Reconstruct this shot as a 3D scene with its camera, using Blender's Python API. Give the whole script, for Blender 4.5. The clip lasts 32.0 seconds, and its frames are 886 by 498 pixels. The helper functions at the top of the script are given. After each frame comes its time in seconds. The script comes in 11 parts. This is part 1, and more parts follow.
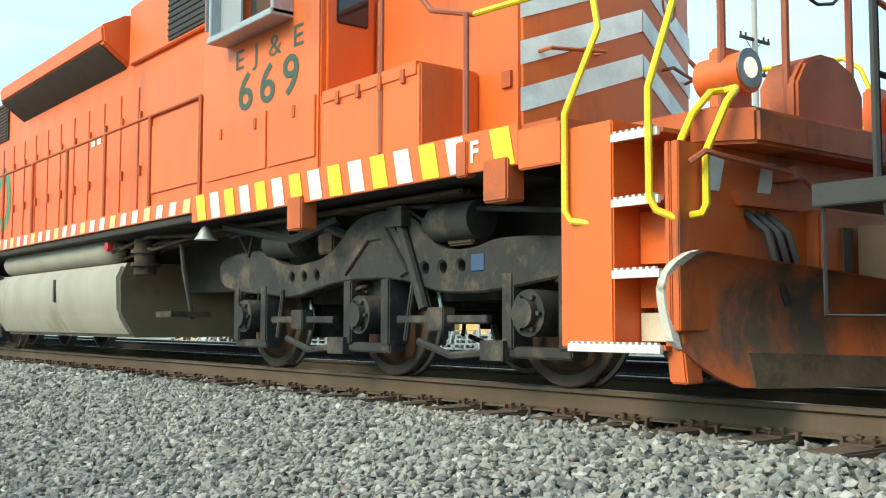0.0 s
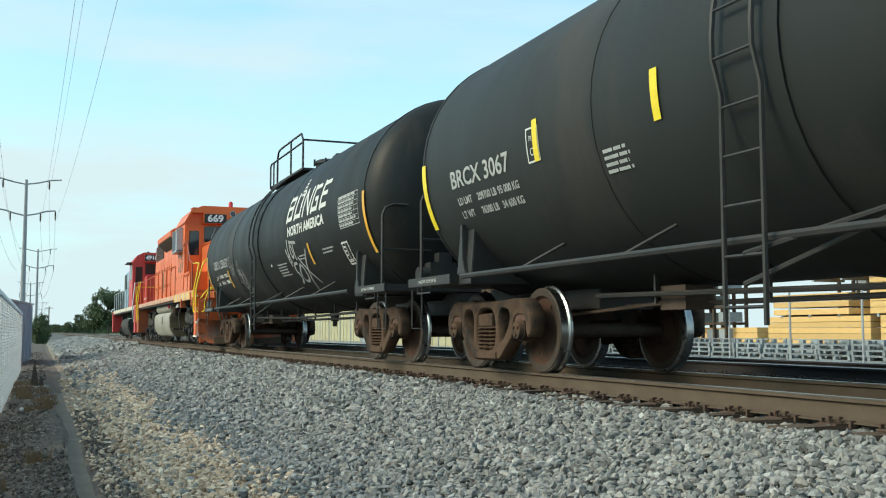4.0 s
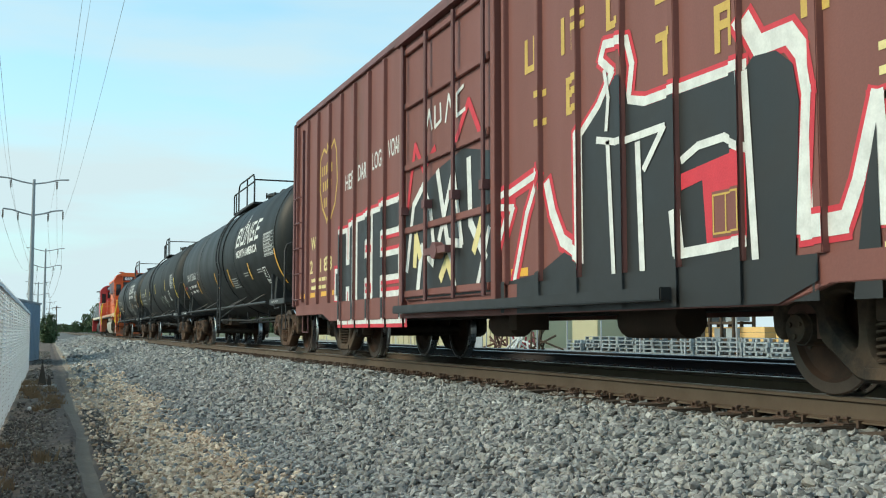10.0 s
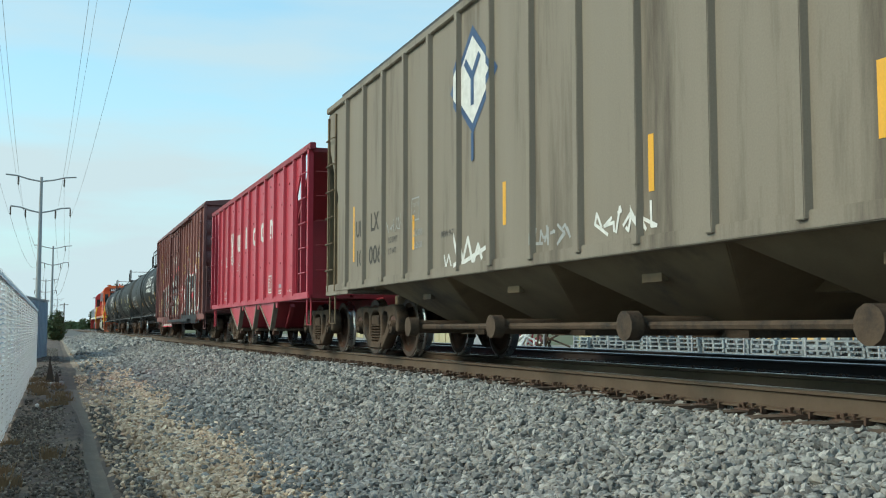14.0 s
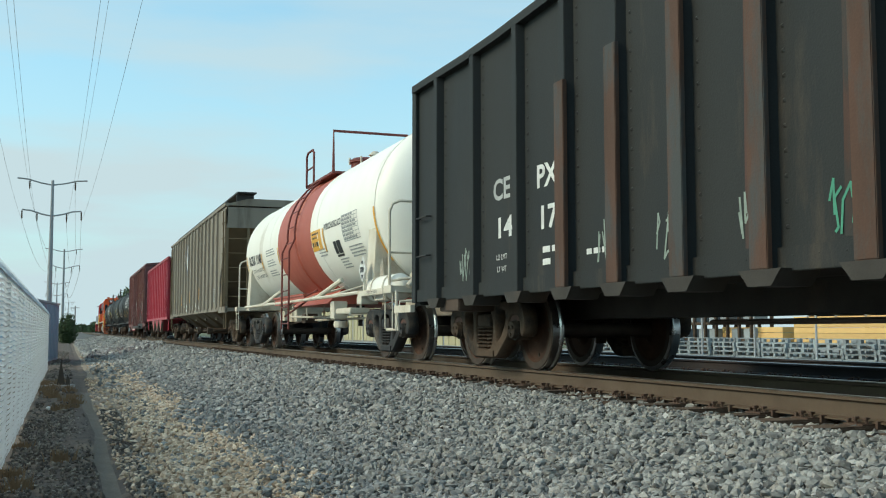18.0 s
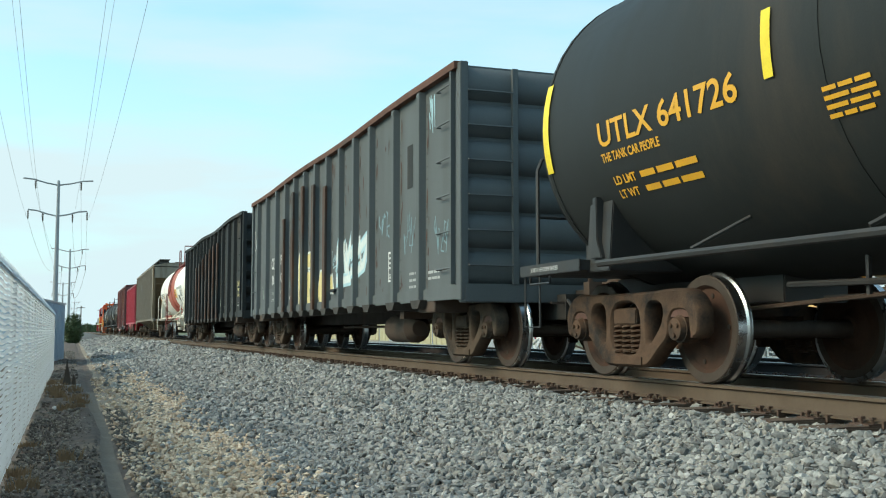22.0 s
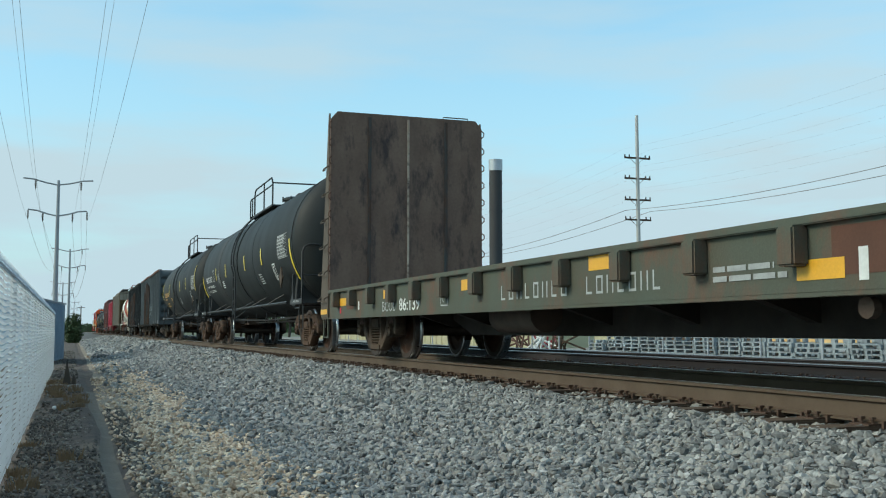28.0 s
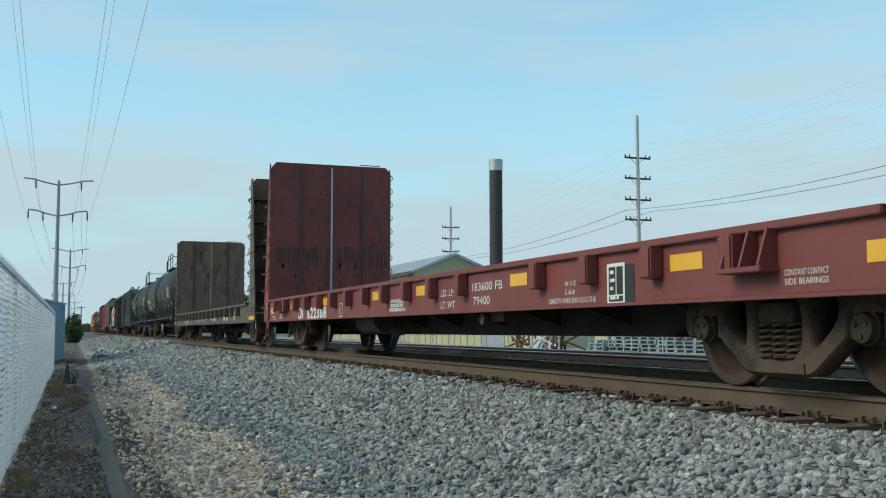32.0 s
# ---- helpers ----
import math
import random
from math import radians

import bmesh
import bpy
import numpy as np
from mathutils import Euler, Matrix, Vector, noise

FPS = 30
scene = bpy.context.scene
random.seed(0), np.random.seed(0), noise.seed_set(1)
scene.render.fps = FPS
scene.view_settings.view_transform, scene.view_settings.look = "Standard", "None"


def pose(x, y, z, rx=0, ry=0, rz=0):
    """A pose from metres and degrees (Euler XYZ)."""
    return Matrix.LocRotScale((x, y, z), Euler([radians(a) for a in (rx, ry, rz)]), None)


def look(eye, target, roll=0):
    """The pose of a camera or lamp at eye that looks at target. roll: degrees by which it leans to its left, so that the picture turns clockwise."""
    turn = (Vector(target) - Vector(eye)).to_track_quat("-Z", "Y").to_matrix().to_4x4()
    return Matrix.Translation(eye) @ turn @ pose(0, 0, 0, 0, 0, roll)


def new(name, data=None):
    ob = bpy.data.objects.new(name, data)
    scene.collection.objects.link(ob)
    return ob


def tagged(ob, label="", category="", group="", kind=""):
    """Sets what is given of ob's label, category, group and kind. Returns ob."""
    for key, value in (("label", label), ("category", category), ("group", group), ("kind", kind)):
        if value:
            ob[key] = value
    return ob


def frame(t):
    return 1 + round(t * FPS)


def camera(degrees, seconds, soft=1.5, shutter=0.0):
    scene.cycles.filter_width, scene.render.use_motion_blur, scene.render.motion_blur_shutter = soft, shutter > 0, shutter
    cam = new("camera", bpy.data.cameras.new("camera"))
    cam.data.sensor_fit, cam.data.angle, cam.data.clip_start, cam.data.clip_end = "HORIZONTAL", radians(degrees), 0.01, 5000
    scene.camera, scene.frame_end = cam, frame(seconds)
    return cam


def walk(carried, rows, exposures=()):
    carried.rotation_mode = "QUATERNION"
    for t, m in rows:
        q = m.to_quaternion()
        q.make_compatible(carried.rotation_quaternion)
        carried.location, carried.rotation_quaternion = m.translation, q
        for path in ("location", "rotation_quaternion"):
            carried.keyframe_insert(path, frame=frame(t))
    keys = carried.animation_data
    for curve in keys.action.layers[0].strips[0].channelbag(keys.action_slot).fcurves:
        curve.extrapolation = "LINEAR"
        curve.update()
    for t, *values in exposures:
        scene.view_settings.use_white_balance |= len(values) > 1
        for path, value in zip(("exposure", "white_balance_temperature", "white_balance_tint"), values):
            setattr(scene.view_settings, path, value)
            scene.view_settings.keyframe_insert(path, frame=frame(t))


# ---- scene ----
from mathutils import geometry

# ================= camera =================
cam = camera(46.6, 32.0, soft=1.1)
EYE = (0.0, 0.0, 0.44)
# time, yaw, pitch, roll
TURNS = [(0, -37.95, 4.13, -0.1), (0.1, -34.3, 4.08, -0.1), (0.2, -31.5, 4.03, 0), (0.3, -29.45, 4.0, 0), (0.4, -27.9, 3.97, 0), (0.5, -26.9, 3.95, 0), (0.6, -26.1, 4.0, 0), (1, -22.58, 4.31, 0.1), (1.5, -19.94, 4.64, 0), (2, -19.52, 4.67, 0),
         (2.5, -19.79, 4.68, 0), (3, -20.54, 4.66, 0), (3.5, -21.06, 4.62, 0), (5.5, -21.61, 4.57, 0), (6, -21.59, 4.56, 0),
         (7, -21.45, 4.56, 0), (8, -21.27, 4.57, 0), (9, -21.13, 4.57, 0), (10, -20.99, 4.56, 0), (11, -20.87, 4.56, 0),
         (12, -20.81, 4.50, 0), (13, -20.74, 4.46, 0), (13.5, -20.68, 4.41, 0), (15.5, -20.46, 4.41, 0), (16, -20.38, 4.42, 0),
         (16.5, -20.31, 4.49, 0), (17, -20.22, 4.56, 0), (18, -20.08, 4.57, 0), (19, -19.97, 4.60, 0), (20, -19.9, 4.57, 0),
         (21, -19.82, 4.60, 0), (22, -19.79, 4.56, 0), (24, -19.81, 4.53, 0), (26.5, -19.8, 4.55, 0), (32, -19.78, 4.55, 0)]
# time, stops, kelvin, tint: the picture cools as the sun goes behind thin cloud
EXPO = [(0, 0.5, 6750, 10), (1, 0.2, 6700, 10), (3, 0.05, 6650, 10), (6, 0.25, 6650, 10), (9, 0.05, 6600, 10), (13, 0.0, 6450, 10), (16, -0.28, 6500, 10), (17, -0.3, 6500, 10), (18, -0.18, 6500, 10), (20, 0.13, 6550, 10), (24, 0.13, 6550, 10),
        (27, 0.02, 6350, 10), (28, -0.24, 6200, 10), (29, -0.24, 6200, 10), (30, -0.08, 6300, 10), (31, -0.31, 6200, 10), (32, -0.33, 6200, 10)]
walk(cam, [(t, pose(*EYE, 90 + p, r, y)) for t, y, p, r in TURNS], exposures=EXPO)

# ================= world and sun =================
SUN_AZ, SUN_EL = -86.0, 35.0      # degrees: azimuth clockwise from +Y, elevation
world = bpy.data.worlds.new("sky")
scene.world = world
world.use_nodes = True
wn, wl = world.node_tree.nodes, world.node_tree.links
wn.clear()
w_out = wn.new("ShaderNodeOutputWorld")
w_bg = wn.new("ShaderNodeBackground")
w_sky = wn.new("ShaderNodeTexSky")
w_sky.sky_type, w_sky.sun_disc = "NISHITA", False
w_sky.sun_elevation, w_sky.sun_rotation = radians(SUN_EL), radians(SUN_AZ)
w_sky.air_density, w_sky.dust_density, w_sky.ozone_density = 1.0, 1.5, 2.0
w_tc = wn.new("ShaderNodeTexCoord")
w_map = wn.new("ShaderNodeMapping")
w_map.inputs["Scale"].default_value = (1.6, 1.6, 9.0)
w_map.inputs["Rotation"].default_value = (0.1, -0.12, 0.35)
w_noise = wn.new("ShaderNodeTexNoise")
w_noise.inputs["Scale"].default_value, w_noise.inputs["Detail"].default_value, w_noise.inputs["Roughness"].default_value = 1.7, 6, 0.5
w_ramp = wn.new("ShaderNodeValToRGB")
w_ramp.color_ramp.elements[0].position, w_ramp.color_ramp.elements[1].position = 0.38, 0.62
w_sep = wn.new("ShaderNodeSeparateXYZ")
w_hz = wn.new("ShaderNodeMapRange")
w_hz.inputs["From Min"].default_value, w_hz.inputs["From Max"].default_value = 0.0, 0.36
w_hz.inputs["To Min"].default_value, w_hz.inputs["To Max"].default_value = 0.95, 0.12
w_max = wn.new("ShaderNodeMath")
w_max.operation = "MULTIPLY_ADD"
w_max.inputs[1].default_value = 0.46
w_max.use_clamp = True
w_mix = wn.new("ShaderNodeMix")
w_mix.data_type = "RGBA"
w_tint = wn.new("ShaderNodeMix")
w_tint.data_type, w_tint.blend_type = "RGBA", "MULTIPLY"
w_tint.inputs["Factor"].default_value = 1.0
w_tint.inputs["B"].default_value = (1.6, 2.6, 2.35, 1)
wl.new(w_tc.outputs["Generated"], w_map.inputs["Vector"])
wl.new(w_map.outputs["Vector"], w_noise.inputs["Vector"])
wl.new(w_noise.outputs["Fac"], w_ramp.inputs["Fac"])
wl.new(w_tc.outputs["Generated"], w_sep.inputs["Vector"])
wl.new(w_sep.outputs["Z"], w_hz.inputs["Value"])
wl.new(w_ramp.outputs["Color"], w_max.inputs[0])
wl.new(w_hz.outputs["Result"], w_max.inputs[2])
wl.new(w_max.outputs["Value"], w_mix.inputs["Factor"])
wl.new(w_sky.outputs["Color"], w_tint.inputs["A"])
wl.new(w_tint.outputs["Result"], w_mix.inputs["A"])
w_mix.inputs["B"].default_value = (5.45, 6.95, 7.3, 1)
wl.new(w_mix.outputs["Result"], w_bg.inputs["Color"])
w_bg.inputs["Strength"].default_value = 0.12
wl.new(w_bg.outputs["Background"], w_out.inputs["Surface"])
sun_data = bpy.data.lights.new("sun", "SUN")
sun_data.energy, sun_data.angle, sun_data.color = 2.5, radians(24), (1.0, 0.80, 0.58)
sun = new("sun", sun_data)
a, e = radians(SUN_AZ), radians(SUN_EL)
sun.matrix_world = look((math.sin(a) * math.cos(e) * 100, math.cos(a) * math.cos(e) * 100, math.sin(e) * 100), (0, 0, 0))


# ================= materials =================
def rgb(c):
    return (*c, 1.0) if len(c) == 3 else c


def surface(name, c, c2=None, rough=0.55, metal=0.0, scale=5.0, amount=0.5, dirt=None, dirt_at=0.62, streak=1.0, bump=0.15, fine=60.0,
            fine_amount=0.25, vary=0.0, coat=0.0, wide=0.7, gloss=0.5):
    """Paint or raw surface: two tones at a broad scale, dirt patches with a shape of their own, grain, and a fine relief."""
    m = bpy.data.materials.new(name)
    m.use_nodes = True
    n, l = m.node_tree.nodes, m.node_tree.links
    b = n["Principled BSDF"]
    tc = n.new("ShaderNodeTexCoord")
    mp = n.new("ShaderNodeMapping")
    mp.inputs["Scale"].default_value = (1, 1, streak)
    l.new(tc.outputs["Object"], mp.inputs["Vector"])
    n1 = n.new("ShaderNodeTexNoise")
    n1.inputs["Scale"].default_value, n1.inputs["Detail"].default_value = scale, 5
    l.new(mp.outputs["Vector"], n1.inputs["Vector"])
    r1 = n.new("ShaderNodeMapRange")
    r1.inputs["From Min"].default_value, r1.inputs["From Max"].default_value = 0.36, 0.66
    r1.inputs["To Max"].default_value = amount
    l.new(n1.outputs["Fac"], r1.inputs["Value"])
    m1 = n.new("ShaderNodeMix")
    m1.data_type = "RGBA"
    m1.inputs["A"].default_value = rgb(c)
    m1.inputs["B"].default_value = rgb(c2 or tuple(x * 0.6 for x in c))
    l.new(r1.outputs["Result"], m1.inputs["Factor"])
    last = m1.outputs["Result"]
    n2 = n.new("ShaderNodeTexNoise")
    n2.inputs["Scale"].default_value, n2.inputs["Detail"].default_value = fine, 3
    l.new(tc.outputs["Object"], n2.inputs["Vector"])
    if dirt:
        n3 = n.new("ShaderNodeTexNoise")
        n3.inputs["Scale"].default_value, n3.inputs["Detail"].default_value, n3.inputs["Roughness"].default_value = wide, 9, 0.68
        l.new(mp.outputs["Vector"], n3.inputs["Vector"])
        r3 = n.new("ShaderNodeMapRange")
        r3.inputs["From Min"].default_value, r3.inputs["From Max"].default_value = dirt_at - 0.06, dirt_at + 0.1
        l.new(n3.outputs["Fac"], r3.inputs["Value"])
        m3 = n.new("ShaderNodeMix")
        m3.data_type = "RGBA"
        m3.inputs["B"].default_value = rgb(dirt)
        l.new(r3.outputs["Result"], m3.inputs["Factor"])
        l.new(last, m3.inputs["A"])
        last = m3.outputs["Result"]
    m2 = n.new("ShaderNodeMix")
    m2.data_type, m2.blend_type = "RGBA", "MULTIPLY"
    m2.inputs["Factor"].default_value = fine_amount
    l.new(last, m2.inputs["A"])
    l.new(n2.outputs["Color"], m2.inputs["B"])
    bw = n.new("ShaderNodeMapRange")
    bw.inputs["To Min"].default_value, bw.inputs["To Max"].default_value = 0.55, 1.6
    l.new(n2.outputs["Fac"], bw.inputs["Value"])
    l.new(bw.outputs["Result"], m2.inputs["B"])
    last = m2.outputs["Result"]
    if vary:
        oi = n.new("ShaderNodeObjectInfo")
        rv = n.new("ShaderNodeMapRange")
        rv.inputs["To Min"].default_value, rv.inputs["To Max"].default_value = 1 - vary, 1 + vary
        l.new(oi.outputs["Random"], rv.inputs["Value"])
        mv = n.new("ShaderNodeMix")
        mv.data_type, mv.blend_type = "RGBA", "MULTIPLY"
        mv.inputs["Factor"].default_value = 1.0
        l.new(last, mv.inputs["A"])
        l.new(rv.outputs["Result"], mv.inputs["B"])
        last = mv.outputs["Result"]
    l.new(last, b.inputs["Base Color"])
    rr = n.new("ShaderNodeMapRange")
    rr.inputs["To Min"].default_value, rr.inputs["To Max"].default_value = max(rough - 0.15, 0.05), min(rough + 0.2, 1)
    l.new(n1.outputs["Fac"], rr.inputs["Value"])
    l.new(rr.outputs["Result"], b.inputs["Roughness"])
    b.inputs["Metallic"].default_value = metal
    b.inputs["Coat Weight"].default_value = coat
    b.inputs["Specular IOR Level"].default_value = gloss
    if bump:
        bp = n.new("ShaderNodeBump")
        bp.inputs["Strength"].default_value, bp.inputs["Distance"].default_value = bump, 0.01
        l.new(n2.outputs["Fac"], bp.inputs["Height"])
        l.new(bp.outputs["Normal"], b.inputs["Normal"])
    return m


def stones(name, colours, bump=0.3):
    """Loose stone: one tone per stone (random per island), with grain."""
    m = bpy.data.materials.new(name)
    m.use_nodes = True
    n, l = m.node_tree.nodes, m.node_tree.links
    b = n["Principled BSDF"]
    g = n.new("ShaderNodeNewGeometry")
    r = n.new("ShaderNodeValToRGB")
    r.color_ramp.interpolation = "LINEAR"
    els = r.color_ramp.elements
    while len(els) < len(colours):
        els.new(0.5)
    for i, c in enumerate(colours):
        els[i].position, els[i].color = i / (len(colours) - 1), rgb(c)
    l.new(g.outputs["Random Per Island"], r.inputs["Fac"])
    tc = n.new("ShaderNodeTexCoord")
    t = n.new("ShaderNodeTexNoise")
    t.inputs["Scale"].default_value, t.inputs["Detail"].default_value = 45, 4
    l.new(tc.outputs["Object"], t.inputs["Vector"])
    mr = n.new("ShaderNodeMapRange")
    mr.inputs["To Min"].default_value, mr.inputs["To Max"].default_value = 0.55, 1.5
    l.new(t.outputs["Fac"], mr.inputs["Value"])
    mx = n.new("ShaderNodeMix")
    mx.data_type, mx.blend_type = "RGBA", "MULTIPLY"
    mx.inputs["Factor"].default_value = 1.0
    l.new(r.outputs["Color"], mx.inputs["A"])
    l.new(mr.outputs["Result"], mx.inputs["B"])
    l.new(mx.outputs["Result"], b.inputs["Base Color"])
    b.inputs["Roughness"].default_value = 0.85
    bp = n.new("ShaderNodeBump")
    bp.inputs["Strength"].default_value, bp.inputs["Distance"].default_value = bump, 0.01
    l.new(t.outputs["Fac"], bp.inputs["Height"])
    l.new(bp.outputs["Normal"], b.inputs["Normal"])
    return m


def glowing(name, c, strength):
    m = bpy.data.materials.new(name)
    m.use_nodes = True
    b = m.node_tree.nodes["Principled BSDF"]
    b.inputs["Base Color"].default_value = rgb(c)
    b.inputs["Emission Color"].default_value, b.inputs["Emission Strength"].default_value = rgb(c), strength
    return m


def glazing(name, c=(0.02, 0.025, 0.03)):
    m = bpy.data.materials.new(name)
    m.use_nodes = True
    b = m.node_tree.nodes["Principled BSDF"]
    b.inputs["Base Color"].default_value, b.inputs["Roughness"].default_value = rgb(c), 0.06
    b.inputs["Specular IOR Level"].default_value = 0.7
    return m


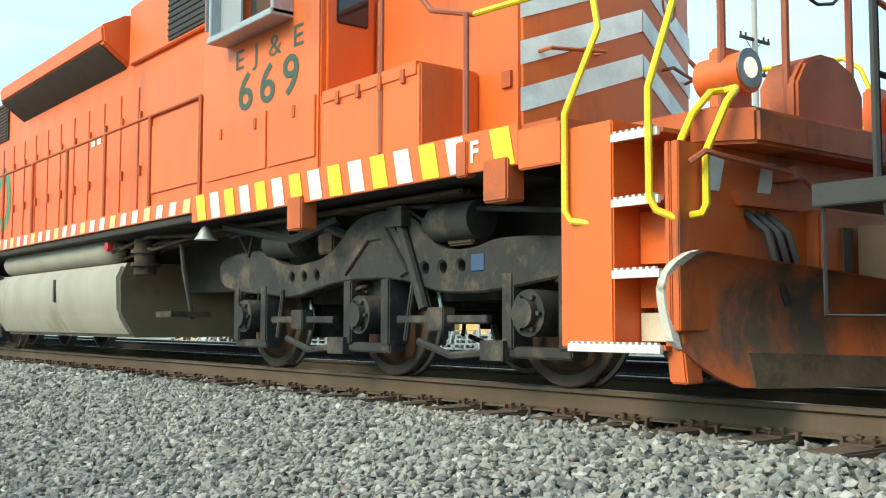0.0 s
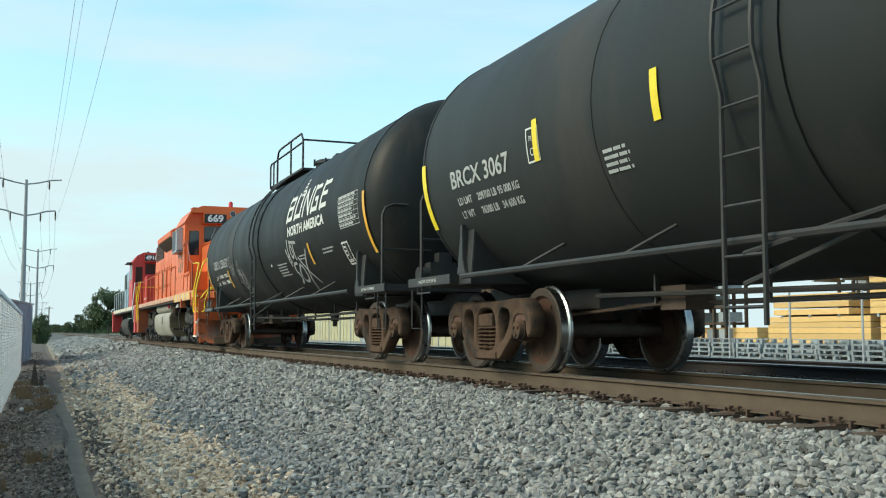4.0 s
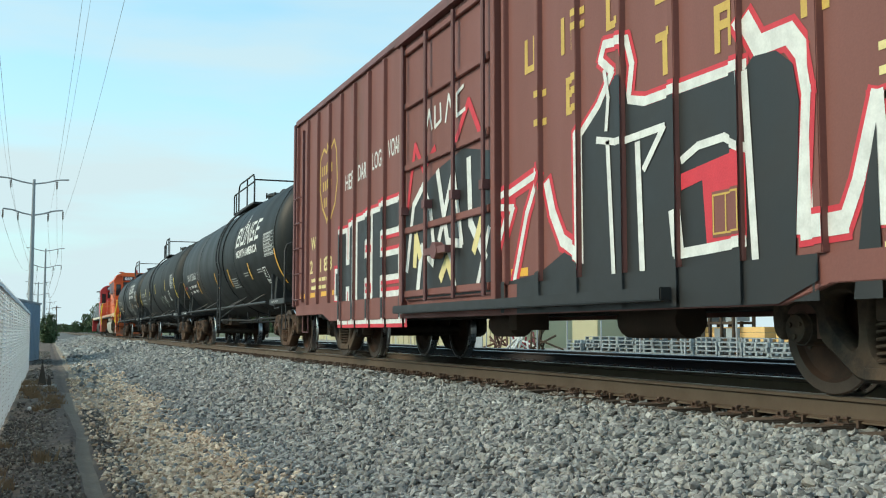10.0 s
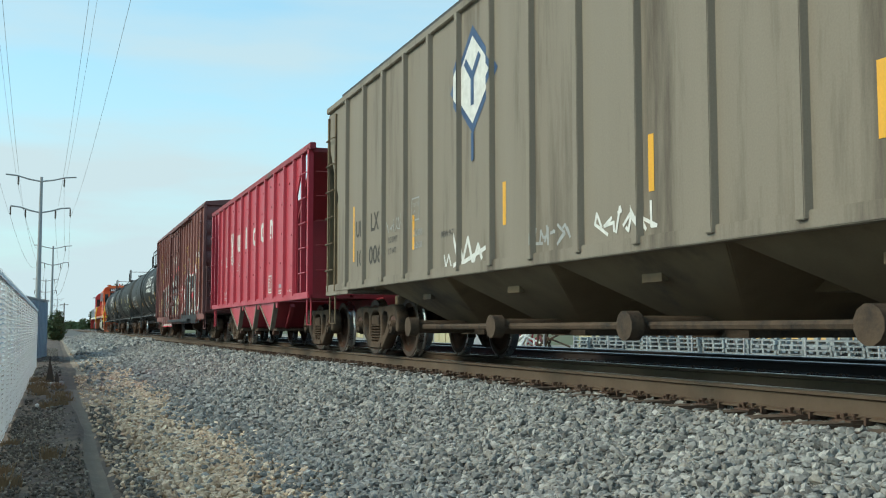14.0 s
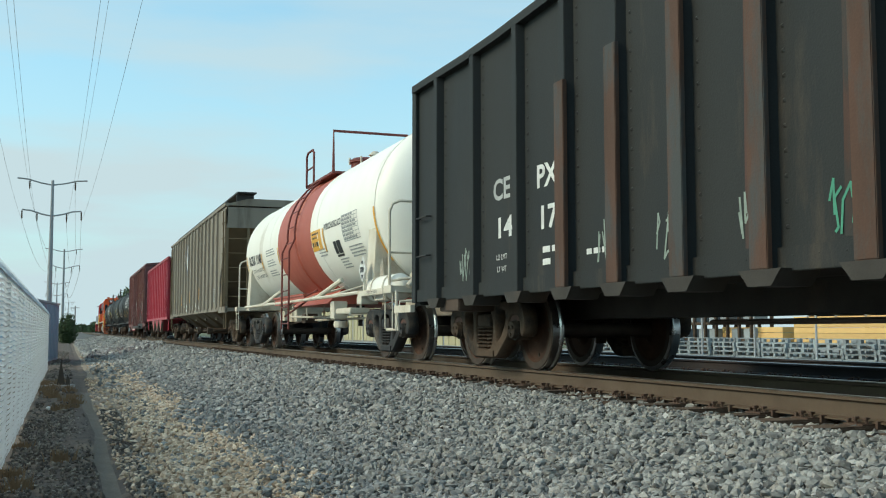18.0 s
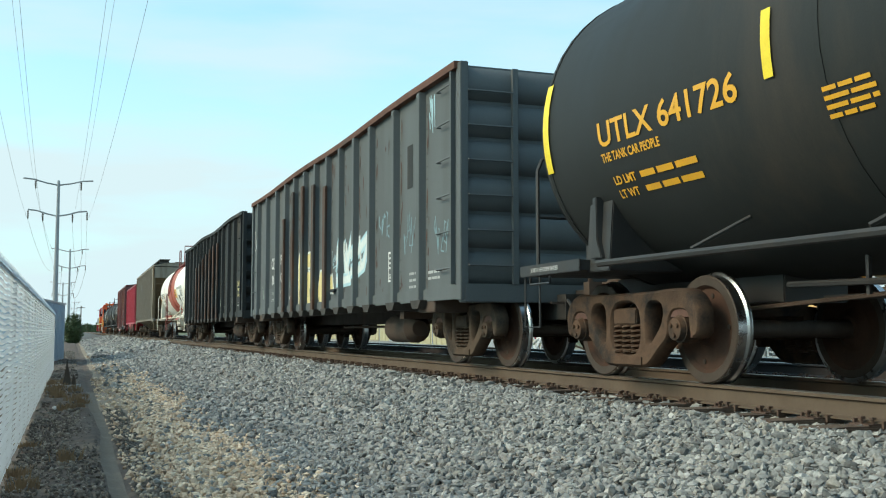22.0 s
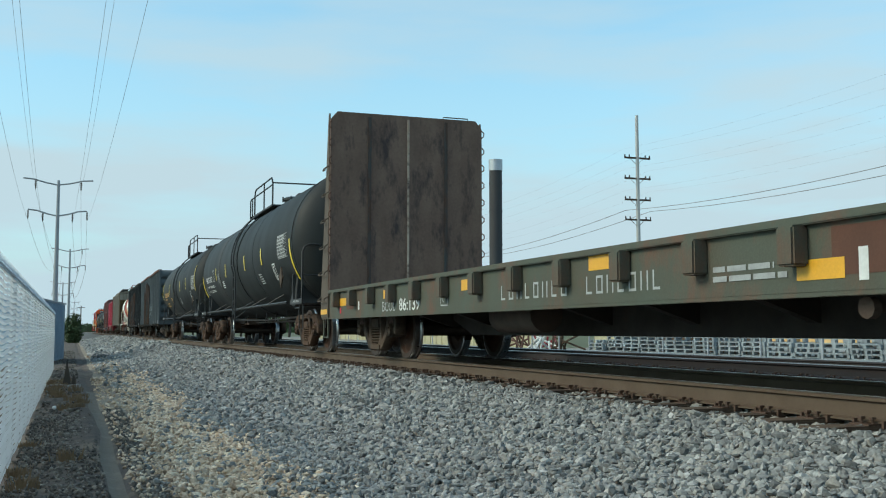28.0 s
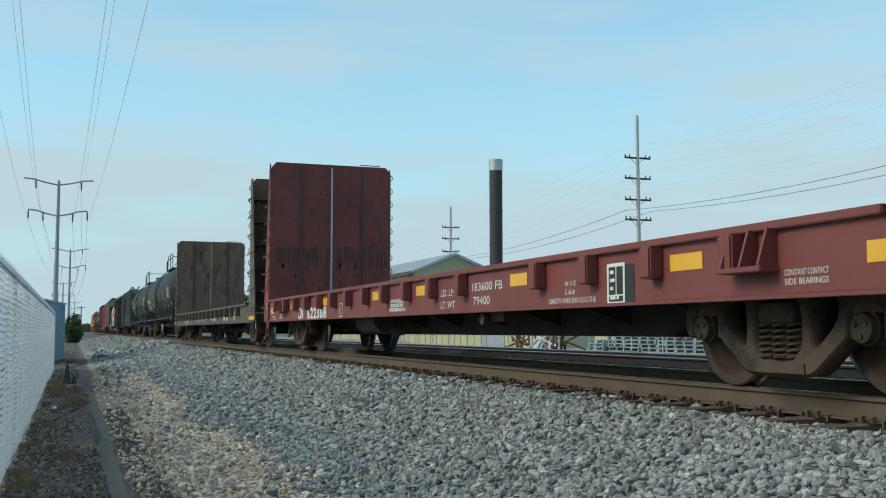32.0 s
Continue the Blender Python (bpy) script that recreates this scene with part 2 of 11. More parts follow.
RUST = (0.10, 0.045, 0.022)
SOOT = (0.018, 0.017, 0.016)
M = dict(
    black_tank=surface("black tank paint", (0.011, 0.012, 0.0115), (0.019, 0.020, 0.019), rough=0.5, scale=1.3, streak=0.25, dirt=(0.036, 0.029, 0.022), dirt_at=0.60, bump=0.05, gloss=0.22),
    grey_tank=surface("faded black tank paint", (0.017, 0.019, 0.0185), (0.027, 0.029, 0.028), rough=0.58, scale=1.2, streak=0.22, dirt=(0.042, 0.035, 0.028), dirt_at=0.60, bump=0.05, gloss=0.25),
    black_steel=surface("black steel", (0.020, 0.020, 0.020), (0.04, 0.035, 0.03), rough=0.55, scale=4, dirt=(0.06, 0.035, 0.022), dirt_at=0.66),
    truck_brown=surface("dusty brown cast steel", (0.098, 0.058, 0.037), (0.042, 0.026, 0.018), gloss=0.2, rough=0.85, scale=5, dirt=(0.026, 0.022, 0.019), dirt_at=0.54, wide=3.0, fine=40, fine_amount=0.5, bump=0.4),
    truck_grey=surface("dusty grey cast steel", (0.090, 0.063, 0.044), (0.044, 0.032, 0.024), gloss=0.2, rough=0.85, scale=5, dirt=(0.028, 0.025, 0.022), dirt_at=0.55, wide=3.0, fine=40, fine_amount=0.5, bump=0.4),
    truck_black=surface("grimy black cast steel", (0.024, 0.025, 0.027), (0.062, 0.059, 0.054), rough=0.75, scale=3.5, dirt=(0.105, 0.085, 0.065), dirt_at=0.57, wide=3.0, fine=40, fine_amount=0.4, bump=0.3, gloss=0.3),
    wheel_rust=surface("rusty wheel plate", (0.078, 0.041, 0.027), (0.042, 0.025, 0.018), gloss=0.2, rough=0.8, scale=5, dirt=(0.03, 0.025, 0.022), dirt_at=0.6, fine=30),
    wheel_steel=surface("polished wheel tread", (0.42, 0.42, 0.42), (0.25, 0.24, 0.23), rough=0.28, metal=1.0, scale=8, bump=0.02),
    wheel_rim=surface("worn wheel rim", (0.070, 0.052, 0.040), (0.042, 0.032, 0.026), rough=0.6, metal=0.2, scale=6, gloss=0.3),
    cap_red=surface("rust red casting", (0.10, 0.045, 0.03), (0.062, 0.036, 0.026), rough=0.75, scale=9),
    rail_head=surface("worn rail head", (0.36, 0.33, 0.30), (0.22, 0.19, 0.16), rough=0.32, metal=0.9, scale=3, bump=0.03),
    rail_side=surface("rust brown rail web", (0.10, 0.070, 0.046), (0.075, 0.052, 0.035), rough=0.85, scale=3, fine=25, dirt=(0.075, 0.05, 0.034), dirt_at=0.64),
    # Second track's rail webs: their shadow is put into a darker tone.
    rail_shaded=surface("rail web, shade in colour", (0.035, 0.032, 0.034), (0.05, 0.04, 0.036), rough=0.8, scale=3),
    tie_wood=surface("weathered wooden tie", (0.075, 0.05, 0.035), (0.12, 0.09, 0.068), rough=0.9, scale=7, fine=30, vary=0.3, bump=0.5),
    spike=surface("rusty spike", (0.085, 0.05, 0.034), (0.055, 0.036, 0.027), rough=0.8, scale=20),
    boxcar=surface("oxide brown boxcar paint", (0.185, 0.062, 0.048), (0.135, 0.05, 0.041), rough=0.6, scale=1.6, streak=0.2, dirt=(0.085, 0.05, 0.032), dirt_at=0.64, bump=0.08),
    # Darker copy of the boxcar brown, for ends, roof and fittings.
    boxcar_dark=surface("darker oxide brown boxcar paint", (0.145, 0.055, 0.052), (0.105, 0.045, 0.043), rough=0.62, scale=2, streak=0.4, dirt=(0.06, 0.038, 0.032), dirt_at=0.6),
    red=surface("red hopper paint", (0.44, 0.034, 0.054), (0.355, 0.032, 0.048), rough=0.38, scale=1.6, streak=0.2, dirt=(0.22, 0.04, 0.035), dirt_at=0.63, bump=0.08),
    red_dark=surface("dirty red paint", (0.27, 0.026, 0.036), (0.18, 0.026, 0.03), rough=0.55, scale=2, streak=0.4, dirt=(0.1, 0.05, 0.035), dirt_at=0.6),
    tan=surface("dusty tan hopper paint", (0.215, 0.185, 0.145), (0.165, 0.138, 0.105), rough=0.7, scale=1.5, streak=0.12, dirt=(0.085, 0.068, 0.05), dirt_at=0.58, wide=1.5, bump=0.08),
    tan_dark=surface("brown road grime on hopper", (0.16, 0.115, 0.065), (0.105, 0.075, 0.045), rough=0.85, scale=2, dirt=(0.05, 0.04, 0.03), dirt_at=0.6),
    white=surface("cream white tank paint", (0.86, 0.835, 0.76), (0.79, 0.755, 0.665), rough=0.4, scale=1.2, streak=0.3, dirt=(0.52, 0.46, 0.36), dirt_at=0.68, bump=0.03, fine_amount=0.08),
    white_sill=surface("dirty white steel paint", (0.62, 0.57, 0.47), (0.48, 0.41, 0.31), rough=0.6, scale=3, dirt=(0.3, 0.22, 0.14), dirt_at=0.62),
    red_band=surface("brick red band paint", (0.40, 0.092, 0.056), (0.34, 0.084, 0.053), rough=0.5, scale=1.3, streak=0.4, bump=0.03, fine_amount=0.1),
    band_dark=surface("dark red steel paint", (0.17, 0.035, 0.026), (0.11, 0.03, 0.022), rough=0.6, scale=3),
    gon_black=surface("grimy black gondola paint", (0.016, 0.018, 0.018), (0.033, 0.034, 0.032), rough=0.7, scale=2.2, streak=0.22, dirt=(0.066, 0.050, 0.036), dirt_at=0.62, wide=1.6, bump=0.2, fine_amount=0.4, gloss=0.35),
    gon_grey=surface("weathered grey gondola paint", (0.088, 0.098, 0.10), (0.066, 0.072, 0.072), rough=0.7, scale=1.4, streak=0.2, dirt=(0.12, 0.085, 0.055), dirt_at=0.68, bump=0.1),
    rust=surface("rust brown steel", (0.105, 0.042, 0.024), (0.06, 0.03, 0.02), rough=0.85, scale=3, streak=0.3, dirt=(0.045, 0.035, 0.03), dirt_at=0.62),
    bulkhead=surface("scraped brown bulkhead steel", (0.165, 0.098, 0.066), (0.098, 0.054, 0.040), rough=0.7, scale=3, streak=0.4, dirt=(0.046, 0.026, 0.022), dirt_at=0.56, wide=3.6, bump=0.25, fine=24, fine_amount=0.45),
    bare_scrape=surface("bare dark rusted steel", (0.088, 0.026, 0.019), (0.052, 0.021, 0.017), rough=0.62, scale=6, fine=24),
    bulk_side=surface("weathered olive brown steel", (0.10, 0.074, 0.050), (0.07, 0.055, 0.042), rough=0.75, scale=2, streak=0.3, dirt=(0.06, 0.042, 0.03), dirt_at=0.62),
    flat_green=surface("weathered green flatcar paint", (0.066, 0.076, 0.054), (0.085, 0.066, 0.045), rough=0.75, scale=1.8, streak=0.6, dirt=(0.115, 0.064, 0.040), dirt_at=0.57, wide=2.2, fine_amount=0.4),
    flat_red=surface("oxide red flatcar paint", (0.175, 0.038, 0.031), (0.125, 0.032, 0.028), rough=0.6, scale=1.4, streak=0.5, dirt=(0.11, 0.045, 0.034), dirt_at=0.64),
    bulk_red=surface("scraped red bulkhead paint", (0.165, 0.030, 0.022), (0.11, 0.025, 0.021), rough=0.55, scale=2.0, streak=0.7, dirt=(0.05, 0.024, 0.021), dirt_at=0.60, wide=3.4, fine=24, fine_amount=0.4),
    orange=surface("orange locomotive paint", (0.72, 0.135, 0.022), (0.58, 0.12, 0.03), rough=0.42, scale=1.8, streak=0.25, dirt=(0.33, 0.09, 0.04), dirt_at=0.63, wide=1.6, bump=0.06, fine_amount=0.2),
    scraped=surface("chipped whitish steel", (0.55, 0.54, 0.50), (0.35, 0.32, 0.28), rough=0.7, scale=8, dirt=(0.16, 0.08, 0.045), dirt_at=0.58, wide=9),
    rail_red=surface("faded red brown handrail paint", (0.34, 0.085, 0.04), (0.24, 0.06, 0.035), rough=0.55, scale=5),
    # Weathered orange, darkened further for the shade on the pilot's end face.
    pilot_orange=surface("weathered orange pilot paint, shade in colour", (0.56, 0.110, 0.022), (0.36, 0.080, 0.025), rough=0.55, scale=3, streak=0.4, dirt=(0.12, 0.055, 0.03), dirt_at=0.58, wide=3),
    plough=surface("scuffed orange plough steel", (0.44, 0.095, 0.022), (0.20, 0.055, 0.025), rough=0.65, scale=3, streak=0.5, dirt=(0.07, 0.05, 0.038), dirt_at=0.50, wide=2.6, bump=0.3),
    rib_rust=surface("dark rust on ribs", (0.085, 0.040, 0.024), (0.046, 0.030, 0.022), rough=0.85, scale=4, streak=0.3, dirt=(0.052, 0.055, 0.054), dirt_at=0.52, wide=3),
    rust_stain=surface("rust stained black paint", (0.075, 0.034, 0.024), (0.05, 0.03, 0.022), rough=0.8, scale=5, streak=0.25, dirt=(0.03, 0.03, 0.028), dirt_at=0.52, wide=3),
    pale_rust=surface("pale rubbed steel strap", (0.42, 0.33, 0.25), (0.26, 0.15, 0.10), rough=0.7, scale=7, dirt=(0.08, 0.05, 0.04), dirt_at=0.56, wide=5),
    dim_ink=surface("worn white stencil paint", (0.40, 0.41, 0.40), (0.27, 0.275, 0.27), rough=0.7, scale=9, bump=0.02),
    stencil_grey=surface("dark grey stencil ground", (0.062, 0.068, 0.07), (0.05, 0.054, 0.055), rough=0.7, scale=2),
    pale_spray=surface("pale worn spray paint", (0.62, 0.66, 0.64), (0.42, 0.48, 0.48), rough=0.7, scale=5, dirt=(0.16, 0.15, 0.13), dirt_at=0.62, wide=4),
    dim_aqua=surface("faded blue spray paint", (0.19, 0.30, 0.33), (0.13, 0.19, 0.21), rough=0.75, scale=7),
    soft_black=surface("faded black stencil paint", (0.05, 0.048, 0.042), (0.085, 0.078, 0.064), rough=0.8, scale=9),
    lane_dust=surface("packed brown lane dust", (0.135, 0.112, 0.086), (0.10, 0.083, 0.064), rough=0.95, scale=2.2, dirt=(0.18, 0.15, 0.112), dirt_at=0.58, wide=1.5, fine=30, fine_amount=0.6, bump=0.6),
    drip=surface("brown dried drips", (0.15, 0.105, 0.068), (0.34, 0.27, 0.2), rough=0.8, scale=6),
    orange_dirty=surface("grimy orange paint", (0.50, 0.10, 0.022), (0.30, 0.075, 0.03), rough=0.6, scale=3, dirt=(0.10, 0.055, 0.035), dirt_at=0.6),
    loco_red=surface("red locomotive paint", (0.50, 0.035, 0.03), (0.42, 0.035, 0.03), rough=0.45, scale=2),
    loco_blue=surface("faded blue locomotive paint", (0.20, 0.31, 0.40), (0.26, 0.36, 0.43), rough=0.55, scale=1.5, streak=0.3, dirt=(0.16, 0.20, 0.22), dirt_at=0.64),
    fuel_grey=surface("dusty grey fuel tank", (0.33, 0.31, 0.26), (0.26, 0.235, 0.19), rough=0.6, scale=2, streak=0.5, dirt=(0.15, 0.12, 0.085), dirt_at=0.62),
    dark_under=surface("grimy dark underframe", (0.040, 0.034, 0.028), (0.025, 0.022, 0.02), rough=0.85, scale=4, dirt=(0.07, 0.045, 0.03), dirt_at=0.66),
    brown_under=surface("rusty brown underframe", (0.075, 0.048, 0.033), (0.045, 0.033, 0.026), rough=0.85, scale=3, dirt=(0.03, 0.025, 0.022), dirt_at=0.6),
    yellow=surface("yellow reflective sheet", (0.72, 0.36, 0.02), (0.62, 0.32, 0.03), rough=0.4, scale=6, bump=0.02),
    lemon=surface("lemon yellow paint", (0.80, 0.62, 0.02), (0.7, 0.5, 0.03), rough=0.4, scale=6, bump=0.02),
    white_ink=surface("white stencil paint", (0.66, 0.66, 0.63), (0.42, 0.42, 0.40), rough=0.6, scale=9, bump=0.02),
    grey_ink=surface("worn grey stencil paint", (0.33, 0.34, 0.33), (0.2, 0.2, 0.2), rough=0.7, scale=12),
    chalk=surface("pale green grey chalk", (0.25, 0.30, 0.26), (0.15, 0.18, 0.16), rough=0.8, scale=8),
    black_ink=surface("black paint", (0.014, 0.014, 0.014), (0.022, 0.022, 0.022), rough=0.5, scale=3, bump=0.02),
    red_ink=surface("bright red spray paint", (0.55, 0.03, 0.045), (0.45, 0.03, 0.05), rough=0.6, scale=5),
    gold_ink=surface("faded gold paint", (0.55, 0.36, 0.08), (0.42, 0.27, 0.07), rough=0.6, scale=8),
    cream_ink=surface("pale yellow spray paint", (0.66, 0.56, 0.26), (0.55, 0.45, 0.20), rough=0.7, scale=5, dirt=(0.2, 0.16, 0.1), dirt_at=0.66, wide=3),
    aqua_ink=surface("pale blue spray paint", (0.38, 0.56, 0.62), (0.3, 0.45, 0.5), rough=0.7, scale=6),
    green_ink=surface("dull green spray paint", (0.06, 0.26, 0.17), (0.05, 0.2, 0.14), rough=0.7, scale=8),
    blue_ink=surface("navy blue decal", (0.03, 0.07, 0.16), (0.03, 0.06, 0.13), rough=0.5, scale=5),
    dark_green=surface("dark green lettering", (0.035, 0.075, 0.055), (0.05, 0.085, 0.06), rough=0.6, scale=7),
    glass=glazing("dark cab glass"),
    lamp=glowing("lit headlight lens", (1.0, 0.93, 0.8), 0.5),
    number_white=surface("white number board figures", (0.8, 0.8, 0.78), rough=0.4, scale=5, bump=0.0),
    rubber=surface("black rubber hose", (0.015, 0.015, 0.015), (0.03, 0.028, 0.026), rough=0.6, scale=10),
    galvanised=surface("galvanised steel", (0.42, 0.44, 0.46), (0.33, 0.35, 0.37), rough=0.5, metal=0.6, scale=12, bump=0.05),
    slat=surface("pale grey plastic slat", (0.44, 0.48, 0.52), (0.34, 0.38, 0.42), rough=0.6, scale=3, vary=0.12, bump=0.05),
    ground_soil=surface("dusty soil with fine gravel", (0.225, 0.178, 0.13), (0.165, 0.13, 0.097), rough=0.95, scale=1.1, dirt=(0.31, 0.245, 0.175), dirt_at=0.58, wide=0.5, fine=26, fine_amount=0.7, bump=0.8),
    # Grey bed coloured darker to deepen the shade between the loose stones.
    ballast_bed=surface("grey ballast bed, gap shade in colour", (0.085, 0.084, 0.079), (0.05, 0.05, 0.047), rough=0.95, scale=9, dirt=(0.075, 0.073, 0.068), dirt_at=0.58, wide=5, fine=22, fine_amount=0.9, bump=1.0),
    dirt_dark=surface("dark cinder soil", (0.085, 0.062, 0.048), (0.045, 0.035, 0.029), rough=0.95, scale=3, dirt=(0.20, 0.145, 0.10), dirt_at=0.57, wide=1.2, fine=18, fine_amount=0.8, bump=1.0),
    yard=surface("pale yard gravel", (0.27, 0.255, 0.225), (0.2, 0.19, 0.165), rough=0.95, scale=0.6, fine=8),
    grass_far=surface("dry roadside grass", (0.10, 0.11, 0.05), (0.14, 0.125, 0.07), rough=0.95, scale=0.4, fine=6),
    leaf=surface("tree leaves", (0.045, 0.075, 0.026), (0.075, 0.105, 0.035), rough=0.7, scale=1.2, bump=0.0, fine=4),
    bark=surface("bark", (0.06, 0.047, 0.036), (0.09, 0.075, 0.06), rough=0.9, scale=6),
    lumber=surface("fresh yellow lumber", (0.66, 0.43, 0.17), (0.56, 0.36, 0.14), rough=0.75, scale=3, streak=6, vary=0.15),
    pallet=surface("grey blue pallet wood", (0.27, 0.31, 0.33), (0.2, 0.22, 0.23), rough=0.85, scale=4, vary=0.25),
    building=surface("cream metal siding", (0.43, 0.395, 0.25), (0.36, 0.33, 0.21), rough=0.55, scale=0.5, bump=0.02),
    roof_dark=surface("dark brown roof trim", (0.07, 0.06, 0.05), rough=0.7, scale=2),
    concrete=surface("pale concrete pole", (0.42, 0.41, 0.39), (0.35, 0.345, 0.33), rough=0.8, scale=1),
    pole_steel=surface("weathered steel pole", (0.30, 0.31, 0.32), (0.25, 0.26, 0.27), rough=0.7, scale=1),
    wire=surface("grey cable", (0.22, 0.23, 0.24), rough=0.7, scale=1, bump=0),
    stack=surface("sooty black chimney steel", (0.03, 0.03, 0.032), (0.05, 0.045, 0.042), rough=0.7, scale=1.2, streak=0.3),
    shed=surface("pale blue sheet metal", (0.33, 0.43, 0.53), (0.28, 0.37, 0.47), rough=0.5, scale=1.2),
)
# thin plastic strips let light through
sl_n, sl_l = M["slat"].node_tree.nodes, M["slat"].node_tree.links
sl_t = sl_n.new("ShaderNodeBsdfTranslucent")
sl_t.inputs["Color"].default_value = (0.70, 0.74, 0.78, 1)
sl_m = sl_n.new("ShaderNodeMixShader")
sl_m.inputs["Fac"].default_value = 0.36
sl_l.new(sl_n["Principled BSDF"].outputs["BSDF"], sl_m.inputs[1])
sl_l.new(sl_t.outputs["BSDF"], sl_m.inputs[2])
sl_l.new(sl_m.outputs["Shader"], sl_n["Material Output"].inputs["Surface"])
M["gravel"] = stones("crushed grey ballast stone", [(0.086, 0.086, 0.082), (0.190, 0.190, 0.181), (0.270, 0.270, 0.256), (0.145, 0.145, 0.138), (0.325, 0.323, 0.305), (0.245, 0.228, 0.197), (0.42, 0.413, 0.392)])
# Tan stones; the strip's sunlit warmth and brightness are put into their colours.
M["gravel_tan"] = stones("dusty tan gravel stone, sunlit warmth in colour", [(0.29, 0.20, 0.13), (0.52, 0.375, 0.25), (0.68, 0.51, 0.36), (0.34, 0.24, 0.16), (0.86, 0.69, 0.51), (0.55, 0.42, 0.30), (0.72, 0.57, 0.43)])
M["cinder"] = stones("dark cinder stone", [(0.058, 0.052, 0.046), (0.117, 0.100, 0.082), (0.070, 0.061, 0.053), (0.281, 0.252, 0.211), (0.094, 0.079, 0.065)])


# ================= mesh tools =================
class Shape:
    """Verts, faces and material slots of one mesh part."""

    def __init__(self):
        self.v, self.f, self.m = [], [], []

    def add(self, vs, fs, mi=0):
        k = len(self.v)
        self.v += [tuple(p) for p in vs]
        self.f += [tuple(i + k for i in f) for f in fs]
        self.m += [mi] * len(fs)
        return self

    def box(self, x0, x1, y0, y1, z0, z1, mi=0, turn=None):
        vs = [Vector((x, y, z)) for x in (x0, x1) for y in (y0, y1) for z in (z0, z1)]
        if turn is not None:
            c = Vector(((x0 + x1) / 2, (y0 + y1) / 2, (z0 + z1) / 2))
            vs = [c + turn @ (p - c) for p in vs]
        return self.add(vs, [(0, 1, 3, 2), (4, 6, 7, 5), (0, 4, 5, 1), (2, 3, 7, 6), (0, 2, 6, 4), (1, 5, 7, 3)], mi)

    def prism(self, poly, axis, a, b, mi=0):
        def at(p, q):
            return {"x": (q, p[0], p[1]), "y": (p[0], q, p[1]), "z": (p[0], p[1], q)}[axis]
        n = len(poly)
        vs = [at(p, a) for p in poly] + [at(p, b) for p in poly]
        fs = [tuple(range(n)), tuple(range(2 * n - 1, n - 1, -1))] + [(i, i + n, (i + 1) % n + n, (i + 1) % n) for i in range(n)]
        return self.add(vs, fs, mi)

    def cyl(self, p0, p1, r, seg=10, r2=None, mi=0):
        p0, p1 = Vector(p0), Vector(p1)
        d = (p1 - p0).normalized()
        u = d.orthogonal().normalized()
        w = d.cross(u)
        r2 = r if r2 is None else r2
        ring = [(math.cos(2 * math.pi * i / seg), math.sin(2 * math.pi * i / seg)) for i in range(seg)]
        vs = [p0 + (u * c + w * s) * r for c, s in ring] + [p1 + (u * c + w * s) * r2 for c, s in ring]
        fs = [(i, (i + 1) % seg, (i + 1) % seg + seg, i + seg) for i in range(seg)] + [tuple(range(seg - 1, -1, -1)), tuple(range(seg, 2 * seg))]
        return self.add(vs, fs, mi)

    def tube(self, pts, r, seg=6, mi=0):
        pts = [Vector(p) for p in pts]
        k = len(pts)
        vs, u = [], None
        for i, p in enumerate(pts):
            d = (pts[min(i + 1, k - 1)] - pts[max(i - 1, 0)]).normalized()
            u = d.orthogonal().normalized() if u is None else (u - d * u.dot(d)).normalized()
            w = d.cross(u)
            vs += [p + (u * math.cos(2 * math.pi * j / seg) + w * math.sin(2 * math.pi * j / seg)) * r for j in range(seg)]
        fs = [(i * seg + j, i * seg + (j + 1) % seg, (i + 1) * seg + (j + 1) % seg, (i + 1) * seg + j) for i in range(k - 1) for j in range(seg)]
        fs += [tuple(range(seg - 1, -1, -1)), tuple(range((k - 1) * seg, k * seg))]
        return self.add(vs, fs, mi)

    def lathe(self, prof, axis, centre, seg=32, mis=None):
        """prof: (along the axis, radius); a material slot for each span."""
        c = Vector(centre)
        vs = []
        for h, r in prof:
            for i in range(seg):
                a = 2 * math.pi * i / seg
                p = {"x": (h, r * math.cos(a), r * math.sin(a)), "y": (r * math.cos(a), h, r * math.sin(a)), "z": (r * math.cos(a), r * math.sin(a), h)}[axis]
                vs.append(c + Vector(p))
        for k in range(len(prof) - 1):
            fs = [(k * seg + i, k * seg + (i + 1) % seg, (k + 1) * seg + (i + 1) % seg, (k + 1) * seg + i) for i in range(seg)]
            self.add(vs if k == 0 else [], [], 0)
            base = len(self.v) - len(vs)
            self.f += [tuple(j + base for j in f) for f in fs]
            self.m += [mis[k] if mis else 0] * seg
        return self

    def mesh(self, name, mats, bevel=0.0, smooth=38):
        me = bpy.data.meshes.new(name)
        me.from_pydata([tuple(p) for p in self.v], [], self.f)
        for m in mats:
            me.materials.append(m)
        me.polygons.foreach_set("material_index", self.m)
        bm = bmesh.new()
        bm.from_mesh(me)
        bmesh.ops.recalc_face_normals(bm, faces=bm.faces)
        if bevel:
            es = [e for e in bm.edges if len(e.link_faces) == 2 and e.calc_face_angle(0) > 0.5]
            bmesh.ops.bevel(bm, geom=es, offset=bevel, segments=2, affect="EDGES", clamp_overlap=True)
        bm.to_mesh(me)
        bm.free()
        if smooth:
            me.polygons.foreach_set("use_smooth", [True] * len(me.polygons))
            me.set_sharp_from_angle(angle=radians(smooth))
        return me


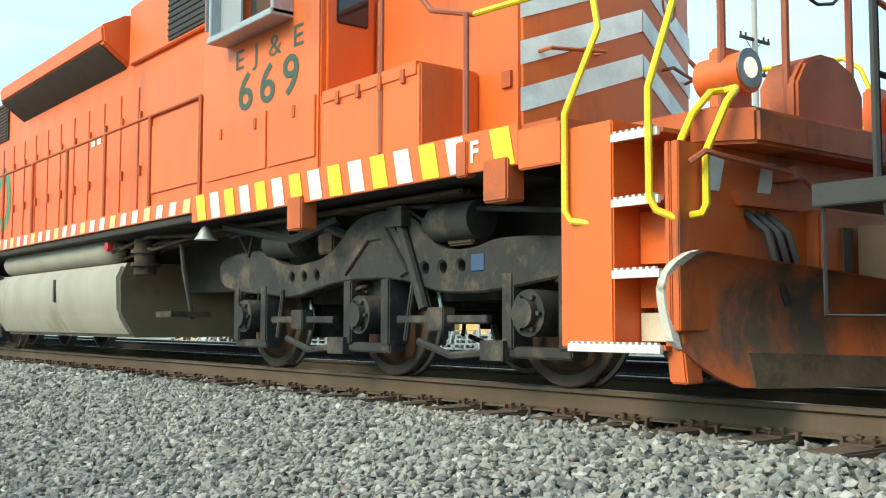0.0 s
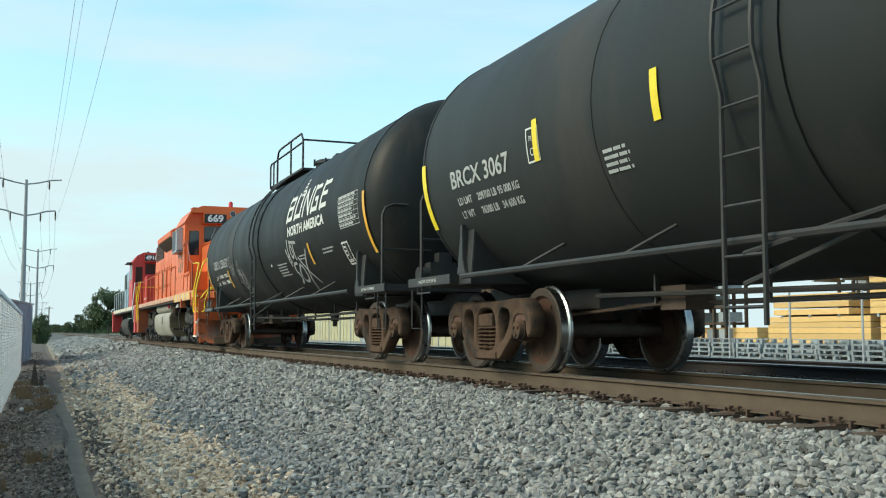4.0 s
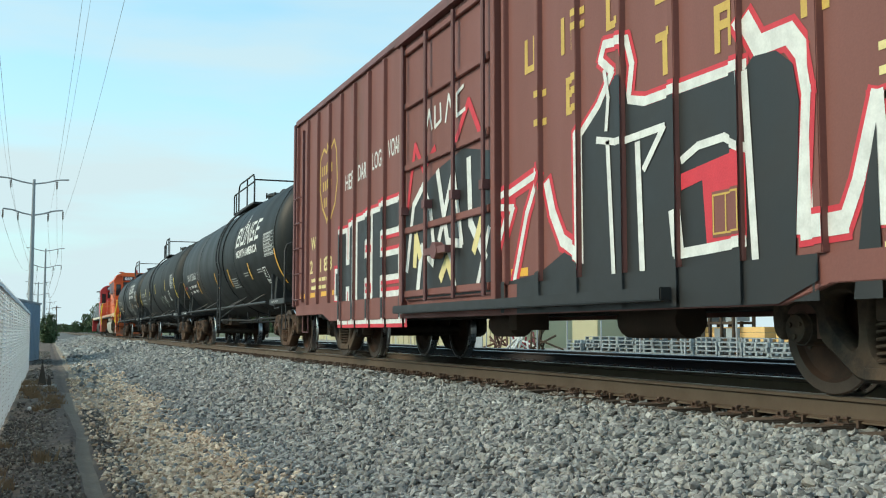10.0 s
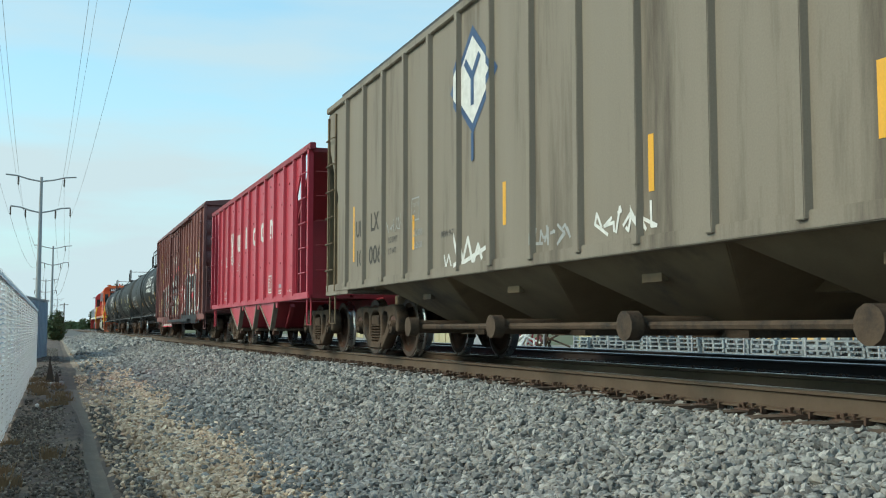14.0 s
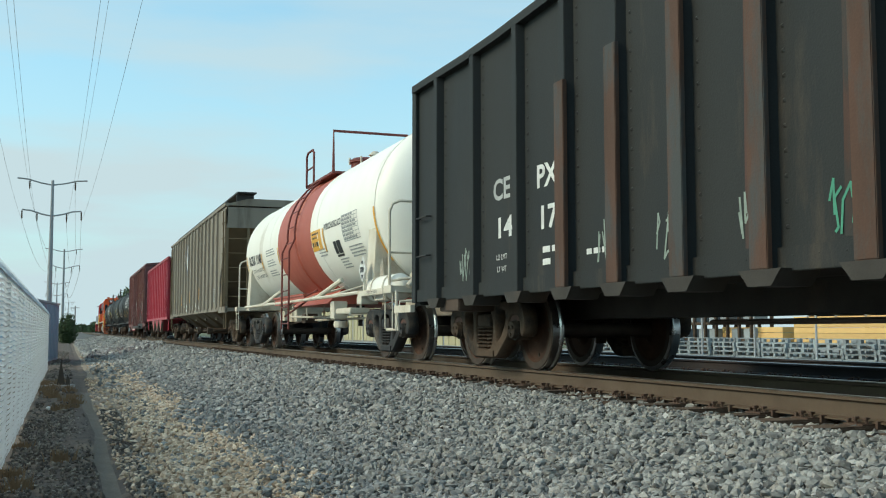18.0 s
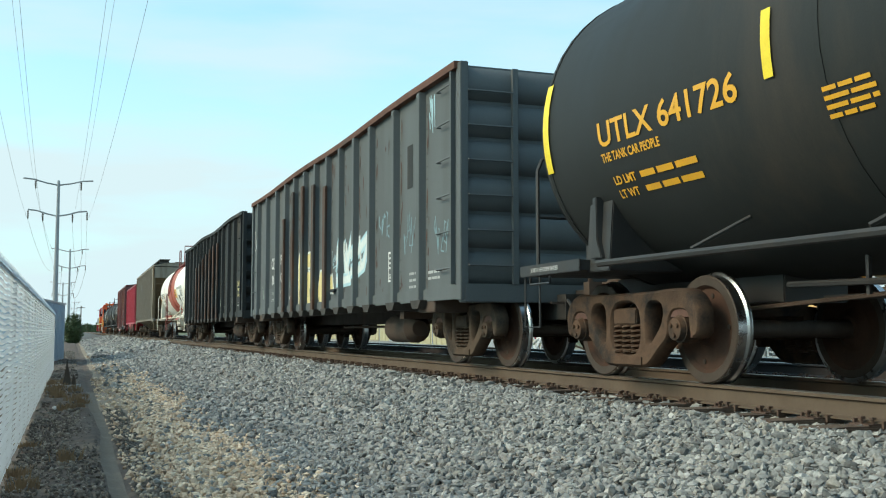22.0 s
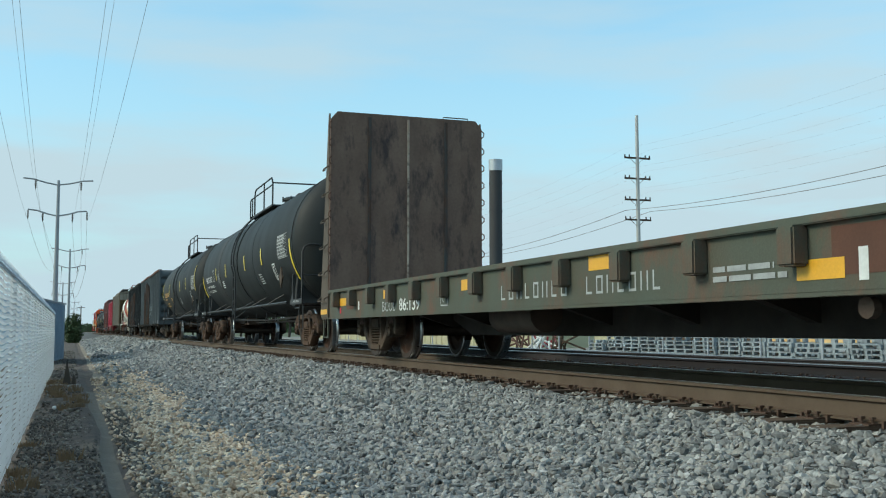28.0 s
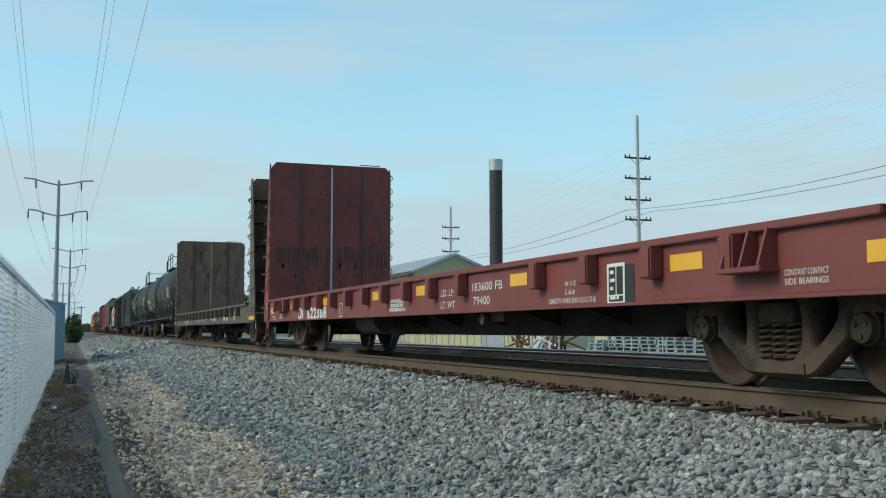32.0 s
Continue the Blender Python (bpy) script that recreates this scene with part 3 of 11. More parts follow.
def part(name, shape, mats, parent=None, label="", at=None, bevel=0.0, smooth=38):
    me = shape if isinstance(shape, bpy.types.Mesh) else shape.mesh(name, mats if isinstance(mats, (list, tuple)) else [mats], bevel, smooth)
    ob = new(name, me)
    if parent is not None:
        ob.parent = parent
    if at is not None:
        ob.matrix_basis = at if isinstance(at, Matrix) else Matrix.Translation(at)
    return tagged(ob, label)


def thing(name, label, category, at=(0, 0, 0), group="", kind=""):
    ob = new(name)
    ob.empty_display_size = 0.2
    ob.location = at
    return tagged(ob, label, category, group, kind)


# ---- flat paint on a surface: u runs along the viewer's right (-Y of the vehicle), v runs up ----
def text_faces(body, size, bold=0.0, width=1.0, slant=0.0, spacing=1.0):
    cu = bpy.data.curves.new("letters", "FONT")
    cu.body, cu.size, cu.offset, cu.shear, cu.space_character = body, size, bold, slant, spacing
    cu.resolution_u = 3
    ob = bpy.data.objects.new("letters", cu)
    me = bpy.data.meshes.new_from_object(ob)
    vs = [(v.co.x * width, v.co.y) for v in me.vertices]
    fs = [tuple(p.vertices) for p in me.polygons]
    bpy.data.objects.remove(ob)
    bpy.data.curves.remove(cu)
    bpy.data.meshes.remove(me)
    return vs, fs


def text_width(vs):
    return max(p[0] for p in vs) - min(p[0] for p in vs)


class Flat:
    """A car side: the plane x = -half, with upright ribs that stand proud of it."""

    def __init__(self, half, ribs=(), rib_w=0.0, rib_d=0.0, rib_z=(-9, 99)):
        self.half, self.ribs, self.rib_w, self.rib_d, self.rib_z = half, ribs, rib_w, rib_d, rib_z

    def cuts(self):
        return [(c + s * self.rib_w / 2) for c in self.ribs for s in (-1, 1)], []

    def place(self, y, z, my, lift):
        d = 0
        for c in self.ribs:
            if abs(my - c) < self.rib_w / 2:
                d = self.rib_d
        return (-(self.half + d + lift), y, z)


class Round:
    """A tank's side: arc height v is measured along the shell from the axis."""

    def __init__(self, radius, axis_z):
        self.r, self.zc = radius, axis_z

    def cuts(self):
        return [], [k * 0.12 for k in range(-14, 15)]

    def place(self, y, z, my, lift):
        a = (z - self.zc) / self.r
        return (-(self.r + lift) * math.cos(a), y, self.zc + (self.r + lift) * math.sin(a))


def decal(name, parent, surf, mat, polys, lift=0.004, label=""):
    """polys: lists of (y, z), or (verts, faces) from text already in (y, z)."""
    bm = bmesh.new()
    for turn, p in enumerate(polys):
        if isinstance(p, tuple):
            vs = [bm.verts.new((0, y, z)) for y, z in p[0]]
            for f in p[1]:
                try:
                    bm.faces.new([vs[i] for i in f])
                except ValueError:
                    pass
        else:
            bm.faces.new([bm.verts.new((0, y, z)) for y, z in p]).material_index = turn % 11
    if not bm.faces:
        bm.free()
        return None
    ys, zs = [v.co.y for v in bm.verts], [v.co.z for v in bm.verts]
    cy, cz = surf.cuts()
    for y in cy:
        if min(ys) < y < max(ys):
            bmesh.ops.bisect_plane(bm, geom=bm.verts[:] + bm.edges[:] + bm.faces[:], plane_co=(0, y, 0), plane_no=(0, 1, 0))
    for z in cz:
        z += surf.zc
        if min(zs) < z < max(zs):
            bmesh.ops.bisect_plane(bm, geom=bm.verts[:] + bm.edges[:] + bm.faces[:], plane_co=(0, 0, z), plane_no=(0, 0, 1))
    s = Shape()
    for i, f in enumerate(bm.faces):
        my = f.calc_center_median().y
        s.add([surf.place(v.co.y, v.co.z, my, lift + f.material_index * 0.0003) for v in f.verts], [tuple(range(len(f.verts)))])
    bm.free()
    me = bpy.data.meshes.new(name)
    me.from_pydata(s.v, [], s.f)
    me.materials.append(mat)
    ob = new(name, me)
    ob.parent = parent
    return tagged(ob, label)


def letters(parent, surf, body, y, z, height, mat, width=1.0, bold=0.0, length=None, slant=0.0, spacing=1.0, lift=0.005, name="lettering"):
    """Words whose left end is at y and whose base line is at z; height is that of the capitals."""
    vs, fs = text_faces(body, height / 0.70, bold, width, slant, spacing)
    k = length / max(text_width(vs), 1e-6) if length else 1.0
    return decal(name, parent, surf, mat, [([(y - u * k, z + v) for u, v in vs], fs)], lift)


def bars(parent, surf, y, z, w, rows, mat, h=0.035, pitch=0.06, words=3, seed=0, name="stencil_text"):
    """Writing too small to read: rows of short plain bars."""
    rnd = random.Random(seed * 77 + int(abs(y) * 50))
    polys = []
    for r in range(rows):
        u, zz = 0.0, z - r * pitch
        end = w * rnd.uniform(0.7, 1.0)
        while u < end - 0.01:
            k = min(rnd.uniform(0.5, 1.4) * w / words, end - u)
            polys.append([(y - u, zz), (y - u - k, zz), (y - u - k, zz + h), (y - u, zz + h)])
            u += k + h * 0.7
    return tagged(decal(name, parent, surf, mat, polys), kind="stuff")


def rect(y0, y1, z0, z1):
    return [(y0, z0), (y1, z0), (y1, z1), (y0, z1)]


def border(y0, y1, z0, z1, w):
    return [rect(y0, y1, z0, z0 + w), rect(y0, y1, z1 - w, z1), rect(y0, y0 + w if y1 > y0 else y0 - w, z0 + w, z1 - w), rect(y1, y1 - w if y1 > y0 else y1 + w, z0 + w, z1 - w)]


def stroke(pts, w):
    """A brush stroke of width w along (y, z) points, as quads."""
    out = []
    for (y0, z0), (y1, z1) in zip(pts, pts[1:]):
        dy, dz = y1 - y0, z1 - z0
        k = math.hypot(dy, dz) or 1
        ny, nz = -dz / k * w / 2, dy / k * w / 2
        ey, ez = dy / k * w * 0.25, dz / k * w * 0.25
        out.append([(y0 + ny - ey, z0 + nz - ez), (y0 - ny - ey, z0 - nz - ez), (y1 - ny + ey, z1 - nz + ez), (y1 + ny + ey, z1 + nz + ez)])
    return out


def scrawl(parent, surf, y, z, w, h, mat, n=9, thick=0.03, seed=1, name="spray_scrawl"):
    rnd = random.Random(seed)
    polys = []
    for k in range(n):
        u = w * k / n
        pts = [(y - u - rnd.uniform(0, w / n * 1.6), z + h * rnd.random()) for _ in range(4)]
        polys += stroke(pts, thick)
    return decal(name, parent, surf, mat, polys, lift=0.004)


# ================= the train's run =================
XC = 5.86                       # centre line of the near track; rail tops are z = 0


def run(t):
    """How far the train has gone at t, against where it is at 16 s."""
    u = (t - 16) / 16
    return 118.6 * u + 4.28 * u ** 2 - 2.61 * u ** 3 - 1.36 * u ** 4


RUN_TIMES = [0, 1, 2, 4, 6, 8, 10, 12, 14, 16, 18, 20, 22, 24, 26, 28, 30, 31, 32]
VEHICLES = []                   # (thing, its centre at 16 s)
WHEELSETS = []                  # (wheelset, its place on its truck, radius)


def vehicle(name, label, category, yc, group="freight cars"):
    ob = thing(name, label, category, (XC, yc + run(0), 0), group)
    VEHICLES.append((ob, yc))
    return ob


# ================= ground =================
def ground_z(x, y=0.0):
    """Height of the ground across the line: lane by the fence, swale, ballast shoulder, two tracks, yard."""
    pts = [(-400, -0.9), (-0.7, -0.86), (0.15, -0.85), (0.31, -0.855), (0.36, -0.885), (0.46, -0.895), (0.53, -0.865), (1.1, -0.82), (2.2, -0.70), (3.9, -0.33), (4.45, -0.235), (7.3, -0.235), (8.6, -0.26), (11.7, -0.26),
           (13.2, -0.5), (400, -0.5)]
    for (a, za), (b, zb) in zip(pts, pts[1:]):
        if a <= x <= b:
            return za + (zb - za) * (x - a) / (b - a)
    return -0.6


def make_ground():
    xs = [-2500, -600, -120, -30, -8, -3, -1.6, -0.9, -0.64, -0.4, -0.1, 0.15, 0.25, 0.33, 0.38, 0.43, 0.48, 0.52, 0.62, 0.8, 1.1, 1.3, 1.5, 1.9, 2.3, 2.8, 3.3, 3.9, 4.45, 4.6, 5.0, 5.86, 6.7, 7.3, 8.0, 8.6, 9.3, 10.2, 11.0, 11.7, 12.4, 13.2,
          15, 18, 24, 40, 90, 250, 800, 2500]
    ys = [-600, -120, -30, -8] + [-4 + 1.0 * i for i in range(50)] + [48, 54, 62, 74, 90, 120, 170, 260, 420, 800, 2500]
    vs = []
    for y in ys:
        for x in xs:
            z = ground_z(x)
            if -3 < x < 4.3 and 0 < y < 60:
                z += 0.025 * noise.noise(Vector((x * 1.7, y * 0.9, 0))) + (0.03 * noise.noise(Vector((x * 0.6, y * 0.4, 7))) if x > 0.3 else 0.06 * noise.noise(Vector((x * 0.9, y * 0.5, 3))))
            if -0.3 < x < 1.6 and y > 0:
                x += 0.10 * noise.noise(Vector((3.0, y * 0.16, 0))) + 0.05 * noise.noise(Vector((x * 2, y * 0.6, 5)))
            if y > 300:
                z = max(z, -0.6)
            vs.append((x, y, z))
    n = len(xs)
    s = Shape()
    for j in range(len(ys) - 1):
        for i in range(n - 1):
            xm, ym = (xs[i] + xs[i + 1]) / 2, (ys[j] + ys[j + 1]) / 2
            mi = 4 if xm < -8 or (ym > 170 and not 0 < xm < 14) else (2 if xm < 0.33 else (5 if xm < 0.5 and ym < 24 else (2 if xm < 0.66 and (6 < ym < 18 or ym > 24) else (0 if xm < 1.7 else (1 if xm < 13 else 3)))))
            s.f.append((j * n + i, j * n + i + 1, (j + 1) * n + i + 1, (j + 1) * n + i))
            s.m.append(mi)
    s.v = vs
    return tagged(part("ground", s, [M["ground_soil"], M["ballast_bed"], M["dirt_dark"], M["yard"], M["grass_far"], M["lane_dust"]], smooth=60),
                  "trackside ground of grey ballast, tan dust and dark soil", "ground", kind="structure")


make_ground()


def stone_shapes(count, seed):
    rnd = np.random.RandomState(seed)
    t = (1 + 5 ** 0.5) / 2
    base = np.array([(-1, t, 0), (1, t, 0), (-1, -t, 0), (1, -t, 0), (0, -1, t), (0, 1, t), (0, -1, -t), (0, 1, -t), (t, 0, -1), (t, 0, 1), (-t, 0, -1), (-t, 0, 1)]) / (1 + t * t) ** 0.5
    faces = np.array([(0, 11, 5), (0, 5, 1), (0, 1, 7), (0, 7, 10), (0, 10, 11), (1, 5, 9), (5, 11, 4), (11, 10, 2), (10, 7, 6), (7, 1, 8), (3, 9, 4), (3, 4, 2), (3, 2, 6), (3, 6, 8), (3, 8, 9), (4, 9, 5), (2, 4, 11),
                      (6, 2, 10), (8, 6, 7), (9, 8, 1)])
    out = []
    for _ in range(count):
        v = np.sign(base) * np.abs(base) ** 0.8 * (1 + rnd.uniform(-0.45, 0.35, (12, 1))) * rnd.uniform(0.55, 1.35, (1, 3))
        out.append(v)
    return out, faces


def scatter(name, label, mat, spots, seed):
    """spots: rows of x, y, z, size. One mesh of many loose stones."""
    rnd = np.random.RandomState(seed)
    shapes, faces = stone_shapes(24, seed)
    shapes = np.array(shapes)
    spots = np.asarray(spots)
    n = len(spots)
    v = shapes[rnd.randint(0, 24, n)]
    a, b = rnd.uniform(0, 6.28, n), rnd.uniform(-0.9, 0.9, n)
    ca, sa, cb, sb = np.cos(a), np.sin(a), np.cos(b), np.sin(b)
    x, y, z = v[:, :, 0], v[:, :, 1], v[:, :, 2] * 0.8
    y, z = y * cb[:, None] - z * sb[:, None], y * sb[:, None] + z * cb[:, None]
    x, y = x * ca[:, None] - y * sa[:, None], x * sa[:, None] + y * ca[:, None]
    co = np.stack([x, y, z], 2) * spots[:, 3][:, None, None] + spots[:, None, :3]
    fs = (faces[None] + (np.arange(n) * 12)[:, None, None]).reshape(-1)
    me = bpy.data.meshes.new(name)
    me.vertices.add(n * 12)
    me.vertices.foreach_set("co", co.reshape(-1))
    nf = n * 20
    me.loops.add(nf * 3)
    me.loops.foreach_set("vertex_index", fs)
    me.polygons.add(nf)
    me.polygons.foreach_set("loop_start", np.arange(nf) * 3)
    me.update(calc_edges=True)
    me.shade_flat()
    me.materials.append(mat)
    return tagged(new(name, me), label, "gravel", kind="stuff")


def gravel_spots(x0, x1, y0, y1, per_m2, size, seed, sink=0.3, keep=None):
    rnd = np.random.RandomState(seed)
    n = int((x1 - x0) * (y1 - y0) * per_m2)
    xs, ys = rnd.uniform(x0, x1, n), rnd.uniform(y0, y1, n)
    rows = []
    for x, y in zip(xs, ys):
        if keep and rnd.rand() > keep(x, y):
            continue
        s = size * (0.55 + 0.75 * rnd.rand() ** 1.5)
        rows.append((x, y, ground_z(x) + s * sink * rnd.uniform(0.2, 2.2) + 0.02 * noise.noise(Vector((x * 1.7, y * 0.9, 0))), s))
    return rows


def along(rows, y):
    for (a, va), (b, vb) in zip(rows, rows[1:]):
        if y <= b:
            return va + (vb - va) * max(0.0, (y - a) / (b - a))
    return rows[-1][1]


def edge(x, y):
    """Share of grey ballast across the soft edge to the tan stones."""
    k = x - along([(4, 1.66), (9, 1.72), (15, 1.78), (22, 1.8), (32, 1.74), (60, 1.6)], y) - 0.3 * noise.noise(Vector((x * 0.9, y * 0.45, 2)))
    return min(1.0, max(0.08, 0.5 + k * 1.7)) if x > 1.0 else 0.05


def tan_share(x, y):
    """Share of tan stones: thin in the dust beside the rut, thick towards the ballast."""
    k = (x - along([(4, 0.95), (9, 0.97), (12.5, 1.0), (17.5, 1.08), (26.5, 1.26), (39, 1.44), (60, 1.4)], y)) / 0.26 + 0.9 * noise.noise(Vector((x * 1.5, y * 0.6, 8)))
    return min(1.0, max(0.07, 0.5 + 0.5 * k)) * (1 - edge(x, y))


near = gravel_spots(0.8, 4.62, -6.0, 1.0, 300, 0.036, 22) + gravel_spots(0.8, 4.62, 1.0, 3.0, 1000, 0.027, 21, 0.6) + gravel_spots(0.7, 4.62, 3.0, 11.0, 1650, 0.0255, 1, 0.75, edge)
mid = gravel_spots(0.9, 4.62, 11.0, 24.0, 640, 0.036, 2, 0.6, edge)
far = gravel_spots(0.8, 4.6, 24.0, 50.0, 150, 0.06, 3, keep=lambda x, y: max(0.12, edge(x, y))) + gravel_spots(0.9, 4.6, 50.0, 140.0, 26, 0.12, 23)
scatter("ballast_gravel", "loose crushed grey ballast stones beside the track", M["gravel"], near + mid + far, 11)
inner = gravel_spots(4.62, 8.4, 0.5, 16, 160, 0.035, 4) + gravel_spots(4.62, 8.4, 16, 40, 50, 0.045, 5) + gravel_spots(8.4, 12.4, 4, 40, 50, 0.04, 6)
scatter("track_gravel", "dusty crushed stone between the ties", M["gravel"], inner, 12)
tan = gravel_spots(0.5, 2.6, 4, 12, 1700, 0.025, 7, 0.6, tan_share) + gravel_spots(0.5, 2.6, 12, 30, 680, 0.033, 17, 0.5, tan_share) + gravel_spots(0.7, 2.6, 30, 60, 70, 0.05, 27, keep=tan_share)
scatter("tan_gravel", "crushed tan stones in pale dust, coloured warm as sunlit", M["gravel_tan"], tan, 13)
dark = gravel_spots(-0.5, 0.31, 6, 17, 330, 0.019, 8) + gravel_spots(0.52, 0.80, 6, 18, 620, 0.02, 9, keep=lambda x, y: 1 - tan_share(x, y)) + gravel_spots(-0.5, 0.2, 17, 70, 30, 0.035, 10)
scatter("cinder_gravel", "dark cinders and small stones by the fence", M["cinder"], dark, 14)


# ================= tracks =================
RAIL_PROFILE = [(-0.070, -0.171), (0.070, -0.171), (0.070, -0.160), (0.012, -0.145), (0.009, -0.045), (0.036, -0.032), (0.037, -0.008), (0.028, 0.0), (-0.028, 0.0), (-0.037, -0.008), (-0.036, -0.032), (-0.009, -0.045),
                (-0.012, -0.145), (-0.070, -0.160)]


def make_track(name, xc, web, tie_to, label):
    tr = thing(name, label, "railway track", (xc, 0, 0), kind="structure")
    for x in (-0.755, 0.755):
        s = Shape()
        n = len(RAIL_PROFILE)
        vs = [(x + px, y, pz) for y in (-40, 700) for px, pz in RAIL_PROFILE]
        s.add(vs, [(i, i + n, (i + 1) % n + n, (i + 1) % n) for i in range(n)])
        s.m = [1 if i in (6, 7, 8) else 0 for i in range(n)]
        part("rail", s, [web, M["rail_head"]], tr, smooth=0)
    tie = Shape().box(-1.3, 1.3, -0.115, 0.115, -0.36, -0.182)
    tie_me = tie.mesh("tie", [M["tie_wood"]], bevel=0.012)
    plate = Shape()
    for x in (-0.755, 0.755):
        plate.box(x - 0.17, x + 0.17, -0.09, 0.09, -0.184, -0.172)
        for dx, dy in ((-0.1, 0.05), (-0.1, -0.05), (0.1, 0.05), (0.1, -0.05), (-0.145, 0.0)):
            plate.cyl((x + dx, dy, -0.2), (x + dx, dy, -0.142), 0.011, 5).box(x + dx - 0.017, x + dx + 0.017, dy - 0.017, dy + 0.017, -0.145, -0.13)
        plate.box(x - 0.095, x - 0.045, 0.125, 0.145, -0.2, -0.15).box(x - 0.095, x - 0.045, -0.145, -0.125, -0.2, -0.15)
    plate_me = plate.mesh("tie_plate", [M["spike"]], smooth=0)
    rnd = random.Random(5)
    y = -3.0
    while y < tie_to:
        m = pose(rnd.uniform(-0.03, 0.03), y, rnd.uniform(-0.012, 0.004), 0, 0, rnd.uniform(-0.8, 0.8))
        part("tie", tie_me, None, tr, at=m)
        if y < 38:
            part("tie_plate", plate_me, None, tr, at=Matrix.Translation((0, y, 0)))
        y += 0.535
    s = Shape()
    while y < 260:
        s.box(-1.3, 1.3, y - 0.115, y + 0.115, -0.36, -0.185)
        y += 0.535
    tagged(part("far_ties", s, M["tie_wood"], tr, smooth=0), kind="stuff")
    return tr


make_track("track_near", XC, M["rail_side"], 120, "dusty brown steel rails spiked to weathered wooden ties")
make_track("track_far", XC + 4.27, M["rail_shaded"], 60, "steel rails of the second track, coloured as shaded, on wooden ties")


# ================= trucks, wheels, couplers =================
def wheelset_mesh(r=0.457):
    s = Shape()
    prof, mi = [], []
    side = [(1.02, 0.0), (1.02, 0.08), (0.90, 0.08), (0.86, 0.085), (0.845, 0.085), (0.845, 0.135), (0.80, 0.15), (0.775, 0.24), (0.785, r - 0.115), (0.822, r - 0.085), (0.825, r - 0.012), (0.815, r - 0.002), (0.735, r + 0.002),
            (0.72, r + 0.022), (0.705, r + 0.027), (0.690, r + 0.02), (0.682, r - 0.02), (0.682, r - 0.09), (0.715, r - 0.12), (0.73, 0.2), (0.69, 0.14), (0.66, 0.12), (0.66, 0.085), (0.5, 0.078), (0, 0.075)]
    mis = [2, 2, 2, 2, 0, 0, 0, 0, 0, 2, 2, 1, 1, 1, 1, 1, 2, 0, 0, 0, 0, 0, 2, 2]
    for sgn in (-1, 1):
        s.lathe([(sgn * h, q) for h, q in side], "x", (0, 0, 0), 40, mis)
    # faint worn marks on the plates
    for k, a in enumerate((0.4, 1.9, 3.2, 5.1)):
        c, w = math.cos(a), math.sin(a)
        for sgn in (-1, 1):
            s.cyl((sgn * 0.775, c * (r - 0.17), w * (r - 0.17)), (sgn * 0.79, c * (r - 0.17), w * (r - 0.17)), 0.022, 6, mi=2)
    return s.mesh("wheelset", [M["wheel_rust"], M["wheel_steel"], M["wheel_rim"]], smooth=30)


WHEEL_ME = {}


def rounded(loop, times=1):
    """Cut the corners of a closed outline."""
    for _ in range(times):
        out = []
        for a, b in zip(loop, loop[1:] + loop[:1]):
            out += [(a[0] * 0.78 + b[0] * 0.22, a[1] * 0.78 + b[1] * 0.22), (a[0] * 0.22 + b[0] * 0.78, a[1] * 0.22 + b[1] * 0.78)]
        loop = out
    return loop


def drawn_in(loop, d):
    """Move an outline to its left side by d."""
    out = []
    n = len(loop)
    for i in range(n):
        a, b, c = Vector(loop[i - 1]), Vector(loop[i]), Vector(loop[(i + 1) % n])
        e, f = (b - a).normalized(), (c - b).normalized()
        m = (Vector((-e.y, e.x)) + Vector((-f.y, f.x)))
        m = m.normalized() * d if m.length > 1e-6 else Vector((0, 0))
        out.append((b.x + m.x, b.y + m.y))
    return out


def cast_plate(outer, holes, t, c):
    """A casting of thickness 2 t in the plane x = 0, with holes through it and chamfered edges. The outline runs counter-clockwise, the holes clockwise."""
    s = Shape()
    loops = [rounded(l, 2) for l in [outer] + holes]
    inner = [drawn_in(l, c) for l in loops]
    flat = [p for l in inner for p in l]
    tris = geometry.tessellate_polygon([[Vector((y, z, 0)) for y, z in l] for l in inner])
    for sx in (-1, 1):
        s.add([(sx * t, y, z) for y, z in flat], [tuple(q) for q in tris])
    for l, k in zip(loops, inner):
        n = len(l)
        vs = [(-t, y, z) for y, z in k] + [(-t + c, y, z) for y, z in l] + [(t - c, y, z) for y, z in l] + [(t, y, z) for y, z in k]
        s.add(vs, [(r * n + i, r * n + (i + 1) % n, (r + 1) * n + (i + 1) % n, (r + 1) * n + i) for r in range(3) for i in range(n)])
    return s


def frame_mesh(mat):
    """Cast side frame with two side holes and the spring window."""
    half = [(0.0, 0.115), (0.30, 0.115), (0.40, 0.14), (0.56, 0.27), (0.72, 0.38), (0.735, 0.54), (0.80, 0.615), (0.97, 0.615), (1.03, 0.56), (1.035, 0.43), (1.08, 0.37), (1.17, 0.41), (1.19, 0.60), (1.10, 0.74), (0.96, 0.80), (0.70, 0.80), (0.45, 0.785), (0.0, 0.785)]
    outer = half + [(-y, z) for y, z in half[::-1][1:-1]]
    holes = [[(-0.255, 0.70), (0.255, 0.70), (0.255, 0.225), (-0.255, 0.225)]]
    for k in (1, -1):
        h = [(0.37, 0.69), (0.60, 0.69), (0.64, 0.60), (0.60, 0.50), (0.50, 0.40), (0.40, 0.32), (0.365, 0.36)]
        holes.append(h if k > 0 else [(-y, z) for y, z in h[::-1]])
    s = cast_plate(outer, holes, 0.085, 0.022)
    s.box(-0.10, 0.06, -0.30, 0.30, 0.14, 0.21)
    return s.mesh("side_frame", [mat], smooth=45)


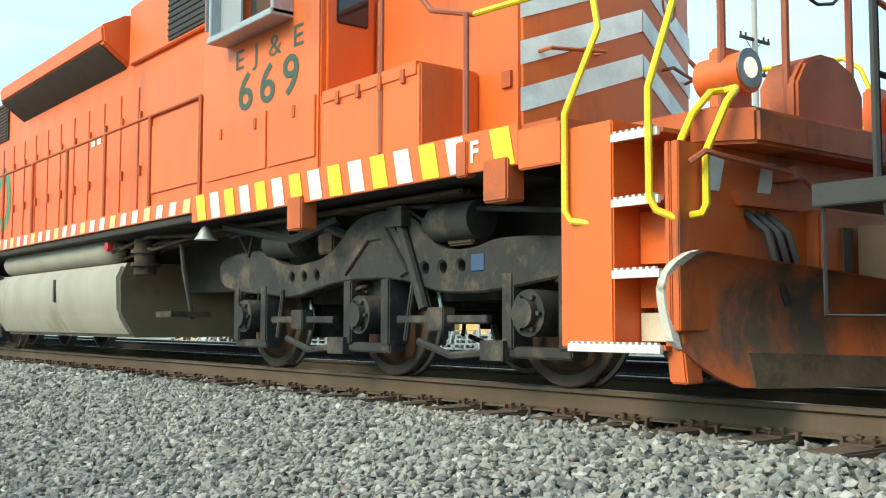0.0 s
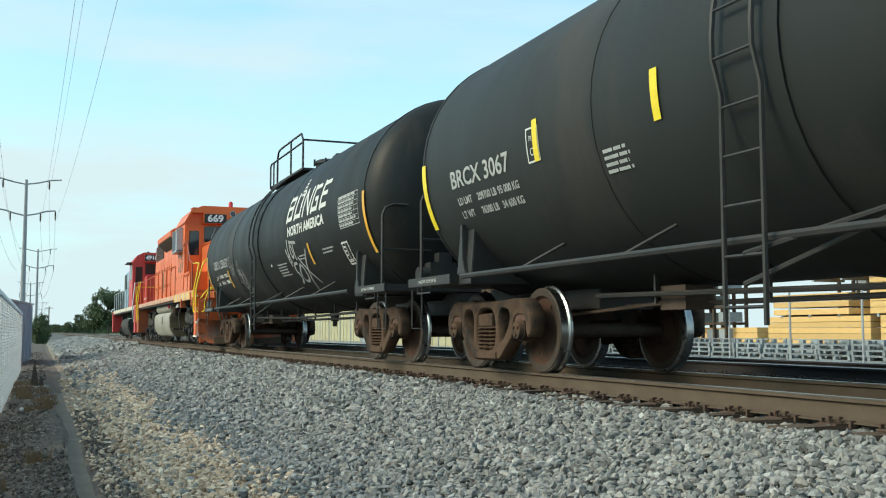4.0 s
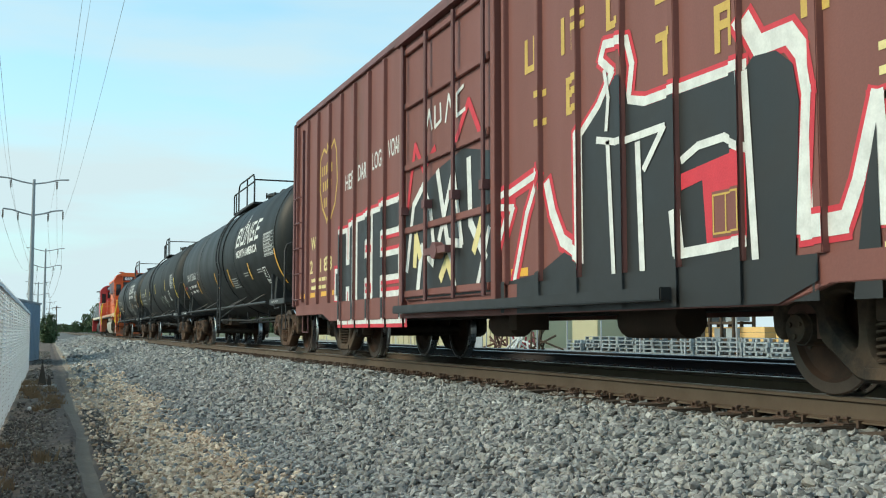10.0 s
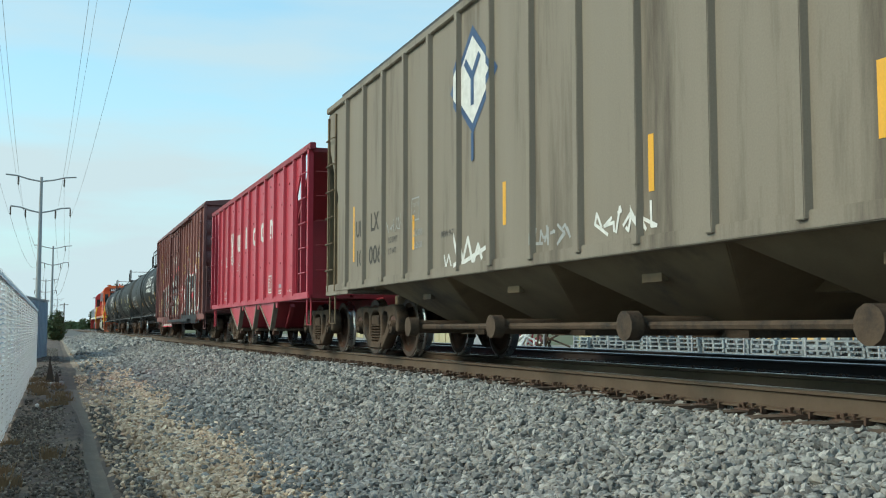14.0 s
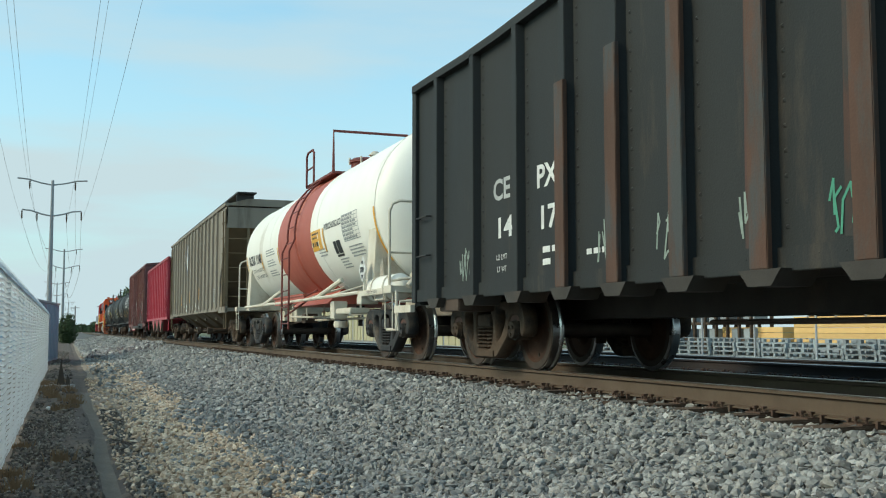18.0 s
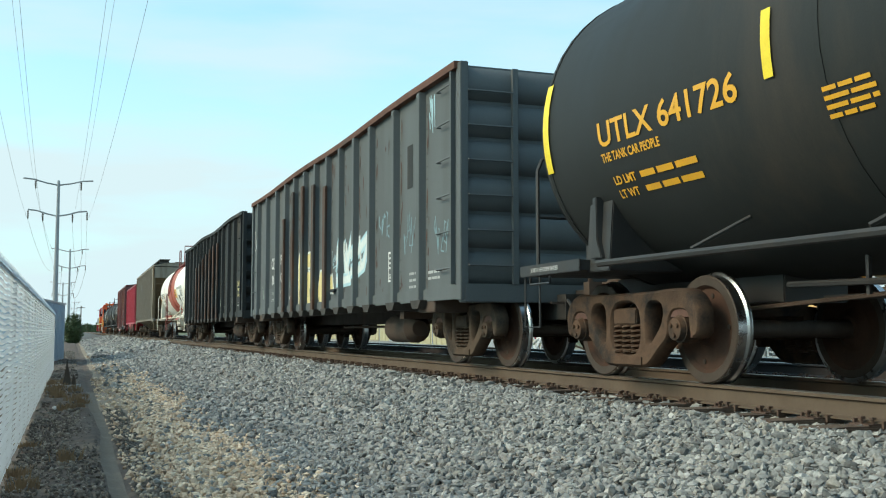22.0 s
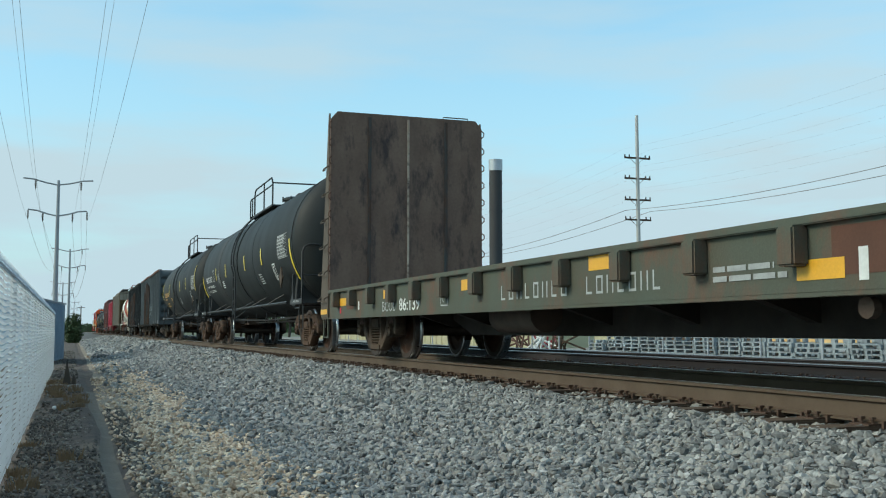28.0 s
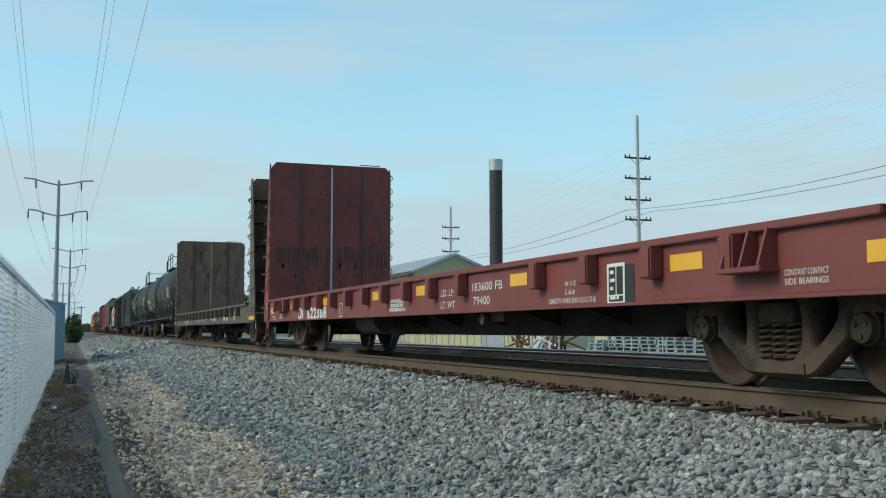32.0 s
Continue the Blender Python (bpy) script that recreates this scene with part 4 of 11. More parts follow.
def spring_mesh(mat):
    pts = []
    for i in range(6 * 10 + 1):
        a = 2 * math.pi * i / 10
        pts.append((0.062 * math.cos(a), 0.062 * math.sin(a), 0.235 + 0.27 * i / 60))
    return Shape().tube(pts, 0.0135, 5).mesh("coil_spring", [mat], smooth=50)


def bearing_mesh(mat):
    s = Shape()
    s.cyl((0.10, 0, 0), (-0.075, 0, 0), 0.118, 18).cyl((-0.075, 0, 0), (-0.125, 0, 0), 0.105, 18, 0.095)
    for k in range(3):
        a = 2.1 * k + 0.5
        s.cyl((-0.12, 0.055 * math.cos(a), 0.055 * math.sin(a)), (-0.142, 0.055 * math.cos(a), 0.055 * math.sin(a)), 0.02, 6)
    s.box(-0.07, 0.09, -0.14, 0.14, 0.10, 0.18, mi=1)
    s.box(-0.05, 0.085, -0.165, -0.125, -0.07, 0.14, mi=1).box(-0.05, 0.085, 0.125, 0.165, -0.07, 0.14, mi=1)
    return s.mesh("bearing", [mat, M["cap_red"]], bevel=0.0, smooth=40)


def bolster_shape():
    s = Shape()
    s.prism([(-1.09, 0.50), (1.09, 0.50), (1.09, 0.64), (0.5, 0.72), (-0.5, 0.72), (-1.09, 0.64)], "y", -0.20, 0.20)
    s.cyl((0, 0, 0.72), (0, 0, 0.80), 0.19, 16)
    for k in (-1, 1):
        s.box(-0.75, 0.75, k * 0.36 - 0.05, k * 0.36 + 0.05, 0.36, 0.46)
        for x in (-0.74, 0.74):
            s.box(x - 0.06, x + 0.06, k * 0.40 - 0.04, k * 0.42 + 0.04, 0.28, 0.55)
    s.cyl((0.2, -0.9, 0.55), (0.2, 0.9, 0.55), 0.025, 6)
    return s


TRUCK_ME = {}


def add_truck(car, y, style="truck_brown", r=0.457, base=1.778):
    if style not in TRUCK_ME:
        TRUCK_ME[style] = (bolster_shape().mesh("truck", [M[style]], bevel=0.01), frame_mesh(M[style]), bearing_mesh(M[style]), spring_mesh(M[style]))
    if r not in WHEEL_ME:
        WHEEL_ME[r] = wheelset_mesh(r)
    b, f, g, q = TRUCK_ME[style]
    tr = part("truck", b, None, car, at=(0, y, 0))
    for sx in (-1, 1):
        turn = Matrix.Translation((sx * 1.0, 0, 0)) @ Matrix.Rotation(0 if sx < 0 else math.pi, 4, "Z")
        part("side_frame", f, None, tr, at=turn)
        for sy in (-0.155, 0.0, 0.155):
            for dx in (-0.03, 0.10):
                part("coil_spring", q, None, tr, at=turn @ Matrix.Translation((dx, sy, 0)))
        for k in (-1, 1):
            part("bearing", g, None, tr, at=Matrix.Translation((sx * 1.0, k * base / 2, r)) @ Matrix.Rotation(0 if sx < 0 else math.pi, 4, "Z"))
    for k in (-1, 1):
        w = part("wheelset", WHEEL_ME[r], None, tr, at=(0, k * base / 2, r))
        WHEELSETS.append((w, Vector((0, k * base / 2, r)), r))
    return tr


def coupler_mesh():
    s = Shape()
    s.box(-0.07, 0.07, -0.75, -0.12, -0.075, 0.075)
    s.prism([(-0.12, -0.16), (0.13, -0.16), (0.15, 0.02), (0.06, 0.03), (0.04, -0.05), (-0.05, -0.03), (-0.06, 0.09), (-0.15, 0.10), (-0.17, -0.02)], "z", -0.16, 0.16)
    s.box(-0.02, 0.5, -0.3, -0.28, -0.10, -0.07).cyl((0.02, -0.2, 0.16), (0.02, -0.2, 0.24), 0.03, 8)
    hose = [(0.3, -0.25, -0.05), (0.28, -0.12, -0.16), (0.22, 0.0, -0.33), (0.13, 0.12, -0.42)]
    s.tube(hose, 0.022, 6, mi=1)
    return s.mesh("coupler", [M["brown_under"], M["rubber"]], bevel=0.0)


COUPLER = coupler_mesh()


def add_couplers(car, y, z=0.86):
    part("coupler", COUPLER, None, car, at=pose(0, y, z))
    part("coupler", COUPLER, None, car, at=pose(0, -y, z, 0, 0, 180))


# vehicle: centre at 16 s, truck centres apart
SPOT = dict(loco_lead=(146.3, 10.36), loco_rear=(126.83, 13.26), tank_a=(107.58, 13.37), tank_b=(90.13, 13.21), tank_c=(72.45, 13.6), boxcar=(54.75, 12.4), hopper_red=(39.22, 9.75), hopper_tan=(23.5, 14.0),
            tank_white=(6.64, 11.6), gon_black=(-9.5, 12.44), gon_grey=(-26.05, 12.6), tank_d=(-42.98, 12.82), tank_e=(-60.6, 14.37), flat_green=(-81.55, 16.7), flat_red=(-104.43, 16.6))


# ================= tank cars =================
def head_profile(hy, r, depth, seg=7):
    """Half section of a tank with dished ends, along y."""
    prof = []
    for i in range(seg + 1):
        a = math.pi / 2 * i / seg
        prof.append((-hy - depth * math.cos(a), r * math.sin(a)))
    return prof + [(-h, q) for h, q in reversed(prof)]


def hoop(x, y, z0, z1, r=0.022, bend=0.16):
    """A grab rail across the car's end: two uprights and a bar with bent corners."""
    pts = [(-x, y, z0), (-x, y, z1 - bend), (-x + bend * 0.3, y, z1 - bend * 0.3), (-x + bend, y, z1), (x - bend, y, z1), (x - bend * 0.3, y, z1 - bend * 0.3), (x, y, z1 - bend), (x, y, z0)]
    return Shape().tube(pts, r, 7)


def u_iron(x, y0, y1, z, drop, r=0.012):
    """A sill step or grab iron hanging below z."""
    return Shape().tube([(x, y0, z), (x, y0, z - drop), (x, y1, z - drop), (x, y1, z)], r, 5)


def side_ladder(x, y, z0, r_tank, zc, top_x, w=0.42, mat_r=0.02):
    """Two stiles that follow the shell from low down to the top, and the rungs as separate lists."""
    path = [(x, z0), (x, zc - 0.35)]
    rr = r_tank + 0.09
    a0 = math.asin(max(-1, min(1, -0.1 / rr)))
    k = 12
    for i in range(k + 1):
        a = a0 + (math.acos(min(1, -top_x / rr)) - a0) * i / k
        path.append((-rr * math.cos(a), zc + rr * math.sin(a)))
    lens = [0]
    for p, q in zip(path, path[1:]):
        lens.append(lens[-1] + math.hypot(q[0] - p[0], q[1] - p[1]))

    def at(d):
        for i in range(len(lens) - 1):
            if lens[i] <= d <= lens[i + 1] + 1e-9:
                f = (d - lens[i]) / max(lens[i + 1] - lens[i], 1e-9)
                return path[i][0] + (path[i + 1][0] - path[i][0]) * f, path[i][1] + (path[i + 1][1] - path[i][1]) * f
        return path[-1]
    stiles = [Shape().tube([(px, y + sy * w / 2, pz) for px, pz in path], mat_r, 6) for sy in (-1, 1)]
    rungs, d = [], 0.12
    while d < lens[-1]:
        px, pz = at(d)
        rungs.append((px, pz))
        d += 0.34
    return stiles, rungs, w


def tank_car(key, label, paint, hy, r=1.54, zc=2.40, depth=0.62, ladder_y=1.15, plat=(2.34, -1.6), steel="black_steel", style="truck_brown", stripes=(), group="black tank cars", band=None, sill_dip=0.0,
             rail_mat=None, dome_y=None, ext=0.0, rungs_w=0.42, acid=False):
    yc, tc = SPOT[key]
    car = vehicle("tank_car", label, "tank car", yc, group)
    st = M[steel]
    rm = M[rail_mat or steel]
    half_t = tc / 2
    end = hy + depth
    for k in (1, -1):
        add_truck(car, k * half_t, style)
    add_couplers(car, end + 0.55 + ext)
    shell = Shape().lathe(head_profile(hy, r, depth), "y", (0, 0, zc), 48)
    tank = part("tank", shell, M[paint], car, smooth=50)
    # weld rings and jacket bands
    for y, w, t in [(hy - 0.02, 0.05, 0.008), (-hy + 0.02, 0.05, 0.008), (hy * 0.45, 0.05, 0.006), (-hy * 0.35, 0.05, 0.006)] + ([(ladder_y, 0.75, 0.02)] if band is None else []):
        part("band", Shape().lathe([(y - w / 2, r - 0.01), (y - w / 2, r + t), (y + w / 2, r + t), (y + w / 2, r - 0.01)], "y", (0, 0, zc), 48), M[paint], tank, smooth=30)
    if band:
        part("painted_band", Shape().lathe([(band[0], r - 0.005), (band[0], r + 0.006), (band[1], r + 0.006), (band[1], r - 0.005)], "y", (0, 0, zc), 48), M["red_band"], tank, "brick red painted band", smooth=30)
        part("reinforcing_ring", Shape().lathe([(ladder_y - 0.10, r), (ladder_y - 0.06, r + 0.035), (ladder_y + 0.3, r + 0.035), (ladder_y + 0.34, r)], "y", (0, 0, zc), 48), M["red_band"], tank, smooth=30)
    # underframe: stub sills, bolster saddles, end platforms
    for k in (1, -1):
        yb = k * half_t
        s = Shape().box(-0.33, 0.33, min(yb - k * 1.3, k * (end + 0.1 + ext)), max(yb - k * 1.3, k * (end + 0.1 + ext)), 0.68, 0.99)
        part("stub_sill", s, st, car, bevel=0.01)
        s = Shape()
        bot = zc - math.sqrt(max(r * r - 1.25 ** 2, 0.01))
        s.prism([(-1.36, 0.98), (1.36, 0.98), (1.30, bot + 0.25), (1.22, bot + 0.02), (0.8, zc - math.sqrt(r * r - 0.64) - 0.02), (-0.8, zc - math.sqrt(r * r - 0.64) - 0.02), (-1.22, bot + 0.02), (-1.30, bot + 0.25)], "y", yb - 0.22, yb + 0.22)
        part("bolster_saddle", s, st, car, bevel=0.01)
        e0, e1 = sorted((yb + k * (1.15 if acid else 0.15), k * (end + 0.12 + ext)))
        part("end_platform", Shape().box(-1.46, 1.46, e0, e1, 1.0, 1.10).box(-1.47, -1.44, e0, e1, 0.995, 1.107).box(1.44, 1.47, e0, e1, 0.995, 1.107), st, car, bevel=0.006)
        part("end_rail", hoop(1.40, k * (end - 0.18 + ext), 1.1, 2.24 + ext * 0.25), rm, car)
        part("end_rail", Shape().tube([(-1.40, k * (end - 0.18 + ext), 1.6), (1.40, k * (end - 0.18 + ext), 1.6)], 0.016, 6), rm, car)
        for x in (-1.43, 1.43):
            part("sill_step", u_iron(x, k * (end - 0.28 + ext), k * (end + 0.08 + ext), 1.0, 0.52), st, car)
            g = Shape().prism([(k * (half_t - 0.13), 1.1), (k * (half_t + 0.09), 1.1), (k * (half_t + 0.03), 1.26), (k * (half_t + 0.03), 1.66), (k * (half_t - 0.04), 1.66), (k * (half_t - 0.05), 1.26)],
                              "x", x - 0.04 * (1 if x > 0 else -1), x - 0.12 * (1 if x > 0 else -1))
            if not acid:
                part("bolster_plate", g, st, car, bevel=0.008)
        part("hand_grab", u_iron(-1.48, k * (half_t + 0.75), k * (half_t + 1.2), 0.98, 0.07), rm, car)
        part("brake_rod", Shape().tube([(-0.35, yb - k * 0.6, 0.62), (-0.3, yb - k * 2.6, 0.72)], 0.02, 5).box(-0.5, -0.2, yb - k * 2.9 - 0.2, yb - k * 2.9 + 0.2, 0.64, 0.86), M["brown_under"], car)
    # running rail along each side with short struts
    for x in (-1.46, 1.46):
        yr = half_t - 0.2
        if sill_dip:
            pts = [(x, yr, 1.04), (x, 0.5, 1.0), (x, -1.2, 1.0), (x, -2.6, 1.02 + sill_dip), (x, -4.6, 1.03 + sill_dip), (x, -yr, 1.04)]
        else:
            pts = [(x, yr, 1.06), (x, 0, 1.05), (x, -yr, 1.06)]
        part("side_rail", Shape().tube(pts, 0.032, 7), rm, car)
        for y in (-0.62 * tc / 2, -0.28 * tc / 2, 0.45 * tc / 2, 0.74 * tc / 2):
            zt = 1.30
            xt = math.copysign(math.sqrt(r * r - (zc - zt) ** 2) if r > zc - zt else 0.9, x)
            part("rail_strut", Shape().tube([(x, y, 1.06), (xt, y - 0.2, zt)], 0.02, 6), rm, car)
    # ladders and top platform
    stiles, rungs, w = side_ladder(-1.56, ladder_y, 0.48, r, zc, -0.72, rungs_w)
    for q in stiles:
        part("ladder_stile", q, rm, car)
    rung = Shape().tube([(0, -w / 2, 0), (0, w / 2, 0)], 0.013, 5).mesh("ladder_rung", [rm])
    for px, pz in rungs:
        part("ladder_rung", rung, None, car, at=(px, ladder_y, pz))
    part("ladder_brace", Shape().tube([(-1.56, ladder_y, 0.75), (-1.2, ladder_y - 0.9, 1.12)], 0.02, 6).tube([(-1.56, ladder_y, 0.95), (-1.2, ladder_y - 1.4, 1.25)], 0.02, 6), rm, car)
    p0, p1 = plat
    zt = zc + math.sqrt(r * r - 0.75 ** 2)
    part("platform", Shape().box(-0.92, -0.42, p1, p0, zt + 0.02, zt + 0.07).box(0.42, 0.92, p1, p0, zt + 0.02, zt + 0.07).box(-0.92, 0.92, p0 - 0.45, p0, zt + 0.03, zt + 0.075), rm, car, bevel=0.005)
    ztop = zt + 0.80
    rail = Shape()
    if acid:
        # a tall frame across the near end, low hoops at the far end and beside the valves
        rail.tube([(-0.9, p1, zt + 0.05), (-0.9, p1, zt + 0.88), (0.66, p1, zt + 0.88), (0.66, p1, zt + 0.05)], 0.03, 6)
        for x in (-0.9, 0.66):
            rail.tube([(x, p0, zt + 0.05), (x, p0, zt + 0.72), (x, p0 - 0.12, zt + 0.80), (x, p0 - 0.6, zt + 0.80), (x, p0 - 0.7, zt + 0.72), (x, p0 - 0.7, zt + 0.05)], 0.024, 6)
            rail.tube([(x, p0, zt + 0.42), (x, p0 - 0.7, zt + 0.42)], 0.018, 6)
        rail.tube([(0.3, -0.55, zt + 0.05), (0.3, -0.6, zt + 0.28), (0.3, -0.75, zt + 0.36), (0.3, -1.15, zt + 0.36), (0.3, -1.2, zt + 0.05)], 0.022, 6)
    else:
        for x in (-0.9, 0.9):
            rail.tube([(x, p0 - 0.75, zt + 0.05), (x, p0 - 0.75, ztop - 0.18), (x, p0 - 0.85, ztop - 0.04), (x, p0 - 1.05, ztop), (x, p1 + 0.15, ztop), (x, p1, ztop - 0.15), (x, p1, zt + 0.05)], 0.022, 6)
            rail.tube([(x, p0, zt + 0.05), (x, p0, zt + 0.55), (x, p0 - 0.1, zt + 0.6), (x, p1, zt + 0.6)], 0.02, 6)
            rail.tube([(x, p0 - 0.35, zt + 0.05), (x, p0 - 0.35, zt + 0.6)], 0.018, 6)
            rail.tube([(x, (p0 + p1) / 2 - 0.5, zt + 0.05), (x, (p0 + p1) / 2 - 0.5, ztop)], 0.02, 6)
        rail.tube([(-0.9, p1, ztop - 0.15), (0.9, p1, ztop - 0.15)], 0.02, 6)
    part("platform_railing", rail, rm, car)
    dy = dome_y if dome_y is not None else (p0 + p1) / 2 - 0.35
    zr = zc + r
    part("manway", Shape().lathe([(zr - 0.1, 0.30), (zr + 0.16, 0.30), (zr + 0.17, 0.34), (zr + 0.22, 0.34), (zr + 0.27, 0.25), (zr + 0.29, 0.0)], "z", (0, dy, 0), 20), st if not band else M["band_dark"], car)
    for i in range(6):
        a = i * math.pi / 3
        part("manway_bolt", Shape().cyl((0.34 * math.cos(a), dy + 0.34 * math.sin(a), zr + 0.12), (0.34 * math.cos(a), dy + 0.34 * math.sin(a), zr + 0.27), 0.022, 6), st, car)
    part("safety_valve", Shape().cyl((0, dy - 0.75, zr - 0.05), (0, dy - 0.75, zr + 0.22), 0.10, 12).cyl((0, dy - 0.75, zr + 0.22), (0, dy - 0.75, zr + 0.3), 0.14, 12, 0.06), st, car)
    part("outlet_valve", Shape().cyl((0, -0.4, zc - r + 0.02), (0, -0.4, zc - r - 0.2), 0.11, 12, 0.08).cyl((0, -0.4, zc - r - 0.2), (0, -0.4, 0.55), 0.05, 10), M["dark_under"], car)
    part("heater_pipe", Shape().tube([(-0.6, half_t - 1.7, 0.80), (-0.55, 0.5, 0.74), (-0.55, -half_t + 1.7, 0.80)], 0.025, 6), st, car)
    part("heater_pipe", Shape().tube([(-0.25, half_t - 1.7, 0.70), (-0.25, -half_t + 1.7, 0.70)], 0.024, 6), st, car)
    for y in (-3.9, -2.4, -0.9, 0.6, 2.3, 3.9):
        part("pipe_hanger", Shape().box(-0.565, -0.535, y - 0.015, y + 0.015, 0.70, zc - math.sqrt(r * r - 0.36) + 0.05), st, car)
    # brake gear on the rear platform
    part("brake_valve", Shape().box(-0.75, -0.35, -end - 0.02, -end + 0.22, 1.12, 1.42).cyl((-0.9, -end + 0.1, 1.25), (-0.2, -end + 0.1, 1.25), 0.11, 10).box(-0.62, -0.42, -end - 0.02, -end + 0.18, 1.42, 1.56), st, car, bevel=0.01)
    part("brake_valve", Shape().box(0.2, 0.7, end - 0.2, end + 0.04, 1.12, 1.5).cyl((-0.3, end - 0.08, 1.3), (0.2, end - 0.08, 1.3), 0.1, 10).box(-0.75, -0.4, end - 0.2, end + 0.02, 1.12, 1.44), st, car, bevel=0.01)
    part("brake_wheel", Shape().lathe([(-end - 0.1, 0.25), (-end - 0.08, 0.28), (-end - 0.06, 0.25), (-end - 0.08, 0.22), (-end - 0.1, 0.25)], "y", (0.5, 0, 1.95), 24).box(0.47, 0.53, -end - 0.1, -end - 0.06, 1.7, 2.2).box(0.25, 0.75, -end - 0.1, -end - 0.06, 1.92, 1.98)
         .box(0.42, 0.58, -end - 0.06, -end + 0.35, 1.8, 2.1), st, car)
    surf = Round(r, zc)
    for y, z0, z1, wd, m in stripes:
        decal("reflective_stripe", car, surf, M[m], [rect(y - wd / 2, y + wd / 2, z0, z1)], lift=0.012)
    return car, surf


class DishSurf:
    """The rear dished end of a tank seen from behind; the first number runs from the near side to the far side."""

    def __init__(self, radius, hy, zc=2.40, depth=0.62):
        self.r, self.hy, self.zc, self.d = radius, hy, zc, depth

    def cuts(self):
        return [], [2.0 + k * 0.1 for k in range(15)]

    def place(self, y, z, my, lift):
        x, dz = -y, z - self.zc
        q = min(0.98, (x * x + dz * dz) / self.r ** 2)
        return (x, -self.hy - self.d * math.sqrt(1 - q) - lift, z)


def boxed_words(car, surf, y, z, w, h, body, mat, size):
    decal("stencil_frame", car, surf, mat, border(y, y - w, z, z + h, 0.018))
    for i, t in enumerate(body):
        letters(car, surf, t, y - w * 0.25, z + h * (0.62 - 0.42 * i), size if i == 0 else size * 1.5, mat)


def test_plate(car, surf, y, z, w, h, mat, seed):
    """The printed test panel: a framed table of plain bars."""
    decal("test_panel", car, surf, mat, border(y, y - w, z, z + h, 0.012) + [rect(y, y - w, z + h * k / 7, z + h * k / 7 + 0.008) for k in range(1, 7)] + [rect(y - w * k, y - w * k - 0.01, z, z + h) for k in (0.45, 0.62, 0.8)])
    bars(car, surf, y - 0.03, z + h * 6 / 7 + 0.025, w * 0.9, 7, mat, h=0.035, pitch=h / 7, words=5, seed=seed)


def yellow_set(ys, z0, z1, w, m):
    return [(y, z0, z1, w, m) for y in ys]


def load_plate(car, surf, y, z, mat, s=0.46):
    decal("load_stencil", car, surf, mat, border(y, y - s * 0.85, z, z + s, 0.03) + [rect(y - s * 0.42, y - s * 0.46, z + s * 0.25, z + s), rect(y, y - s * 0.85, z + s * 0.22, z + s * 0.25)])
    bars(car, surf, y - 0.05, z + s * 0.75, s * 0.25, 3, mat, h=0.03, pitch=0.07, words=1, seed=3)
    bars(car, surf, y - 0.05, z + 0.05, s * 0.6, 1, mat, h=0.03, words=3, seed=4)


def corporate_sign(car, surf, y, z):
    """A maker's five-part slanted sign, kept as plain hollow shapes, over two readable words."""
    h, sl, polys = 0.47, 0.13, []
    for i in range(5):
        y0 = y - i * 0.615
        if i != 2:
            polys += stroke([(y0, z), (y0 - sl, z + h)], 0.085)
        if i in (0, 3, 4):
            polys += stroke([(y0 - sl, z + h - 0.04), (y0 - sl - 0.36, z + h - 0.04)], 0.08)
        elif i == 1:
            polys += stroke([(y0 - 0.40, z + 0.02), (y0 - 0.40 - sl, z + h)], 0.085)
        else:
            polys += stroke([(y0, z), (y0 - sl, z + h)], 0.08) + stroke([(y0 - sl, z + h), (y0 - 0.42, z)], 0.085) + stroke([(y0 - 0.42, z), (y0 - 0.42 - sl, z + h)], 0.08)
        if i != 2:
            polys += stroke([(y0 - 0.02, z + 0.04), (y0 - 0.38, z + 0.04)], 0.08)
        if i in (0, 4):
            polys += stroke([(y0 - sl * 0.5, z + h * 0.52), (y0 - sl * 0.5 - 0.32, z + h * 0.52)], 0.075)
        if i == 0:
            polys += stroke([(y0 - 0.38, z + 0.05), (y0 - 0.40 - sl * 0.8, z + h * 0.9)], 0.08)
        if i == 3:
            polys += stroke([(y0 - 0.38, z + 0.02), (y0 - 0.42, z + h * 0.45), (y0 - 0.26, z + h * 0.45)], 0.08)
        if i == 1:
            polys += [rect(y0 - 0.26 - k * 0.015, y0 - 0.52 + k * 0.025, z + h * 0.86 + k * 0.075, z + h * 0.86 + k * 0.075 + 0.045) for k in range(5)]
    decal("maker_sign", car, surf, M["white_ink"], polys)
    letters(car, surf, "NORTH AMERICA", y - 0.05, z - 0.27, 0.165, M["white_ink"], bold=0.008, length=2.66)


